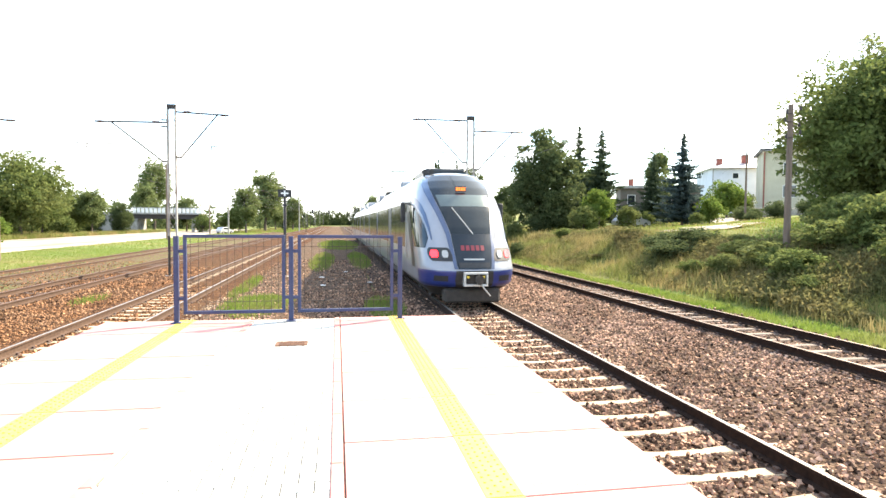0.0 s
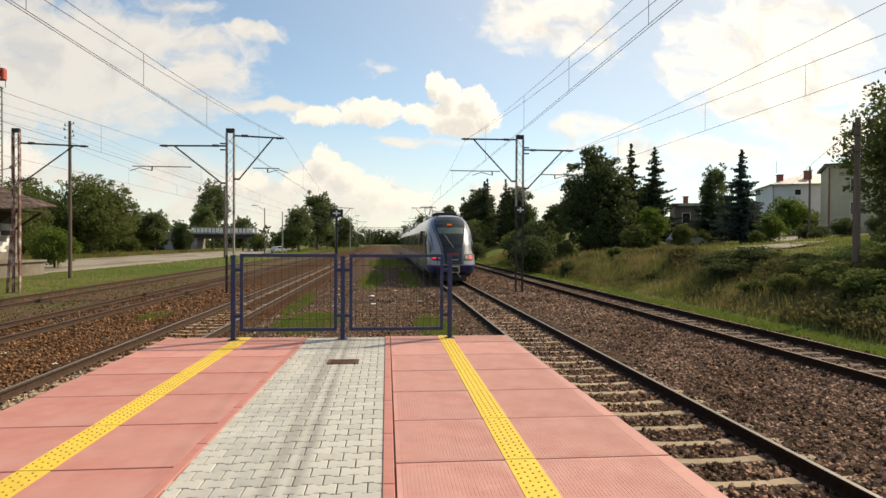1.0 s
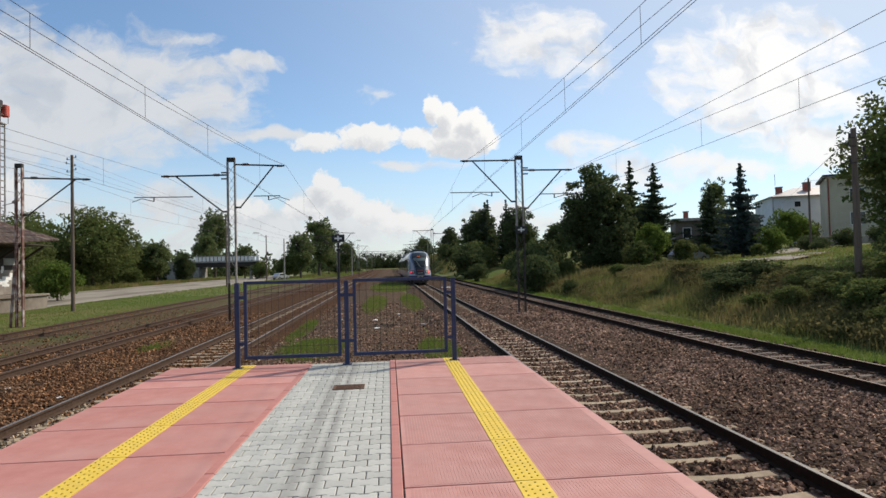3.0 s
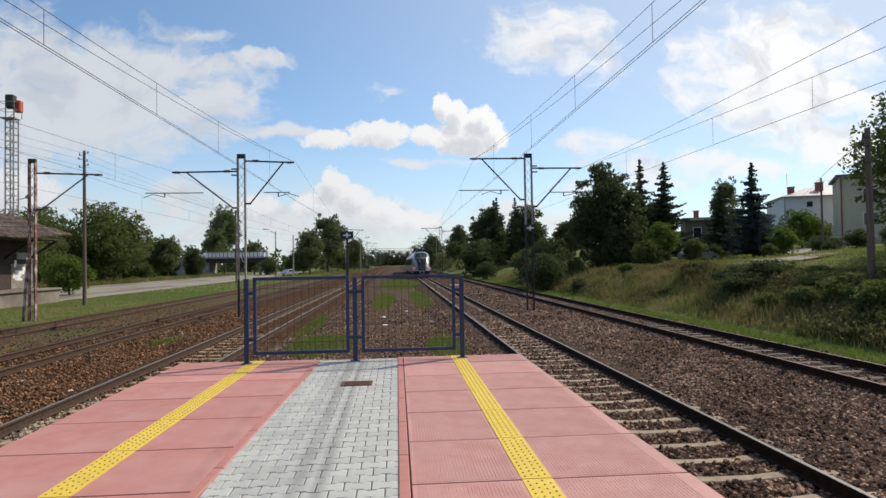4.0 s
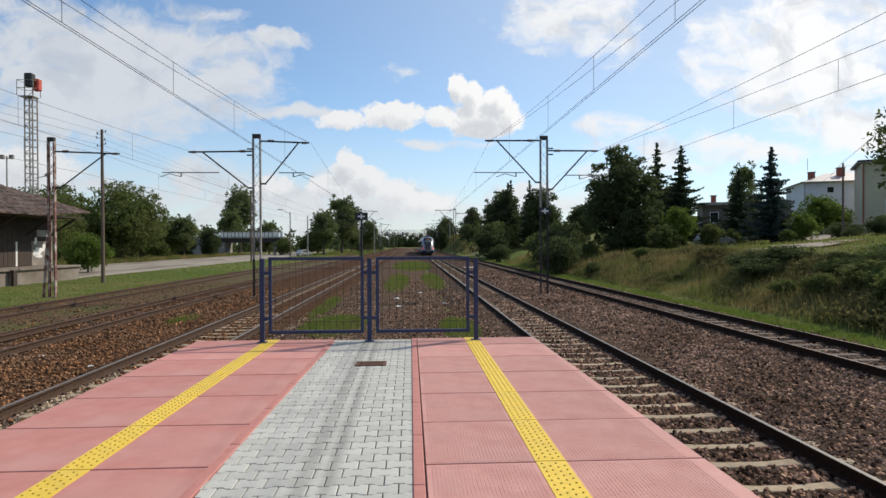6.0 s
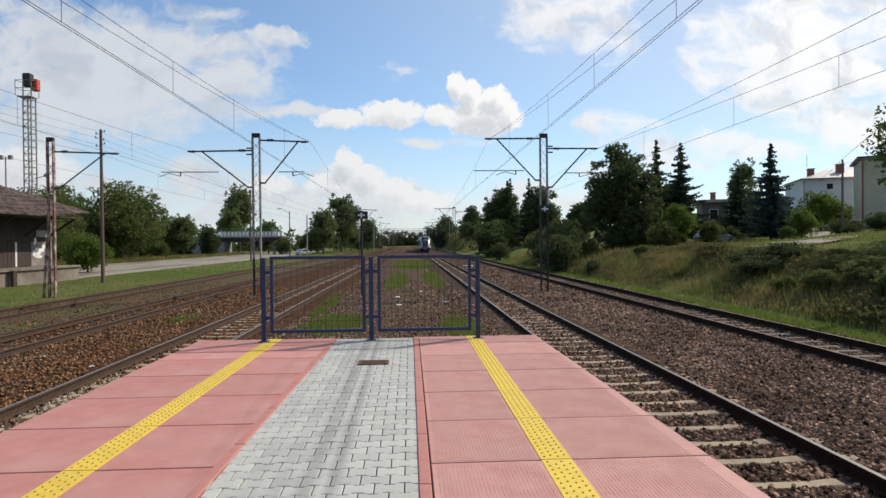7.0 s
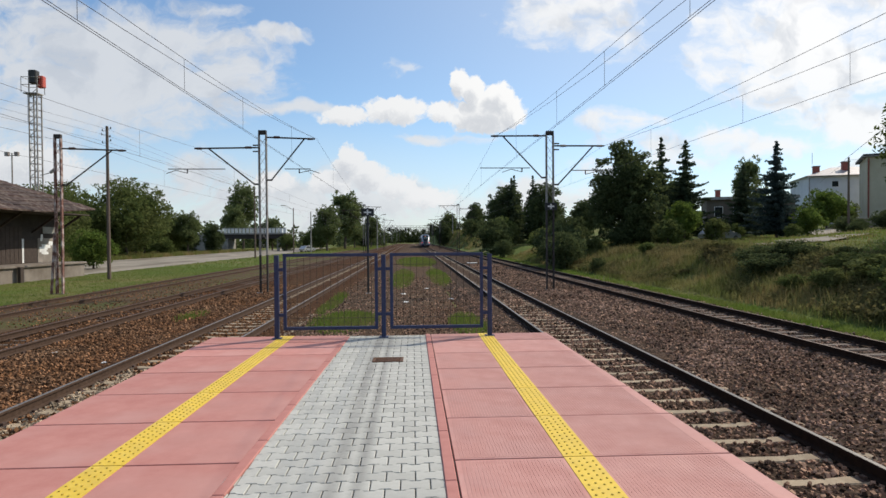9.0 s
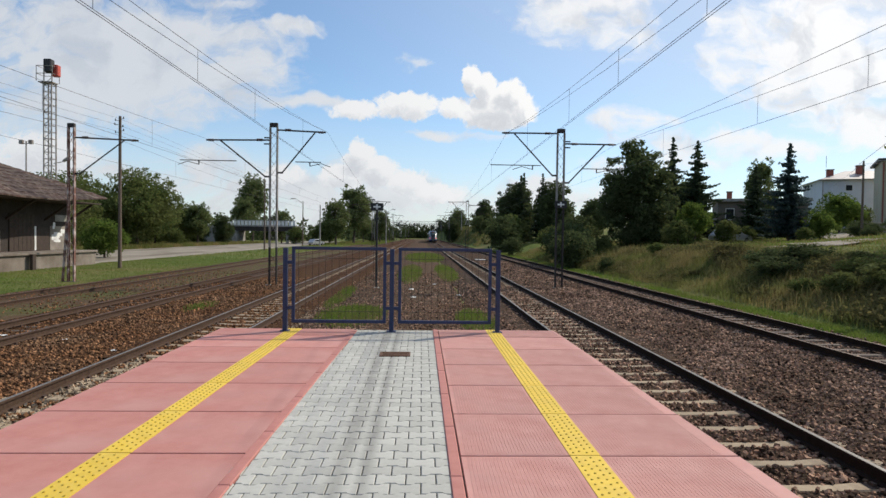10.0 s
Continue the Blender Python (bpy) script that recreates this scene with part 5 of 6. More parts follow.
blades("weeds", [(-3.0, 3.0, 14, 24, 42000, 0.14, 0.008), (-3.1, 3.1, 24, 60, 36000, 0.18, 0.014), (-8, -5.5, 17, 23, 4000, 0.14, 0.01), (-1.5, 3.2, 55, 85, 6000, 0.22, 0.03)], M["grass_green"], 44, "patches of green weeds between the tracks", patches, lift=BED)

# ---- poles, tower, buildings ----


def wood_pole(x, y, h, label, cross=True, lamp=False, mat=None, r=0.13):
    zb = float(hill(x, y))
    e = tagged(empty("utility_pole", x, y, zb), label, "utility pole", "poles along the line")
    part("pole", bar(bmesh.new(), (0, 0, -0.4), (0, 0, h), r, r * 0.68, 10), mat or M["wood"], e)
    if cross:
        for k in range(3):
            bm = bmesh.new()
            z = h - 0.2 - 0.42 * k
            s = -1 if k % 2 else 1
            bar(bm, (0, -0.12, z), (s * 0.3, -0.12, z), 0.015, sides=6)
            bar(bm, (s * 0.3, -0.12, z), (s * 0.3, -0.12, z + 0.14), 0.045, 0.03, 8)
            bar(bm, (-s * 0.25, -0.12, z - 0.15), (-s * 0.25, -0.12, z), 0.045, 0.03, 8)
            bar(bm, (0, -0.12, z - 0.12), (-s * 0.25, -0.12, z - 0.15), 0.015, sides=6)
            part("insulator", bm, M["mast_dark"], e)
    if lamp:
        bm = bmesh.new()
        bar(bm, (0, 0, h - 0.5), (1.5 * lamp, 0, h + 0.5), 0.04)
        bar(bm, (1.5 * lamp, 0, h + 0.5), (2.6 * lamp, 0, h + 0.55), 0.07, 0.1)
        part("lamp_arm", bm, M["mast"], e)
    return e


wood_pole(-20.6, 42.0, 10.6, "tall dark weathered wooden pole with insulators beside the yard")
wood_pole(-22.9, 89, 10.5, "dark wooden pole at the edge of the yard", False)
wood_pole(-25.0, 128, 9.6, "leaning wooden pole beside the yard road", False, -1)
wood_pole(-22.0, 132, 9.0, "pale concrete pole at the end of the yard", False, 0, M["concrete"], 0.17)
wood_pole(-9.8, 172, 9.5, "pale concrete lamp pole between the lines", False, 1, M["concrete"], 0.2)
wood_pole(-39.0, 150, 10.0, "dark pole with a crosspiece beyond the yard road")
wood_pole(16.5, 18.3, 5.6, "weathered wooden pole standing on the overgrown bank")
wood_pole(37.6, 48.4, 6.5, "slim dark utility pole beside the lane", False, 0, M["wood"], 0.11)
wood_pole(16.4, 236, 9, "lamp pole on the far bank", False, -1, M["concrete"], 0.2)
wood_pole(27.5, 70.0, 6.2, "thin pole behind the gardens", False, 0, M["mast"], 0.07)


def house_wires():
    e = tagged(empty("service_wire"), "thin dark service wires between poles above the gardens", "overhead wire")
    for a, b in (((37.2, 48.4, 8.1), (16.5, 18.3, 5.6)), ((37.2, 48.4, 7.9), (56, 78, 9)), ((37.2, 48.4, 8.1), (60, 45, 9))):
        part("wire_run", bar(bmesh.new(), a, b, 0.012, sides=5), M["wire"], e)
    e = tagged(empty("line_wire"), "thin telegraph wires along the yard", "overhead wire")
    for dz in (0.0, 0.45, 0.9):
        part("wire_run", bar(bmesh.new(), (-20.55, 42, 9.4 - dz), (-22.9, 89, 9.2 - dz * 0.6), 0.007, sides=5), M["wire"], e)
        part("wire_run", bar(bmesh.new(), (-20.55, 42, 9.4 - dz), (-20.5, 5, 7.8 - dz), 0.007, sides=5), M["wire"], e)


house_wires()


def light_tower():
    e = tagged(empty("lattice_tower", -36.4, 60, -1.0), "grey lattice tower with railed deck and black and red boxes", "tower")
    h, w = 17.2, 0.37
    for sx in (-1, 1):
        for sy in (-1, 1):
            part("leg", beam(bmesh.new(), (sx * w, sy * w, 0), (sx * w, sy * w, h), 0.10, 0.10), M["mast"], e)
    for k in range(26):
        z = 0.4 + k * 0.66
        bm = bmesh.new()
        for sy in (-1, 1):
            beam(bm, (-w, sy * w, z), (w, sy * w, z), 0.05, 0.05)
        for sx in (-1, 1):
            beam(bm, (sx * w, -w, z), (sx * w, w, z), 0.05, 0.05)
        s = 1 if k % 2 else -1
        beam(bm, (-w * s, -w, z), (w * s, -w, z + 0.66), 0.04, 0.04)
        part("tie", bm, M["mast"], e)
    bm = bmesh.new()
    box(bm, -0.85, 0.5, -0.5, 0.5, h - 0.1, h)
    part("deck", bm, M["mast"], e)
    bm = bmesh.new()
    for x in (-0.97, -0.2, 0.57):
        for y in (-0.57, 0.57):
            bar(bm, (x, y, h), (x, y, h + 1.5), 0.03, sides=6)
    for z in (h + 0.75, h + 1.5):
        for y in (-0.57, 0.57):
            bar(bm, (-0.97, y, z), (0.57, y, z), 0.03, sides=6)
        for x in (-0.97, 0.57):
            bar(bm, (x, -0.57, z), (x, 0.57, z), 0.03, sides=6)
    part("railing", bm, M["mast"], e)
    part("lamp_box", box(bmesh.new(), -0.35, 0.4, -0.55, 0.15, h + 0.9, h + 2.2, 0.08), M["black"], e, "black box")
    part("lamp_box", box(bmesh.new(), 0.15, 0.8, -0.1, 0.5, h + 0.6, h + 1.75, 0.08), M["red"], e, "faded red and white box")
    bm = bmesh.new()
    bar(bm, (w, 0, 9.2), (1.6, 0, 9.5), 0.04)
    bar(bm, (1.3, 0, 9.45), (1.75, 0, 9.75), 0.14, 0.2)
    part("floodlight", bm, M["mast"], e)


light_tower()


def lamp_mast():
    e = tagged(empty("lamp_mast", -33.5, 52, -1.0), "thin mast with two small floodlights behind the goods shed", "lamp mast")
    part("pole", bar(bmesh.new(), (0, 0, 0), (0, 0, 10.2), 0.09, 0.05), M["mast"], e)
    bm = bmesh.new()
    bar(bm, (-0.4, 0, 10), (0.4, 0, 10), 0.03)
    for s in (-0.4, 0.4):
        box(bm, s - 0.15, s + 0.15, -0.12, 0.12, 9.95, 10.3)
    part("floodlight", bm, M["mast"], e)


lamp_mast()

M["roof"] = material("mossy_roof_tiles", (0.024, 0.0115, 0.009), (0.058, 0.028, 0.021), 4, 0.95, 0.8, 14, island=0.5, stain=(0.19, 0.155, 0.125), stain_scale=3.2, stain_amount=0.62)
M["dock"] = material("weathered_dock_concrete", (0.115, 0.092, 0.072), (0.20, 0.165, 0.135), 1.6, 0.92, 0.5, 18, stain=(0.27, 0.235, 0.20), stain_scale=0.7, stain_amount=0.7)
M["render"] = material("stained_plaster", (0.20, 0.175, 0.15), (0.32, 0.285, 0.245), 1.4, 0.9, 0.4, 22, stain=(0.11, 0.085, 0.065), stain_scale=0.6, stain_amount=0.85)
M["brick_dark"] = material("sooty_brick", (0.022, 0.016, 0.013), (0.048, 0.034, 0.027), 3, 0.9, 0.5, 20, stain=(0.05, 0.04, 0.035), stain_scale=0.7, stain_amount=0.7)
M["timber"] = material("brown_timber", (0.030, 0.020, 0.015), (0.060, 0.040, 0.030), 5, 0.85, 0.4, 20)
M["facade_white"] = material("white_house_render", (0.52, 0.55, 0.60), (0.62, 0.65, 0.70), 0.7, 0.85, 0.2, 20, stain=(0.45, 0.47, 0.50), stain_scale=0.3)
M["facade_beige"] = material("beige_house_render", (0.40, 0.36, 0.26), (0.48, 0.44, 0.33), 0.7, 0.85, 0.2, 20, stain=(0.32, 0.28, 0.20), stain_scale=0.3)
M["facade_grey"] = material("grey_house_render", (0.085, 0.070, 0.058), (0.135, 0.112, 0.092), 0.7, 0.85, 0.2, 20)
M["metal_roof"] = material("pale_metal_roof", (0.36, 0.33, 0.32), (0.46, 0.43, 0.42), 2, 0.45, 0.1, 30, metal=0.3)
M["red_brick"] = material("red_chimney_brick", (0.22, 0.06, 0.045), (0.30, 0.10, 0.07), 6, 0.9, 0.3, 30)
M["pane"] = material("dark_window_glass", (0.012, 0.014, 0.016), (0.03, 0.033, 0.036), 2, 0.08, 0.0)


def goods_shed():
    """The old goods shed on a loading dock, wide eaves and a sagging hipped tile roof."""
    dock = tagged(empty("loading_dock"), "stained concrete loading dock along an old goods shed", "loading dock")
    part("dock_wall", box(bmesh.new(), -40, -24.75, 12, 46.6, -1.2, -0.05), M["dock"], dock, "stained concrete wall")
    part("dock_edge", box(bmesh.new(), -40, -24.6, 11.9, 46.7, -0.05, 0.10, 0.02), M["dock"], dock, "worn dark edge slab")
    for y in (18.0, 27.0, 38.6):
        part("buffer_post", box(bmesh.new(), -24.6, -24.38, y, y + 0.34, -1.1, 0.02, 0.02), M["timber"], dock)
    e = tagged(empty("goods_shed"), "old sooty goods shed with wide eaves and mossy tile roof", "shed")
    x0, x1, y0, y1 = -38.0, -27.0, 14.0, 47.0
    for nm, b in (("wall", (x1 - 0.4, x1, y0, y1)), ("wall", (x0, x0 + 0.4, y0, y1)), ("wall", (x0 + 0.4, x1 - 0.4, y0, y0 + 0.4)), ("wall", (x0 + 0.4, x1 - 0.4, y1 - 0.4, y1))):
        part(nm, box(bmesh.new(), *b, 0.10, 3.9), M["brick_dark"], e, "sooty brick wall")
    # plinth of paler plaster, doors, a boarded window and pale smears of paint
    part("plaster_panel", box(bmesh.new(), x1, x1 + 0.03, 36.5, 39.4, 0.12, 1.5), M["render"], e, "pale flaking plaster")
    part("plaster_panel", box(bmesh.new(), x1, x1 + 0.03, 44.6, 46.95, 0.12, 1.9), M["render"], e, "pale flaking plaster")
    part("corner_strip", box(bmesh.new(), x1 - 0.02, x1 + 0.06, 46.9, 47.08, 0.12, 3.8), M["render"], e)
    for y, w, h in ((34.0, 2.2, 2.6), (40.2, 2.6, 2.7)):
        d = part("shed_door", box(bmesh.new(), x1, x1 + 0.07, y, y + w, 0.12, h), M["timber"], e, "brown sliding timber door")
        for k in range(6):
            part("door_board", box(bmesh.new(), x1 + 0.07, x1 + 0.085, y + w * k / 6 + 0.02, y + w * (k + 1) / 6 - 0.02, 0.16, h - 0.05), M["timber"], d)
    part("hatch", box(bmesh.new(), x1 + 0.03, x1 + 0.09, 42.95, 44.4, 0.14, 1.75), M["timber"], e, "brown hatch with a pale jamb")
    part("jamb", box(bmesh.new(), x1 + 0.03, x1 + 0.10, 42.75, 42.93, 0.14, 1.85), M["white"], e, "pale jamb")
    for y, a, z, b in ((45.3, 1.0, 1.1, 0.5), (46.1, 0.9, 1.45, 0.3), (45.6, 1.3, 0.8, 0.2), (36.9, 0.6, 0.9, 0.9), (45.0, 0.5, 1.9, 0.3)):
        bm = bmesh.new()
        for k in range(5):
            yy, zz = y + random.uniform(-0.3, 0.3) * a, z + random.uniform(-0.6, 0.6) * b
            box(bm, x1 + 0.031, x1 + 0.038 + 0.002 * k, yy - a * 0.22, yy + a * 0.22, zz - b * 0.4, zz + b * 0.4)
        part("paint_smear", bm, M["white"], e, "white smeared paint")
    part("sign_plate", box(bmesh.new(), x1 + 0.03, x1 + 0.05, 45.2, 46.9, 2.25, 2.75), M["concrete"], e, "weathered blank board")
    # roof: eaves out over the dock, hipped end, slight sag
    ex0, ex1, ey0, ey1, ez = x0 - 2.2, -24.3, 12.0, 47.4, 3.75
    rx, rz, ry1 = -32.0, 6.95, 43.4
    bm = bmesh.new()
    n, m = 34, 11
    grid = {}
    for i in range(n + 1):
        for j in range(m + 1):
            f = j / m
            y = ey0 + (ry1 - ey0) * i / n
            yy = y + (ey1 - ry1) * (1 - f) * max(0, (i - n + 6) / 6)
            sag = 0.16 * math.sin(i * 0.9) * f * (1 - f) - 0.16 * math.sin(math.pi * i / n * 3) * (1 - f) + random.uniform(-0.035, 0.035)
            grid[i, j] = (ex1 + (rx - ex1) * f, yy, ez + (rz - ez) * f ** 0.92 + sag + (0.35 * (1 - f) * max(0, (i - n + 4) / 4)))
    courses = []
    for j in range(m):
        bmc = bmesh.new()
        for i in range(n):
            q = [grid[i, j], grid[i + 1, j], grid[i + 1, j + 1], grid[i, j + 1]]
            up = 0.05
            top = [bmc.verts.new((p[0], p[1], p[2] + up + (0.045 if k < 2 else 0.0))) for k, p in enumerate(q)]
            low = [bmc.verts.new((p[0], p[1], p[2])) for p in q]
            bmc.faces.new(top)
            bmc.faces.new(low[::-1])
            for k in range(4):
                bmc.faces.new((low[k], low[(k + 1) % 4], top[(k + 1) % 4], top[k]))
        part("tile_course", bmc, M["roof"], e)
    verts = [(ex0, ey0, ez), (rx, ey0, rz), (rx, ry1, rz), (ex0, ey1, ez), (ex1, ey1, ez + 0.3), (ex1, ey0, ez)]
    bm = bmesh.new()
    v = [bm.verts.new((a, b, c + 0.02)) for a, b, c in verts]
    bm.faces.new((v[0], v[1], v[2], v[3]))
    bm.faces.new((v[3], v[2], v[4]))
    r = bmesh.ops.extrude_face_region(bm, geom=list(bm.faces))
    for q in r["geom"]:
        if isinstance(q, bmesh.types.BMVert):
            q.co.z += 0.12
    part("roof_back", bm, M["roof"], e)
    part("soffit", box(bmesh.new(), ex0 + 0.1, ex1 - 0.15, ey0 + 0.1, 46.9, 3.62, 3.70), M["timber"], e, "dark timber soffit")
    for y in (36.0, 40.0, 44.0, 46.8):
        part("eave_strut", beam(bmesh.new(), (x1, y, 2.3), (x1 + 1.9, y, 3.62), 0.14, 0.14), M["timber"], e)


goods_shed()


def window(parent, x, y, z, w, h, face, bars=1):
    """A sunk window on a wall that faces -y ('y') or -x ('x')."""
    if face == "y":
        p = part("window_frame", box(bmesh.new(), x - w / 2 - 0.06, x + w / 2 + 0.06, y - 0.05, y + 0.05, z - 0.06, z + h + 0.06), M["white"], parent)
        part("pane", box(bmesh.new(), x - w / 2, x + w / 2, y - 0.062, y - 0.052, z, z + h), M["pane"], p)
    else:
        p = part("window_frame", box(bmesh.new(), x - 0.05, x + 0.05, y - w / 2 - 0.06, y + w / 2 + 0.06, z - 0.06, z + h + 0.06), M["white"], parent)
        part("pane", box(bmesh.new(), x - 0.062, x - 0.052, y - w / 2, y + w / 2, z, z + h), M["pane"], p)


def house(x, y, w, d, z0, h, wall, roof, label, kind="hip", rise=1.2, eave=0.5, turn=0):
    e = tagged(empty("house", x, y, z0, turn), label, "house")
    part("wall", box(bmesh.new(), 0, w, 0, d, -1.5, h), wall, e)
    bm = bmesh.new()
    if kind == "hip":
        a = [bm.verts.new(p) for p in ((-eave, -eave, h), (w + eave, -eave, h), (w + eave, d + eave, h), (-eave, d + eave, h))]
        r0, r1 = bm.verts.new((d * 0.42, d / 2, h + rise)), bm.verts.new((w - d * 0.42, d / 2, h + rise))
        bm.faces.new((a[0], a[1], r1, r0))
        bm.faces.new((a[1], a[2], r1))
        bm.faces.new((a[2], a[3], r0, r1))
        bm.faces.new((a[3], a[0], r0))
        bm.faces.new(a[::-1])
    else:
        box(bm, -eave, w + eave, -eave, d + eave, h, h + 0.28)
    part("roof", bm, roof, e)
    part("gutter", box(bmesh.new(), -eave - 0.06, w + eave + 0.06, -eave - 0.08, -eave, h - 0.09, h + 0.03), M["mast"], e)
    return e


def chimney(parent, x, y, z, w=0.7, h=1.3):
    c = part("chimney", box(bmesh.new(), x - w / 2, x + w / 2, y - w / 2, y + w / 2, z - 0.8, z + h, 0.02), M["red_brick"], parent, "red brick chimney")
    part("chimney_cap", box(bmesh.new(), x - w / 2 - 0.08, x + w / 2 + 0.08, y - w / 2 - 0.08, y + w / 2 + 0.08, z + h, z + h + 0.12), M["concrete"], c)


def white_house():
    e = house(58.6, 84, 12, 10, 3.2, 7.3, M["facade_white"], M["metal_roof"], "pale blue-white house with a low hipped metal roof", rise=1.7, turn=-20)
    chimney(e, 1.6, 2.4, 8.0, 0.8, 0.9)
    chimney(e, 5.6, 3.0, 8.4, 0.9, 1.1)
    chimney(e, 9.4, 5.5, 8.6, 0.8, 0.7)
    for x in (3.4, 8.6):
        window(e, x, 0, 5.7, 0.8, 0.8, "y")
    window(e, 2.5, 0, 2.6, 1.2, 1.3, "y")
    window(e, 8.3, 0, 2.6, 1.2, 1.3, "y")
    part("downpipe", bar(bmesh.new(), (0.1, -0.08, 0), (0.1, -0.08, 7.1), 0.06), M["mast"], e)
    part("roof_antenna", bar(bmesh.new(), (1.0, 2.0, 9.2), (1.0, 2.0, 11.0), 0.03), M["wire"], e)


white_house()


def beige_house():
    e = house(57.2, 71, 12, 9, 3.2, 8.4, M["facade_beige"], M["black"], "beige flat-roofed house with a dark eave board", kind="flat", eave=0.45, turn=-33)
    for x in (3.2, 7.4):
        for z in (2.2, 5.2):
            window(e, x, 0, z, 1.5, 1.5, "y")
    part("downpipe", bar(bmesh.new(), (0.15, -0.1, 0), (0.15, -0.1, 8.2), 0.08), M["red_brick"], e, "red-brown downpipe")


beige_house()


def low_house():
    e = house(38.2, 74, 10.0, 8, 2.2, 4.3, M["facade_grey"], M["concrete"], "low grey flat-roofed house half hidden by garden trees", kind="flat", eave=0.4, turn=-22)
    for x in (1.4, 3.6, 6.0):
        window(e, x, 0, 2.0, 0.9, 1.3, "y")
    chimney(e, 1.6, 3, 4.7, 0.6, 0.9)
    chimney(e, 6.4, 4, 4.7, 0.6, 1.0)


low_house()


def shed_small():
    e = house(17.2, 118, 7, 5, 4.5, 2.6, M["white"], M["metal_roof"], "small white outbuilding among trees on the bank", kind="hip", rise=0.9)
    window(e, 2.0, 0, 1.0, 0.9, 0.9, "y")


shed_small()


def parked_car(x, y, turn, colour, label):
    z = float(hill(x, y))
    e = tagged(empty("car", x, y, z, turn), label, "car")
    prof = [(-2.0, 0.35), (-2.02, 0.75), (-1.75, 0.92), (-1.25, 1.38), (0.2, 1.44), (0.95, 0.98), (1.85, 0.82), (2.05, 0.6), (2.05, 0.35)]
    bm = bmesh.new()
    rings = []
    for s, k in ((-0.8, 0.93), (-0.72, 1.0), (0.72, 1.0), (0.8, 0.93)):
        rings.append([bm.verts.new((px * (0.985 if k < 1 else 1), s, pz * k + (1 - k) * 0.35)) for px, pz in prof])
    for a, b in zip(rings, rings[1:]):
        for j in range(len(prof)):
            bm.faces.new((a[j], a[(j + 1) % len(prof)], b[(j + 1) % len(prof)], b[j]))
    bm.faces.new(rings[0])
    bm.faces.new(rings[-1][::-1])
    body = part("body", bm, colour, e)
    for s in (-0.805, 0.795):
        part("side_window", box(bmesh.new(), -1.2, 0.55, s, s + 0.01, 0.95, 1.3), M["pane"], body)
    for wx in (-1.25, 1.3):
        for s in (-0.72, 0.72):
            w = part("wheel", bar(bmesh.new(), (wx, s - 0.1, 0.31), (wx, s + 0.1, 0.31), 0.31, sides=14), M["black"], e)
            part("rim", bar(bmesh.new(), (wx, s - 0.105, 0.31), (wx, s + 0.105, 0.31), 0.18, sides=12), M["mast"], w)


M["silver"] = material("silver_car_paint", (0.40, 0.41, 0.42), (0.46, 0.47, 0.48), 3, 0.3, 0.0, metal=0.4, coat=0.6)
parked_car(30.6, 56.5, 20, M["silver"], "silver car parked in a garden driveway")
parked_car(-23.9, 138, 60, M["silver"], "pale car parked at the end of the yard")


def overpass():
    """A road bridge beyond the yard with a pale panelled parapet."""
    e = tagged(empty("overpass"), "low road overpass with a pale panelled parapet and dark girder", "bridge")
    y, x0, x1 = 152.0, -56.0, -31.5
    part("girder", box(bmesh.new(), x0, x1, y, y + 6, 2.2, 3.3), M["mast_dark"], e)
    part("deck", box(bmesh.new(), x0, x1, y - 0.4, y + 6.4, 3.3, 3.62), M["concrete"], e)
    first = None
    n = 20
    for k in range(n):
        xx = x0 + 6 + (x1 - x0 - 6) * k / n
        if first is None:
            first = part("parapet_panel", box(bmesh.new(), 0.1, 0.78, y - 0.3, y - 0.2, 3.66, 4.75), M["white"], e)
            first.location.x = xx
        else:
            again(first, e, pose(xx, 0, 0))
    part("handrail", box(bmesh.new(), x0 + 6, x1, y - 0.34, y - 0.14, 4.76, 4.92), M["concrete"], e)
    part("abutment", box(bmesh.new(), -50.0, -46.2, y - 0.6, y + 6.6, -1.2, 2.2), M["concrete"], e, "pale concrete abutment")
    part("pier", box(bmesh.new(), -34.0, -33.2, y, y + 6, -1.2, 2.2), M["concrete"], e)
    part("wing_wall", box(bmesh.new(), -56, -50.0, y - 0.2, y + 6.2, -1.2, 3.6), M["concrete"], e)


overpass()


def wall_block(x0, x1, y0, y1, z0, h, mat, label, category):
    tagged(part("garden_wall", box(bmesh.new(), x0, x1, y0, y1, z0, z0 + h, 0.03), mat, None), label, category)


wall_block(44.0, 53.0, 57.6, 57.9, 2.0, 1.5, M["render"], "pale rendered garden wall behind shrubs", "wall")


def gantries():
    """Far portal frames over the station throat."""
    first = None
    for k, y in enumerate((250, 285, 320, 360)):
        if first is None:
            e = tagged(empty("line_gantry", 0, y, -1), "far dark portal frame carrying the overhead wires", "gantry", "line gantries")
            for x in (-13, 13):
                part("leg", beam(bmesh.new(), (x, 0, 0), (x, 0, 8.6), 0.25, 0.25), M["mast_dark"], e)
            bm = bmesh.new()
            beam(bm, (-13, 0, 8.6), (13, 0, 8.6), 0.1, 0.1)
            beam(bm, (-13, 0, 7.8), (13, 0, 7.8), 0.1, 0.1)
            for j in range(20):
                xx = -13 + 26 * j / 20
                beam(bm, (xx, 0, 7.8 if j % 2 else 8.6), (xx + 1.3, 0, 8.6 if j % 2 else 7.8), 0.06, 0.06)
            part("cross_girder", bm, M["mast_dark"], e)
            first = e
        else:
            copy_thing(first, pose(0, y, -1))
    for x in (-9.2, -2.6):
        part("signal_head", box(bmesh.new(), x - 0.35, x + 0.35, -0.3, -0.1, 6.3, 7.8), M["black"], first)


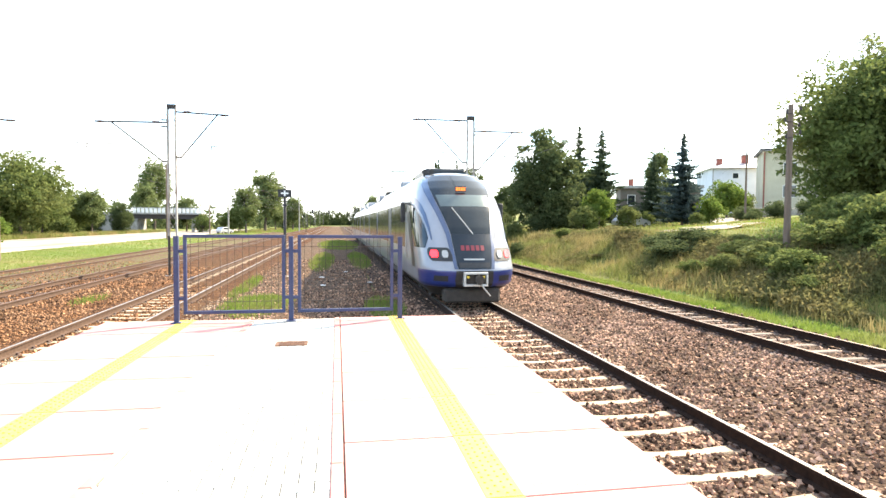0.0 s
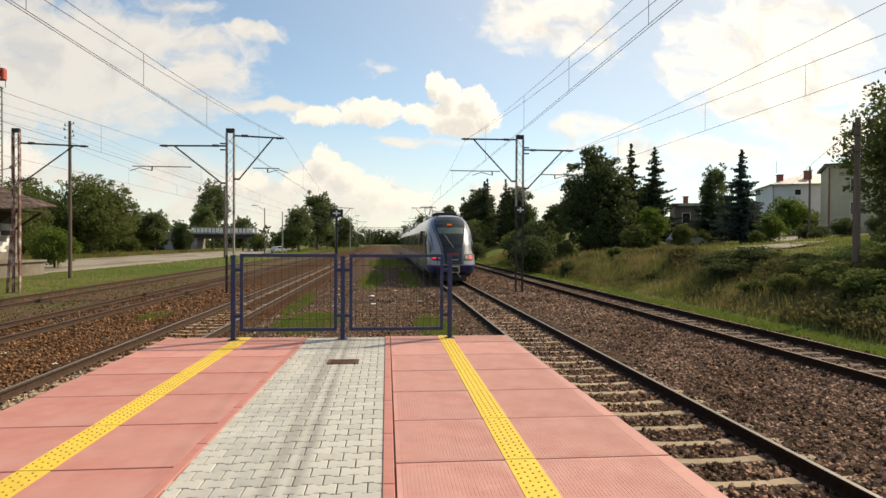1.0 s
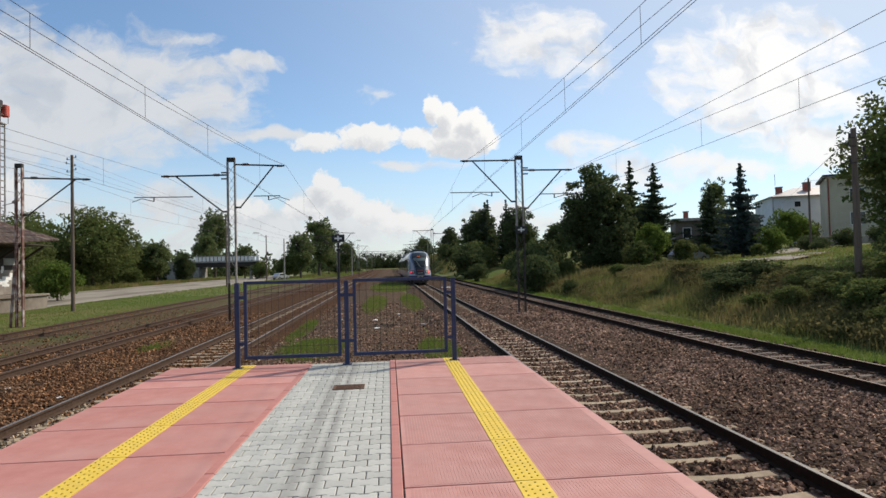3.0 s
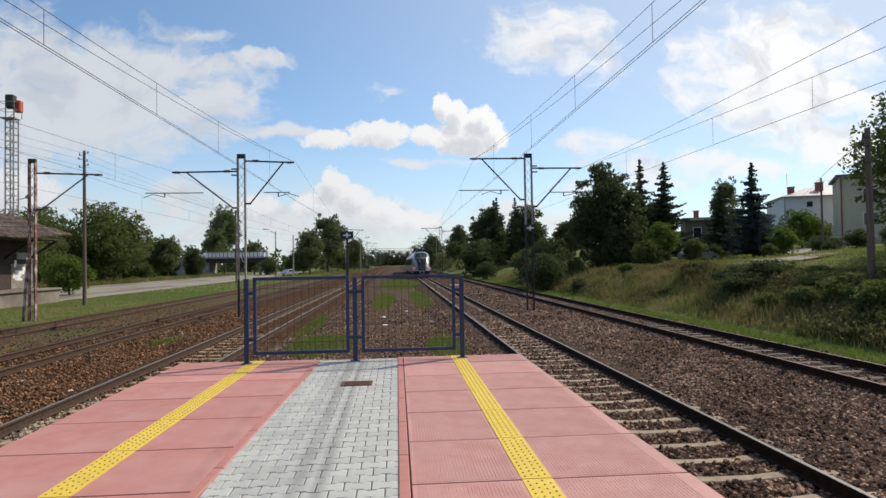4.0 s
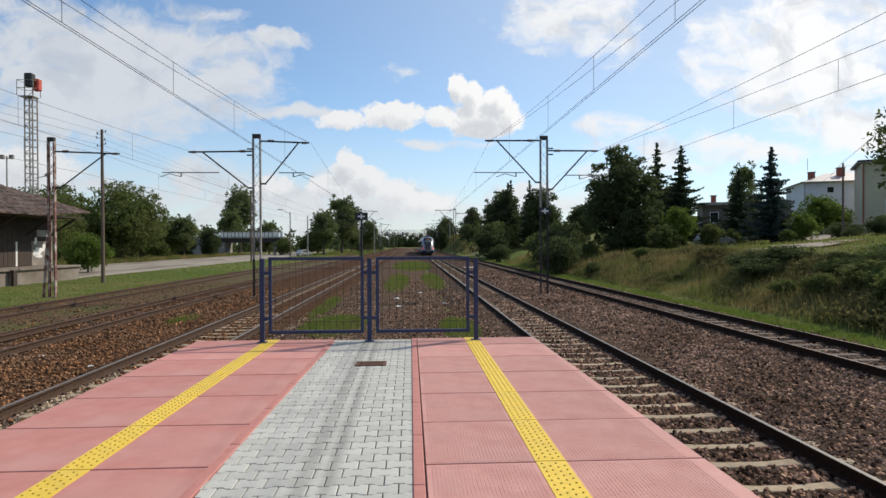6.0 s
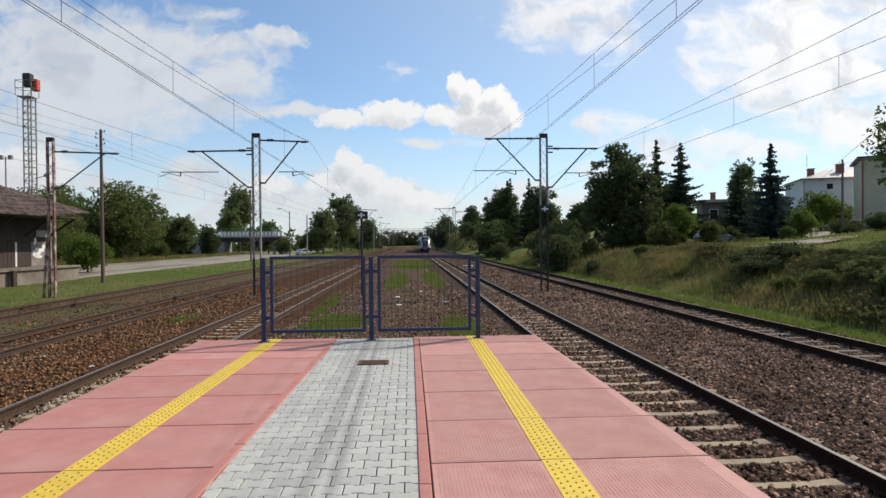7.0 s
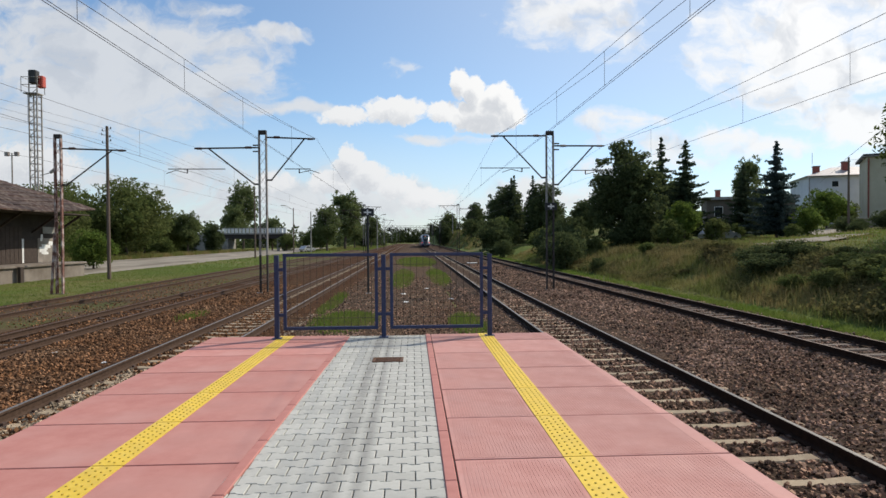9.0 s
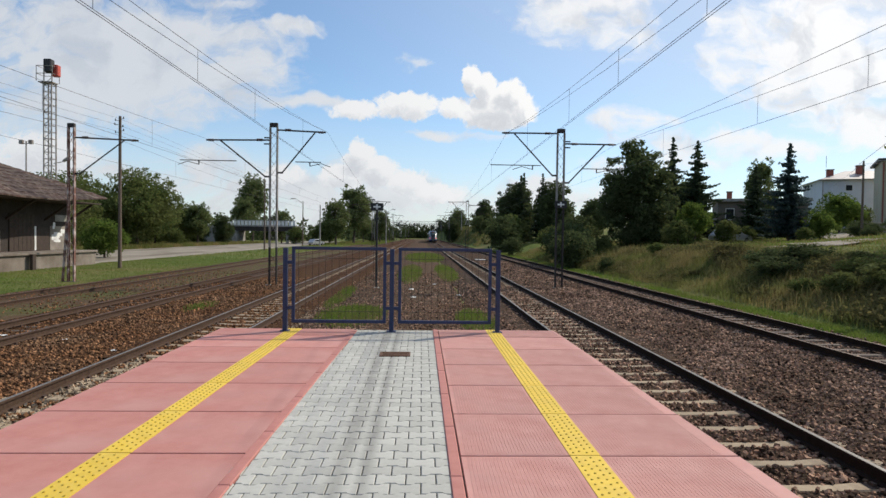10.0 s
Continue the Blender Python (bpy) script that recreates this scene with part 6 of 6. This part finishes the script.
gantries()

# ---- the train ----
M["train_white"] = material("train_white_paint", (0.215, 0.227, 0.252), (0.265, 0.277, 0.302), 1.5, 0.30, 0.03, 30, coat=0.5, stain=(0.34, 0.35, 0.37), stain_scale=0.8, stain_amount=0.4)
M["train_blue"] = material("train_blue_paint", (0.010, 0.023, 0.120), (0.014, 0.031, 0.16), 1.5, 0.3, 0.03, 30, coat=0.5)
M["train_sky"] = material("train_light_blue_paint", (0.036, 0.058, 0.112), (0.050, 0.075, 0.138), 1.5, 0.3, 0.03, 30, coat=0.5)
M["train_glass"] = material("train_tinted_glass", (0.008, 0.013, 0.016), (0.014, 0.021, 0.025), 2, 0.08, 0.0, spec=0.3)
M["train_panel"] = material("train_dark_panel", (0.012, 0.019, 0.026), (0.020, 0.028, 0.036), 2, 0.3, 0.0, spec=0.25)
# olive reflection of the greenery put into the side glass colour
M["train_side"] = material("train_tinted_side_glass", (0.035, 0.034, 0.026), (0.055, 0.052, 0.040), 1, 0.12, 0.0, spec=0.35)
M["under"] = material("sooty_underframe", (0.022, 0.018, 0.015), (0.045, 0.037, 0.03), 6, 0.85, 0.3, 30)
M["silver_part"] = material("silver_coupler_paint", (0.42, 0.42, 0.41), (0.52, 0.52, 0.50), 8, 0.4, 0.1, 40, metal=0.5)
M["tail_red"] = glow("tail_lamp", (1.0, 0.02, 0.03), 1.5)
M["lens"] = material("clear_headlamp_lens", (0.30, 0.30, 0.28), (0.40, 0.40, 0.38), 20, 0.15, 0.0)
M["blind"] = material("teal_blind", (0.060, 0.085, 0.085), (0.085, 0.115, 0.112), 2, 0.15, 0.0)
M["led"] = glow("orange_display", (1.0, 0.17, 0.03), 0.6)
M["mark_red"] = material("red_lettering", (0.17, 0.016, 0.022), (0.22, 0.022, 0.03), 8, 0.5, 0.0)

# height above the rail, half width, nose position, corner depth
NOSE = np.array([(0.22, 0.95, 0.45, 1.2), (0.45, 1.20, 0.02, 1.3), (0.62, 1.36, -0.34, 1.4), (1.00, 1.41, -0.46, 1.5), (1.12, 1.41, -0.40, 1.5), (1.35, 1.41, -0.28, 1.55), (1.70, 1.41, -0.06, 1.65),
                 (2.20, 1.41, 0.30, 1.8), (2.70, 1.40, 0.76, 1.9), (3.10, 1.36, 1.20, 1.95), (3.40, 1.29, 1.58, 2.0), (3.65, 1.18, 1.98, 2.0), (3.85, 1.02, 2.4, 1.9), (3.97, 0.80, 2.9, 1.6), (4.02, 0.50, 3.5, 1.0)])


def nose_at(z):
    return [float(np.interp(z, NOSE[:, 0], NOSE[:, k])) for k in (1, 2, 3)]


def hull(s, z, side=1, off=0.0):
    """A point of the cab's skin: s 0 at the nose's middle, 1 where the flank begins, past that metres along the flank."""
    def raw(s, z):
        w, yf, dep = nose_at(z)
        if s <= 1:
            a = s * math.pi / 2
            k = 2 / 2.35
            return Vector((w * math.sin(a) ** k, yf + dep * (1 - max(math.cos(a), 0) ** k), z))
        return Vector((w, yf + dep + (s - 1), z))
    p = raw(s, z)
    if off:
        d = 0.01
        a = raw(s + d, z) - raw(max(s - d, 0), z)
        b = raw(s, min(z + d, 4.02)) - raw(s, max(z - d, 0.22))
        n = a.cross(b)
        n.normalize()
        p = p + n * off
    return Vector((p.x * side, p.y, p.z))


def s_of(x, z):
    w = nose_at(z)[0]
    return math.asin(min(1.0, (abs(x) / w)) ** 1.175) * 2 / math.pi


def finer(rows):
    """The same rows with more between them."""
    a = np.array(rows, float)
    t = np.linspace(0, len(a) - 1, (len(a) - 1) * 6 + 1)
    return [tuple(float(np.interp(q, np.arange(len(a)), a[:, k])) for k in range(3)) for q in t]


def skin_patch(name, mat, parent, rows, off, label="", cols=8):
    """A panel on the nose: rows of (height, x from, x to), following the skin."""
    rows = finer(rows)
    verts, faces = [], []
    for k, (z, xa, xb) in enumerate(rows):
        for j in range(cols + 1):
            x = xa + (xb - xa) * j / cols
            verts.append(hull(s_of(x, z), z, 1 if x >= 0 else -1, off))
        if k:
            for j in range(cols):
                o = (k - 1) * (cols + 1) + j
                faces.append((o, o + 1, o + cols + 2, o + cols + 1))
    ob = obj(name, verts, faces, mat, parent, label, smooth=True)
    return ob


def flank_patch(name, mat, parent, side, rows, off, label="", cols=8):
    """A panel that wraps from the nose's corner on to the flank: rows of (height, s from, s to)."""
    rows = finer(rows)
    verts, faces = [], []
    for k, (z, sa, sb) in enumerate(rows):
        for j in range(cols + 1):
            verts.append(hull(sa + (sb - sa) * j / cols, z, side, off))
        if k:
            for j in range(cols):
                o = (k - 1) * (cols + 1) + j
                faces.append((o, o + 1, o + cols + 2, o + cols + 1))
    return obj(name, verts, faces, mat, parent, label, smooth=True)


def train():
    e = tagged(empty("passenger_train", 4.5, 16.6, RAIL), "white and blue electric passenger train with red tail lights", "train")
    L1 = 18.4
    zs = list(np.linspace(0.22, 1.1, 12)) + list(np.linspace(1.12, 3.0, 36)) + list(np.linspace(3.05, 4.02, 30))
    ss = list(np.linspace(0, 1, 25))
    verts, faces, idx = [], [], []
    cols = 2 * len(ss) + 2
    for z in zs:
        w, yf, dep = nose_at(z)
        row = [Vector((-w, L1, z))] + [hull(s, z, -1) for s in ss[::-1]] + [hull(s, z, 1) for s in ss] + [Vector((w, L1, z))]
        verts += row
    for k in range(len(zs) - 1):
        for j in range(cols - 1):
            o = k * cols + j
            faces.append((o, o + 1, o + cols + 1, o + cols))
            idx.append(2 if zs[k] < 0.5 else 1 if zs[k] < 1.02 and verts[o].y < 2.2 else 0)
    top = (len(zs) - 1) * cols
    for j in range(cols // 2 - 1):
        faces.append((top + j, top + j + 1, top + cols - 2 - j, top + cols - 1 - j))
        idx.append(0)
    cab = obj("cab_car_body", verts, faces, [M["train_white"], M["train_blue"], M["under"]], e, "white car body with a blue lower nose", smooth=True, index=idx)
    # windscreen, dark apron below it, pillars in two blues
    skin_patch("windscreen", M["train_glass"], cab, [(z, -hw, hw) for z, hw in ((2.02, 0.57), (2.2, 0.61), (2.5, 0.69), (2.8, 0.78), (3.1, 0.86), (3.4, 0.91), (3.6, 0.90), (3.75, 0.84), (3.88, 0.70))], 0.016, "dark windscreen", 12)
    skin_patch("front_panel", M["train_panel"], cab, [(z, -hw, hw) for z, hw in ((1.06, 0.46), (1.2, 0.49), (1.5, 0.52), (1.8, 0.55), (2.02, 0.565))], 0.014, "dark panel under the windscreen", 12)
    for s in (-1, 1):
        skin_patch("pillar_stripe", M["train_sky"], cab, [(z, s * a, s * b) for z, a, b in ((1.06, 0.475, 0.56), (1.5, 0.535, 0.64), (2.0, 0.58, 0.70), (2.5, 0.70, 0.84), (3.0, 0.845, 1.0), (3.3, 0.905, 1.07), (3.55, 0.92, 1.07), (3.75, 0.86, 0.98))], 0.012, "light blue pillar")
        skin_patch("pillar_edge", M["train_white"], cab, [(z, s * a, s * (a + 0.045)) for z, a in ((1.9, 0.71), (2.5, 0.855), (3.0, 1.01), (3.3, 1.08), (3.55, 1.08))], 0.018, "white pillar edge", 2)
        flank_patch("side_stripe", M["train_sky"], cab, s, [(1.85, 0.50, 0.53), (2.2, 0.52, 0.57), (2.6, 0.56, 0.65), (2.9, 0.64, 0.80), (3.1, 0.76, 1.0), (3.2, 0.92, 1.4), (3.26, 1.2, 2.0)], 0.010, "blue sweep over the cab window")
        flank_patch("cab_window", M["train_glass"], cab, s, [(1.62, 0.66, 1.35), (1.9, 0.58, 1.35), (2.2, 0.61, 1.35), (2.5, 0.68, 1.35), (2.75, 0.78, 1.35), (2.92, 0.95, 1.30)], 0.010, "dark cab side window")
        flank_patch("cab_door", M["train_panel"], cab, s, [(1.0, 1.5, 2.2), (1.8, 1.5, 2.2), (2.6, 1.5, 2.2), (2.95, 1.5, 2.2)], 0.010, "dark cab door")
        # lamps in a dark cluster
        cl = skin_patch("lamp_cluster", M["black"], cab, [(z, s * a, s * b) for z, a, b in ((1.27, 0.60, 1.10), (1.34, 0.585, 1.17), (1.46, 0.60, 1.20), (1.58, 0.64, 1.20), (1.64, 0.70, 1.15))], 0.014, "dark lamp cluster")
        skin_patch("tail_lamp", M["tail_red"], cl, [(1.36, s * 0.97, s * 1.10), (1.42, s * 0.94, s * 1.13), (1.50, s * 0.94, s * 1.13), (1.56, s * 0.97, s * 1.10)], 0.03, "glowing red tail lamp", 5)
        skin_patch("headlamp", M["lens"], cl, [(1.36, s * 0.72, s * 0.82), (1.42, s * 0.69, s * 0.85), (1.50, s * 0.69, s * 0.85), (1.56, s * 0.72, s * 0.82)], 0.028, "clear unlit headlamp", 5)
        bm = bmesh.new()
        bar(bm, (s * 1.36, 3.1, 2.95), (s * 1.66, 2.95, 2.98), 0.03)
        box(bm, s * 1.64 - 0.07, s * 1.64 + 0.07, 2.88, 3.02, 2.35, 3.0, 0.03)
        part("mirror", bm, M["black"], cab)
        part("grab_rail", bar(bmesh.new(), (s * 1.46, 3.6, 1.2), (s * 1.46, 3.6, 2.7), 0.022), M["lens"], cab)
        skin_patch("vent", M["black"], cab, [(0.72, s * 0.72, s * 1.08), (0.88, s * 0.72, s * 1.08)], 0.012, "black vent", 5)
    skin_patch("sun_blind", M["blind"], cab, [(z, -hw, hw) for z, hw in ((2.82, 0.72), (3.0, 0.76), (3.18, 0.80))], 0.019, "pale teal band across the windscreen", 12)
    # destination display, emblem bars, wiper
    d = part("display", box(bmesh.new(), -0.30, 0.02, 1.50, 1.52, 3.24, 3.40), M["black"], cab)
    d.matrix_basis = pose(0.08, -0.135, 0.05)
    for k in range(4):
        p = part("display_bar", box(bmesh.new(), -0.28 + 0.075 * k, -0.225 + 0.075 * k, 1.488, 1.498, 3.27, 3.37), M["led"], d, "orange lit characters as bars")
    for k in range(5):
        skin_patch("marking_bar", M["mark_red"], cab, [(1.56, -0.34 + 0.14 * k, -0.24 + 0.14 * k), (1.70, -0.34 + 0.14 * k, -0.24 + 0.14 * k)], 0.022, "", 2)
    skin_patch("badge", M["lens"], cab, [(1.30, -0.28, 0.28), (1.345, -0.30, 0.30)], 0.022, "pale badge strip", 6)
    skin_patch("grille", M["black"], cab, [(1.10, -0.42, 0.42), (1.24, -0.44, 0.44)], 0.02, "black grille", 6)
    w0, w1 = hull(s_of(-0.42, 2.75), 2.75, -1, 0.05), hull(s_of(0.05, 2.0), 2.0, 1, 0.05)
    part("wiper", bar(bmesh.new(), w0, w1, 0.016), M["lens"], cab)
    skin_patch("coupler_recess", M["black"], cab, [(0.52, -0.5, 0.5), (0.75, -0.54, 0.54), (1.02, -0.52, 0.52)], 0.012, "dark recess round the coupler", 8)
    # coupler in its frame, snow plough
    bm = bmesh.new()
    y = -0.52
    for a, b, c, f in ((-0.34, 0.34, 0.93, 0.99), (-0.34, 0.34, 0.60, 0.66), (-0.34, -0.28, 0.66, 0.93), (0.28, 0.34, 0.66, 0.93)):
        box(bm, a, b, y - 0.04, 0.1, c, f, 0.01)
    cp = part("coupler_frame", bm, M["silver_part"], e, "silver coupler frame")
    bm = bmesh.new()
    box(bm, -0.27, 0.27, y + 0.05, 0.1, 0.67, 0.92)
    bar(bm, (0.08, y - 0.16, 0.79), (0.08, y + 0.06, 0.79), 0.13, 0.11, 14)
    part("coupler", bm, M["under"], cp)
    for s in (-1, 1):
        part("socket", bar(bmesh.new(), (s * 0.22, y - 0.02, 0.86), (s * 0.22, y + 0.06, 0.86), 0.035), M["yellow"], cp)
    part("brake_hose", bar(bmesh.new(), (0.12, y - 0.10, 0.66), (0.40, y - 0.02, 0.34), 0.022), M["lens"], cp)
    bm = bmesh.new()
    box(bm, -0.8, 0.8, -0.16, 0.4, 0.10, 0.5, 0.06)
    part("snow_plough", bm, M["under"], e)
    # further cars: plain shells with rounded roofs
    prof = [(-1.25, 0.35), (-1.41, 0.75), (-1.41, 2.6), (-1.35, 3.05), (-1.2, 3.42), (-0.95, 3.72), (-0.6, 3.93), (0, 4.02), (0.6, 3.93), (0.95, 3.72), (1.2, 3.42), (1.35, 3.05), (1.41, 2.6), (1.41, 0.75), (1.25, 0.35)]
    n = len(prof)
    starts = [(18.9, 17.0), (36.4, 17.0), (53.9, 17.0)]
    verts = [(x, 0, z) for x, z in prof] + [(x, 17.0, z) for x, z in prof]
    faces = [(j, j + 1, j + 1 + n, j + n) for j in range(n - 1)] + [tuple(range(n))[::-1], tuple(range(n, 2 * n))]
    car = obj("car_body", verts, faces, M["train_white"], e, "white car body", smooth=False)
    car.location = (0, starts[0][0], 0)
    cars = [cab, car] + [again(car, e, pose(0, y0, 0)) for y0, _ in starts[1:]]
    bell = part("gangway", box(bmesh.new(), -1.2, 1.2, -0.02, 0.54, 0.9, 3.6, 0.05), M["black"], e)
    bell.location = (0, 18.38, 0)
    for y0, ln in starts[:-1]:
        again(bell, e, pose(0, y0 + ln - 0.02, 0))
    win = part("side_window", box(bmesh.new(), -0.012, 0.012, 0, 1.72, 1.72, 2.86, 0.006), M["train_side"], cab)
    win.location = (-1.412, 4.1, 0)
    door = part("door", box(bmesh.new(), -0.014, 0.014, 0, 1.3, 0.75, 2.95, 0.006), M["train_sky"], cab)
    door.location = (-1.412, 9.6, 0)
    band = part("window_band", box(bmesh.new(), -0.006, 0.006, 0.3, 16.7, 1.50, 2.98), M["train_side"], cars[1], "dark glazed band")
    band.location.x = -1.411
    cab_band = part("window_band", box(bmesh.new(), -0.006, 0.006, 4.0, 18.3, 1.50, 2.98), M["train_side"], cab, "dark glazed band")
    cab_band.location.x = -1.411
    for ci, c in enumerate(cars):
        for s in (-1, 1):
            if s > 0 or ci > 1:
                again(band if ci else cab_band, c, pose(s * 1.411, 0, 0))
            for k, y in enumerate([4.1, 5.95, 7.8, 9.6, 11.0, 12.85, 14.7, 16.5] if ci == 0 else [0.5, 2.35, 4.2, 6.05, 7.9, 9.3, 11.15, 13.0, 14.85]):
                if (ci == 0 and k == 3) or (ci and k == 4):
                    if not (ci == 0 and s < 0):
                        again(door, c, pose(s * 1.412, y, 0))
                elif not (ci == 0 and s < 0 and k == 0):
                    again(win, c, pose(s * 1.412, y, 0))
    # running gear and skirts
    bog = part("bogie_frame", box(bmesh.new(), -1.1, 1.1, -1.7, 1.7, 0.38, 0.7, 0.06), M["under"], e)
    bog.location = (0, 3.6, 0)
    wheel = None
    for k, y in enumerate((3.6, 18.6, 36.1, 53.6, 69.0)):
        b = bog if k == 0 else again(bog, e, pose(0, y, 0))
        for wy in (-1.2, 1.2):
            for s in (-0.75, 0.75):
                if wheel is None:
                    wheel = part("wheel", bar(bmesh.new(), (-0.065, 0, 0.42), (0.065, 0, 0.42), 0.42, sides=20), M["under"], b)
                    wheel.location = (s, wy, 0)
                else:
                    again(wheel, b, pose(s, wy, 0))
    sk = part("equipment_box", box(bmesh.new(), -1.3, 1.3, 6.2, 15.8, 0.30, 0.75, 0.05), M["under"], e)
    for y0, _ in starts:
        again(sk, e, pose(0, y0 - 1.5, 0))
    # roof gear
    bm = bmesh.new()
    box(bm, -0.72, 0.72, 4.2, 7.2, 3.95, 4.24, 0.06)
    part("roof_unit", bm, M["train_panel"], e)
    bm = bmesh.new()
    for x in (-0.86, -0.66):
        bar(bm, (x, 3.3, 4.02), (x, 3.75, 4.06), 0.10, 0.05, 10)
        bar(bm, (x, 3.5, 3.7), (x, 3.5, 4.02), 0.03)
    part("horn", bm, M["black"], e)
    for y in (11, 25, 40, 46, 58):
        part("roof_unit", box(bmesh.new(), -0.85, 0.85, y, y + 3.2, 3.8, 4.26, 0.08), M["train_white"], e)
    bm = bmesh.new()
    box(bm, -0.7, 0.7, 20.4, 22.0, 4.02, 4.22)
    bar(bm, (0, 20.6, 4.25), (0, 22.0, 4.85), 0.045)
    for s in (-0.32, 0.32):
        bar(bm, (s * 0.4, 22.0, 4.85), (s, 20.8, 5.53), 0.025)
    part("pantograph", bm, M["under"], e)
    bm = bmesh.new()
    bar(bm, (-0.62, 20.8, 5.55), (0.62, 20.8, 5.55), 0.035)
    for s in (-1, 1):
        bar(bm, (s * 0.62, 20.8, 5.55), (s * 0.76, 20.8, 5.42), 0.025)
    part("collector_bar", bm, M["under"], e)
    return e


TRAIN = train()


# ---- scraps along the line ----


def scrap(x, y, z, s, label, mat):
    bm = bmesh.new()
    bmesh.ops.create_grid(bm, x_segments=5, y_segments=4, size=s)
    for v in bm.verts:
        v.co.z += random.uniform(0, 0.5) * s
        v.co.x *= random.uniform(0.8, 1.2)
    r = bmesh.ops.extrude_face_region(bm, geom=list(bm.faces))
    for q in r["geom"]:
        if isinstance(q, bmesh.types.BMVert):
            q.co.z += 0.004
    o = part("litter", bm, mat, None)
    o.matrix_basis = pose(x, y, z, 0, 0, random.uniform(0, 180))
    tagged(o, label, "litter", "scraps between the tracks")


for x, y, s in ((0.05, 27.0, 0.10), (0.2, 23.5, 0.09), (2.1, 24.5, 0.08), (1.2, 30, 0.08), (-5.9, 12.3, 0.05), (-9.3, 14.0, 0.06), (-7.6, 13.5, 0.05)):
    scrap(x, y, BED + 0.02, s, "crumpled white paper scrap on the ballast", M["white"])
tagged(part("marker_slab", box(bmesh.new(), 6.3, 7.4, 62.6, 63.4, BED - 0.02, BED + 0.06, 0.02), M["white"], None), "white painted concrete slab beside the main line", "marker")

# ---- paving stones ----


def paving():
    w, N = 1.355 / 7, 9
    X0 = 0.715 - N * w
    full = paver_bm()
    me_full = part("paver", full, M["paver"], PLATFORM)
    bm = paver_bm()
    bmesh.ops.bisect_plane(bm, geom=list(bm.verts) + list(bm.edges) + list(bm.faces), plane_co=(-0.002, 0, 0), plane_no=(1, 0, 0), clear_outer=True)
    me_half = part("paver_half", bm, M["paver"], PLATFORM)
    rest_v, rest_f = [], []
    base = {k: (np.array([v.co[:] for v in o.data.vertices]), [list(p.vertices) for p in o.data.polygons]) for k, o in (("f", me_full), ("h", me_half))}
    used = {"f": False, "h": False}

    def lay(kind, x, y, turn, near):
        edge = x - kerb_line(y)
        if edge < 0.055:
            if edge < -0.05 or turn:
                return
            kind, turn = "h", 180
        z = random.uniform(-0.0025, 0.0015)
        m = pose(x, y, z, random.uniform(-0.3, 0.3), random.uniform(-0.3, 0.3), turn + random.uniform(-0.3, 0.3)) @ Matrix.Diagonal((w / 0.2, 1, 1, 1))
        if near:
            o = me_full if kind == "f" else me_half
            if used[kind]:
                again(o, PLATFORM, m)
            else:
                o.matrix_basis = m
                used[kind] = True
        else:
            b = len(rest_v)
            v, f = base[kind]
            c = -1 if turn else 1
            rest_v.extend([(x + c * a * w / 0.2, y + c * q, z + t) for a, q, t in v])
            rest_f.extend([tuple(i + b for i in p) for p in f])

    k = 0
    y = PY0 + 0.1
    while y < PY1 - 0.1:
        near = 3.0 < y < 8.3
        if k % 2 == 0:
            for i in range(N):
                lay("f", X0 + w * (i + 0.5), y, 0, near)
        else:
            for i in range(N - 1):
                lay("f", X0 + w * (i + 1), y, 0, near)
            lay("h", 0.715, y, 0, near)
            lay("h", X0, y, 180, near)
        y += 0.14
        k += 1
    tagged(obj("pavers_beyond", rest_v, rest_f, M["paver"], PLATFORM), kind="stuff")


paving()


# ---- what moves ----


def motions():
    """The train draws away along the main line."""
    rows = [(0.0, 16.0), (0.5, 24.5), (1.0, 33.4), (1.5, 42.7), (2.0, 52.2), (2.5, 61.8), (3.0, 71.4), (4.0, 91.0), (5.0, 110.2), (6.0, 129.2), (7.0, 148.0), (8.0, 166.8), (9.0, 185.5), (10.0, 204.0)]
    walk(TRAIN, [(t, pose(4.5, y, RAIL)) for t, y in rows])


motions()
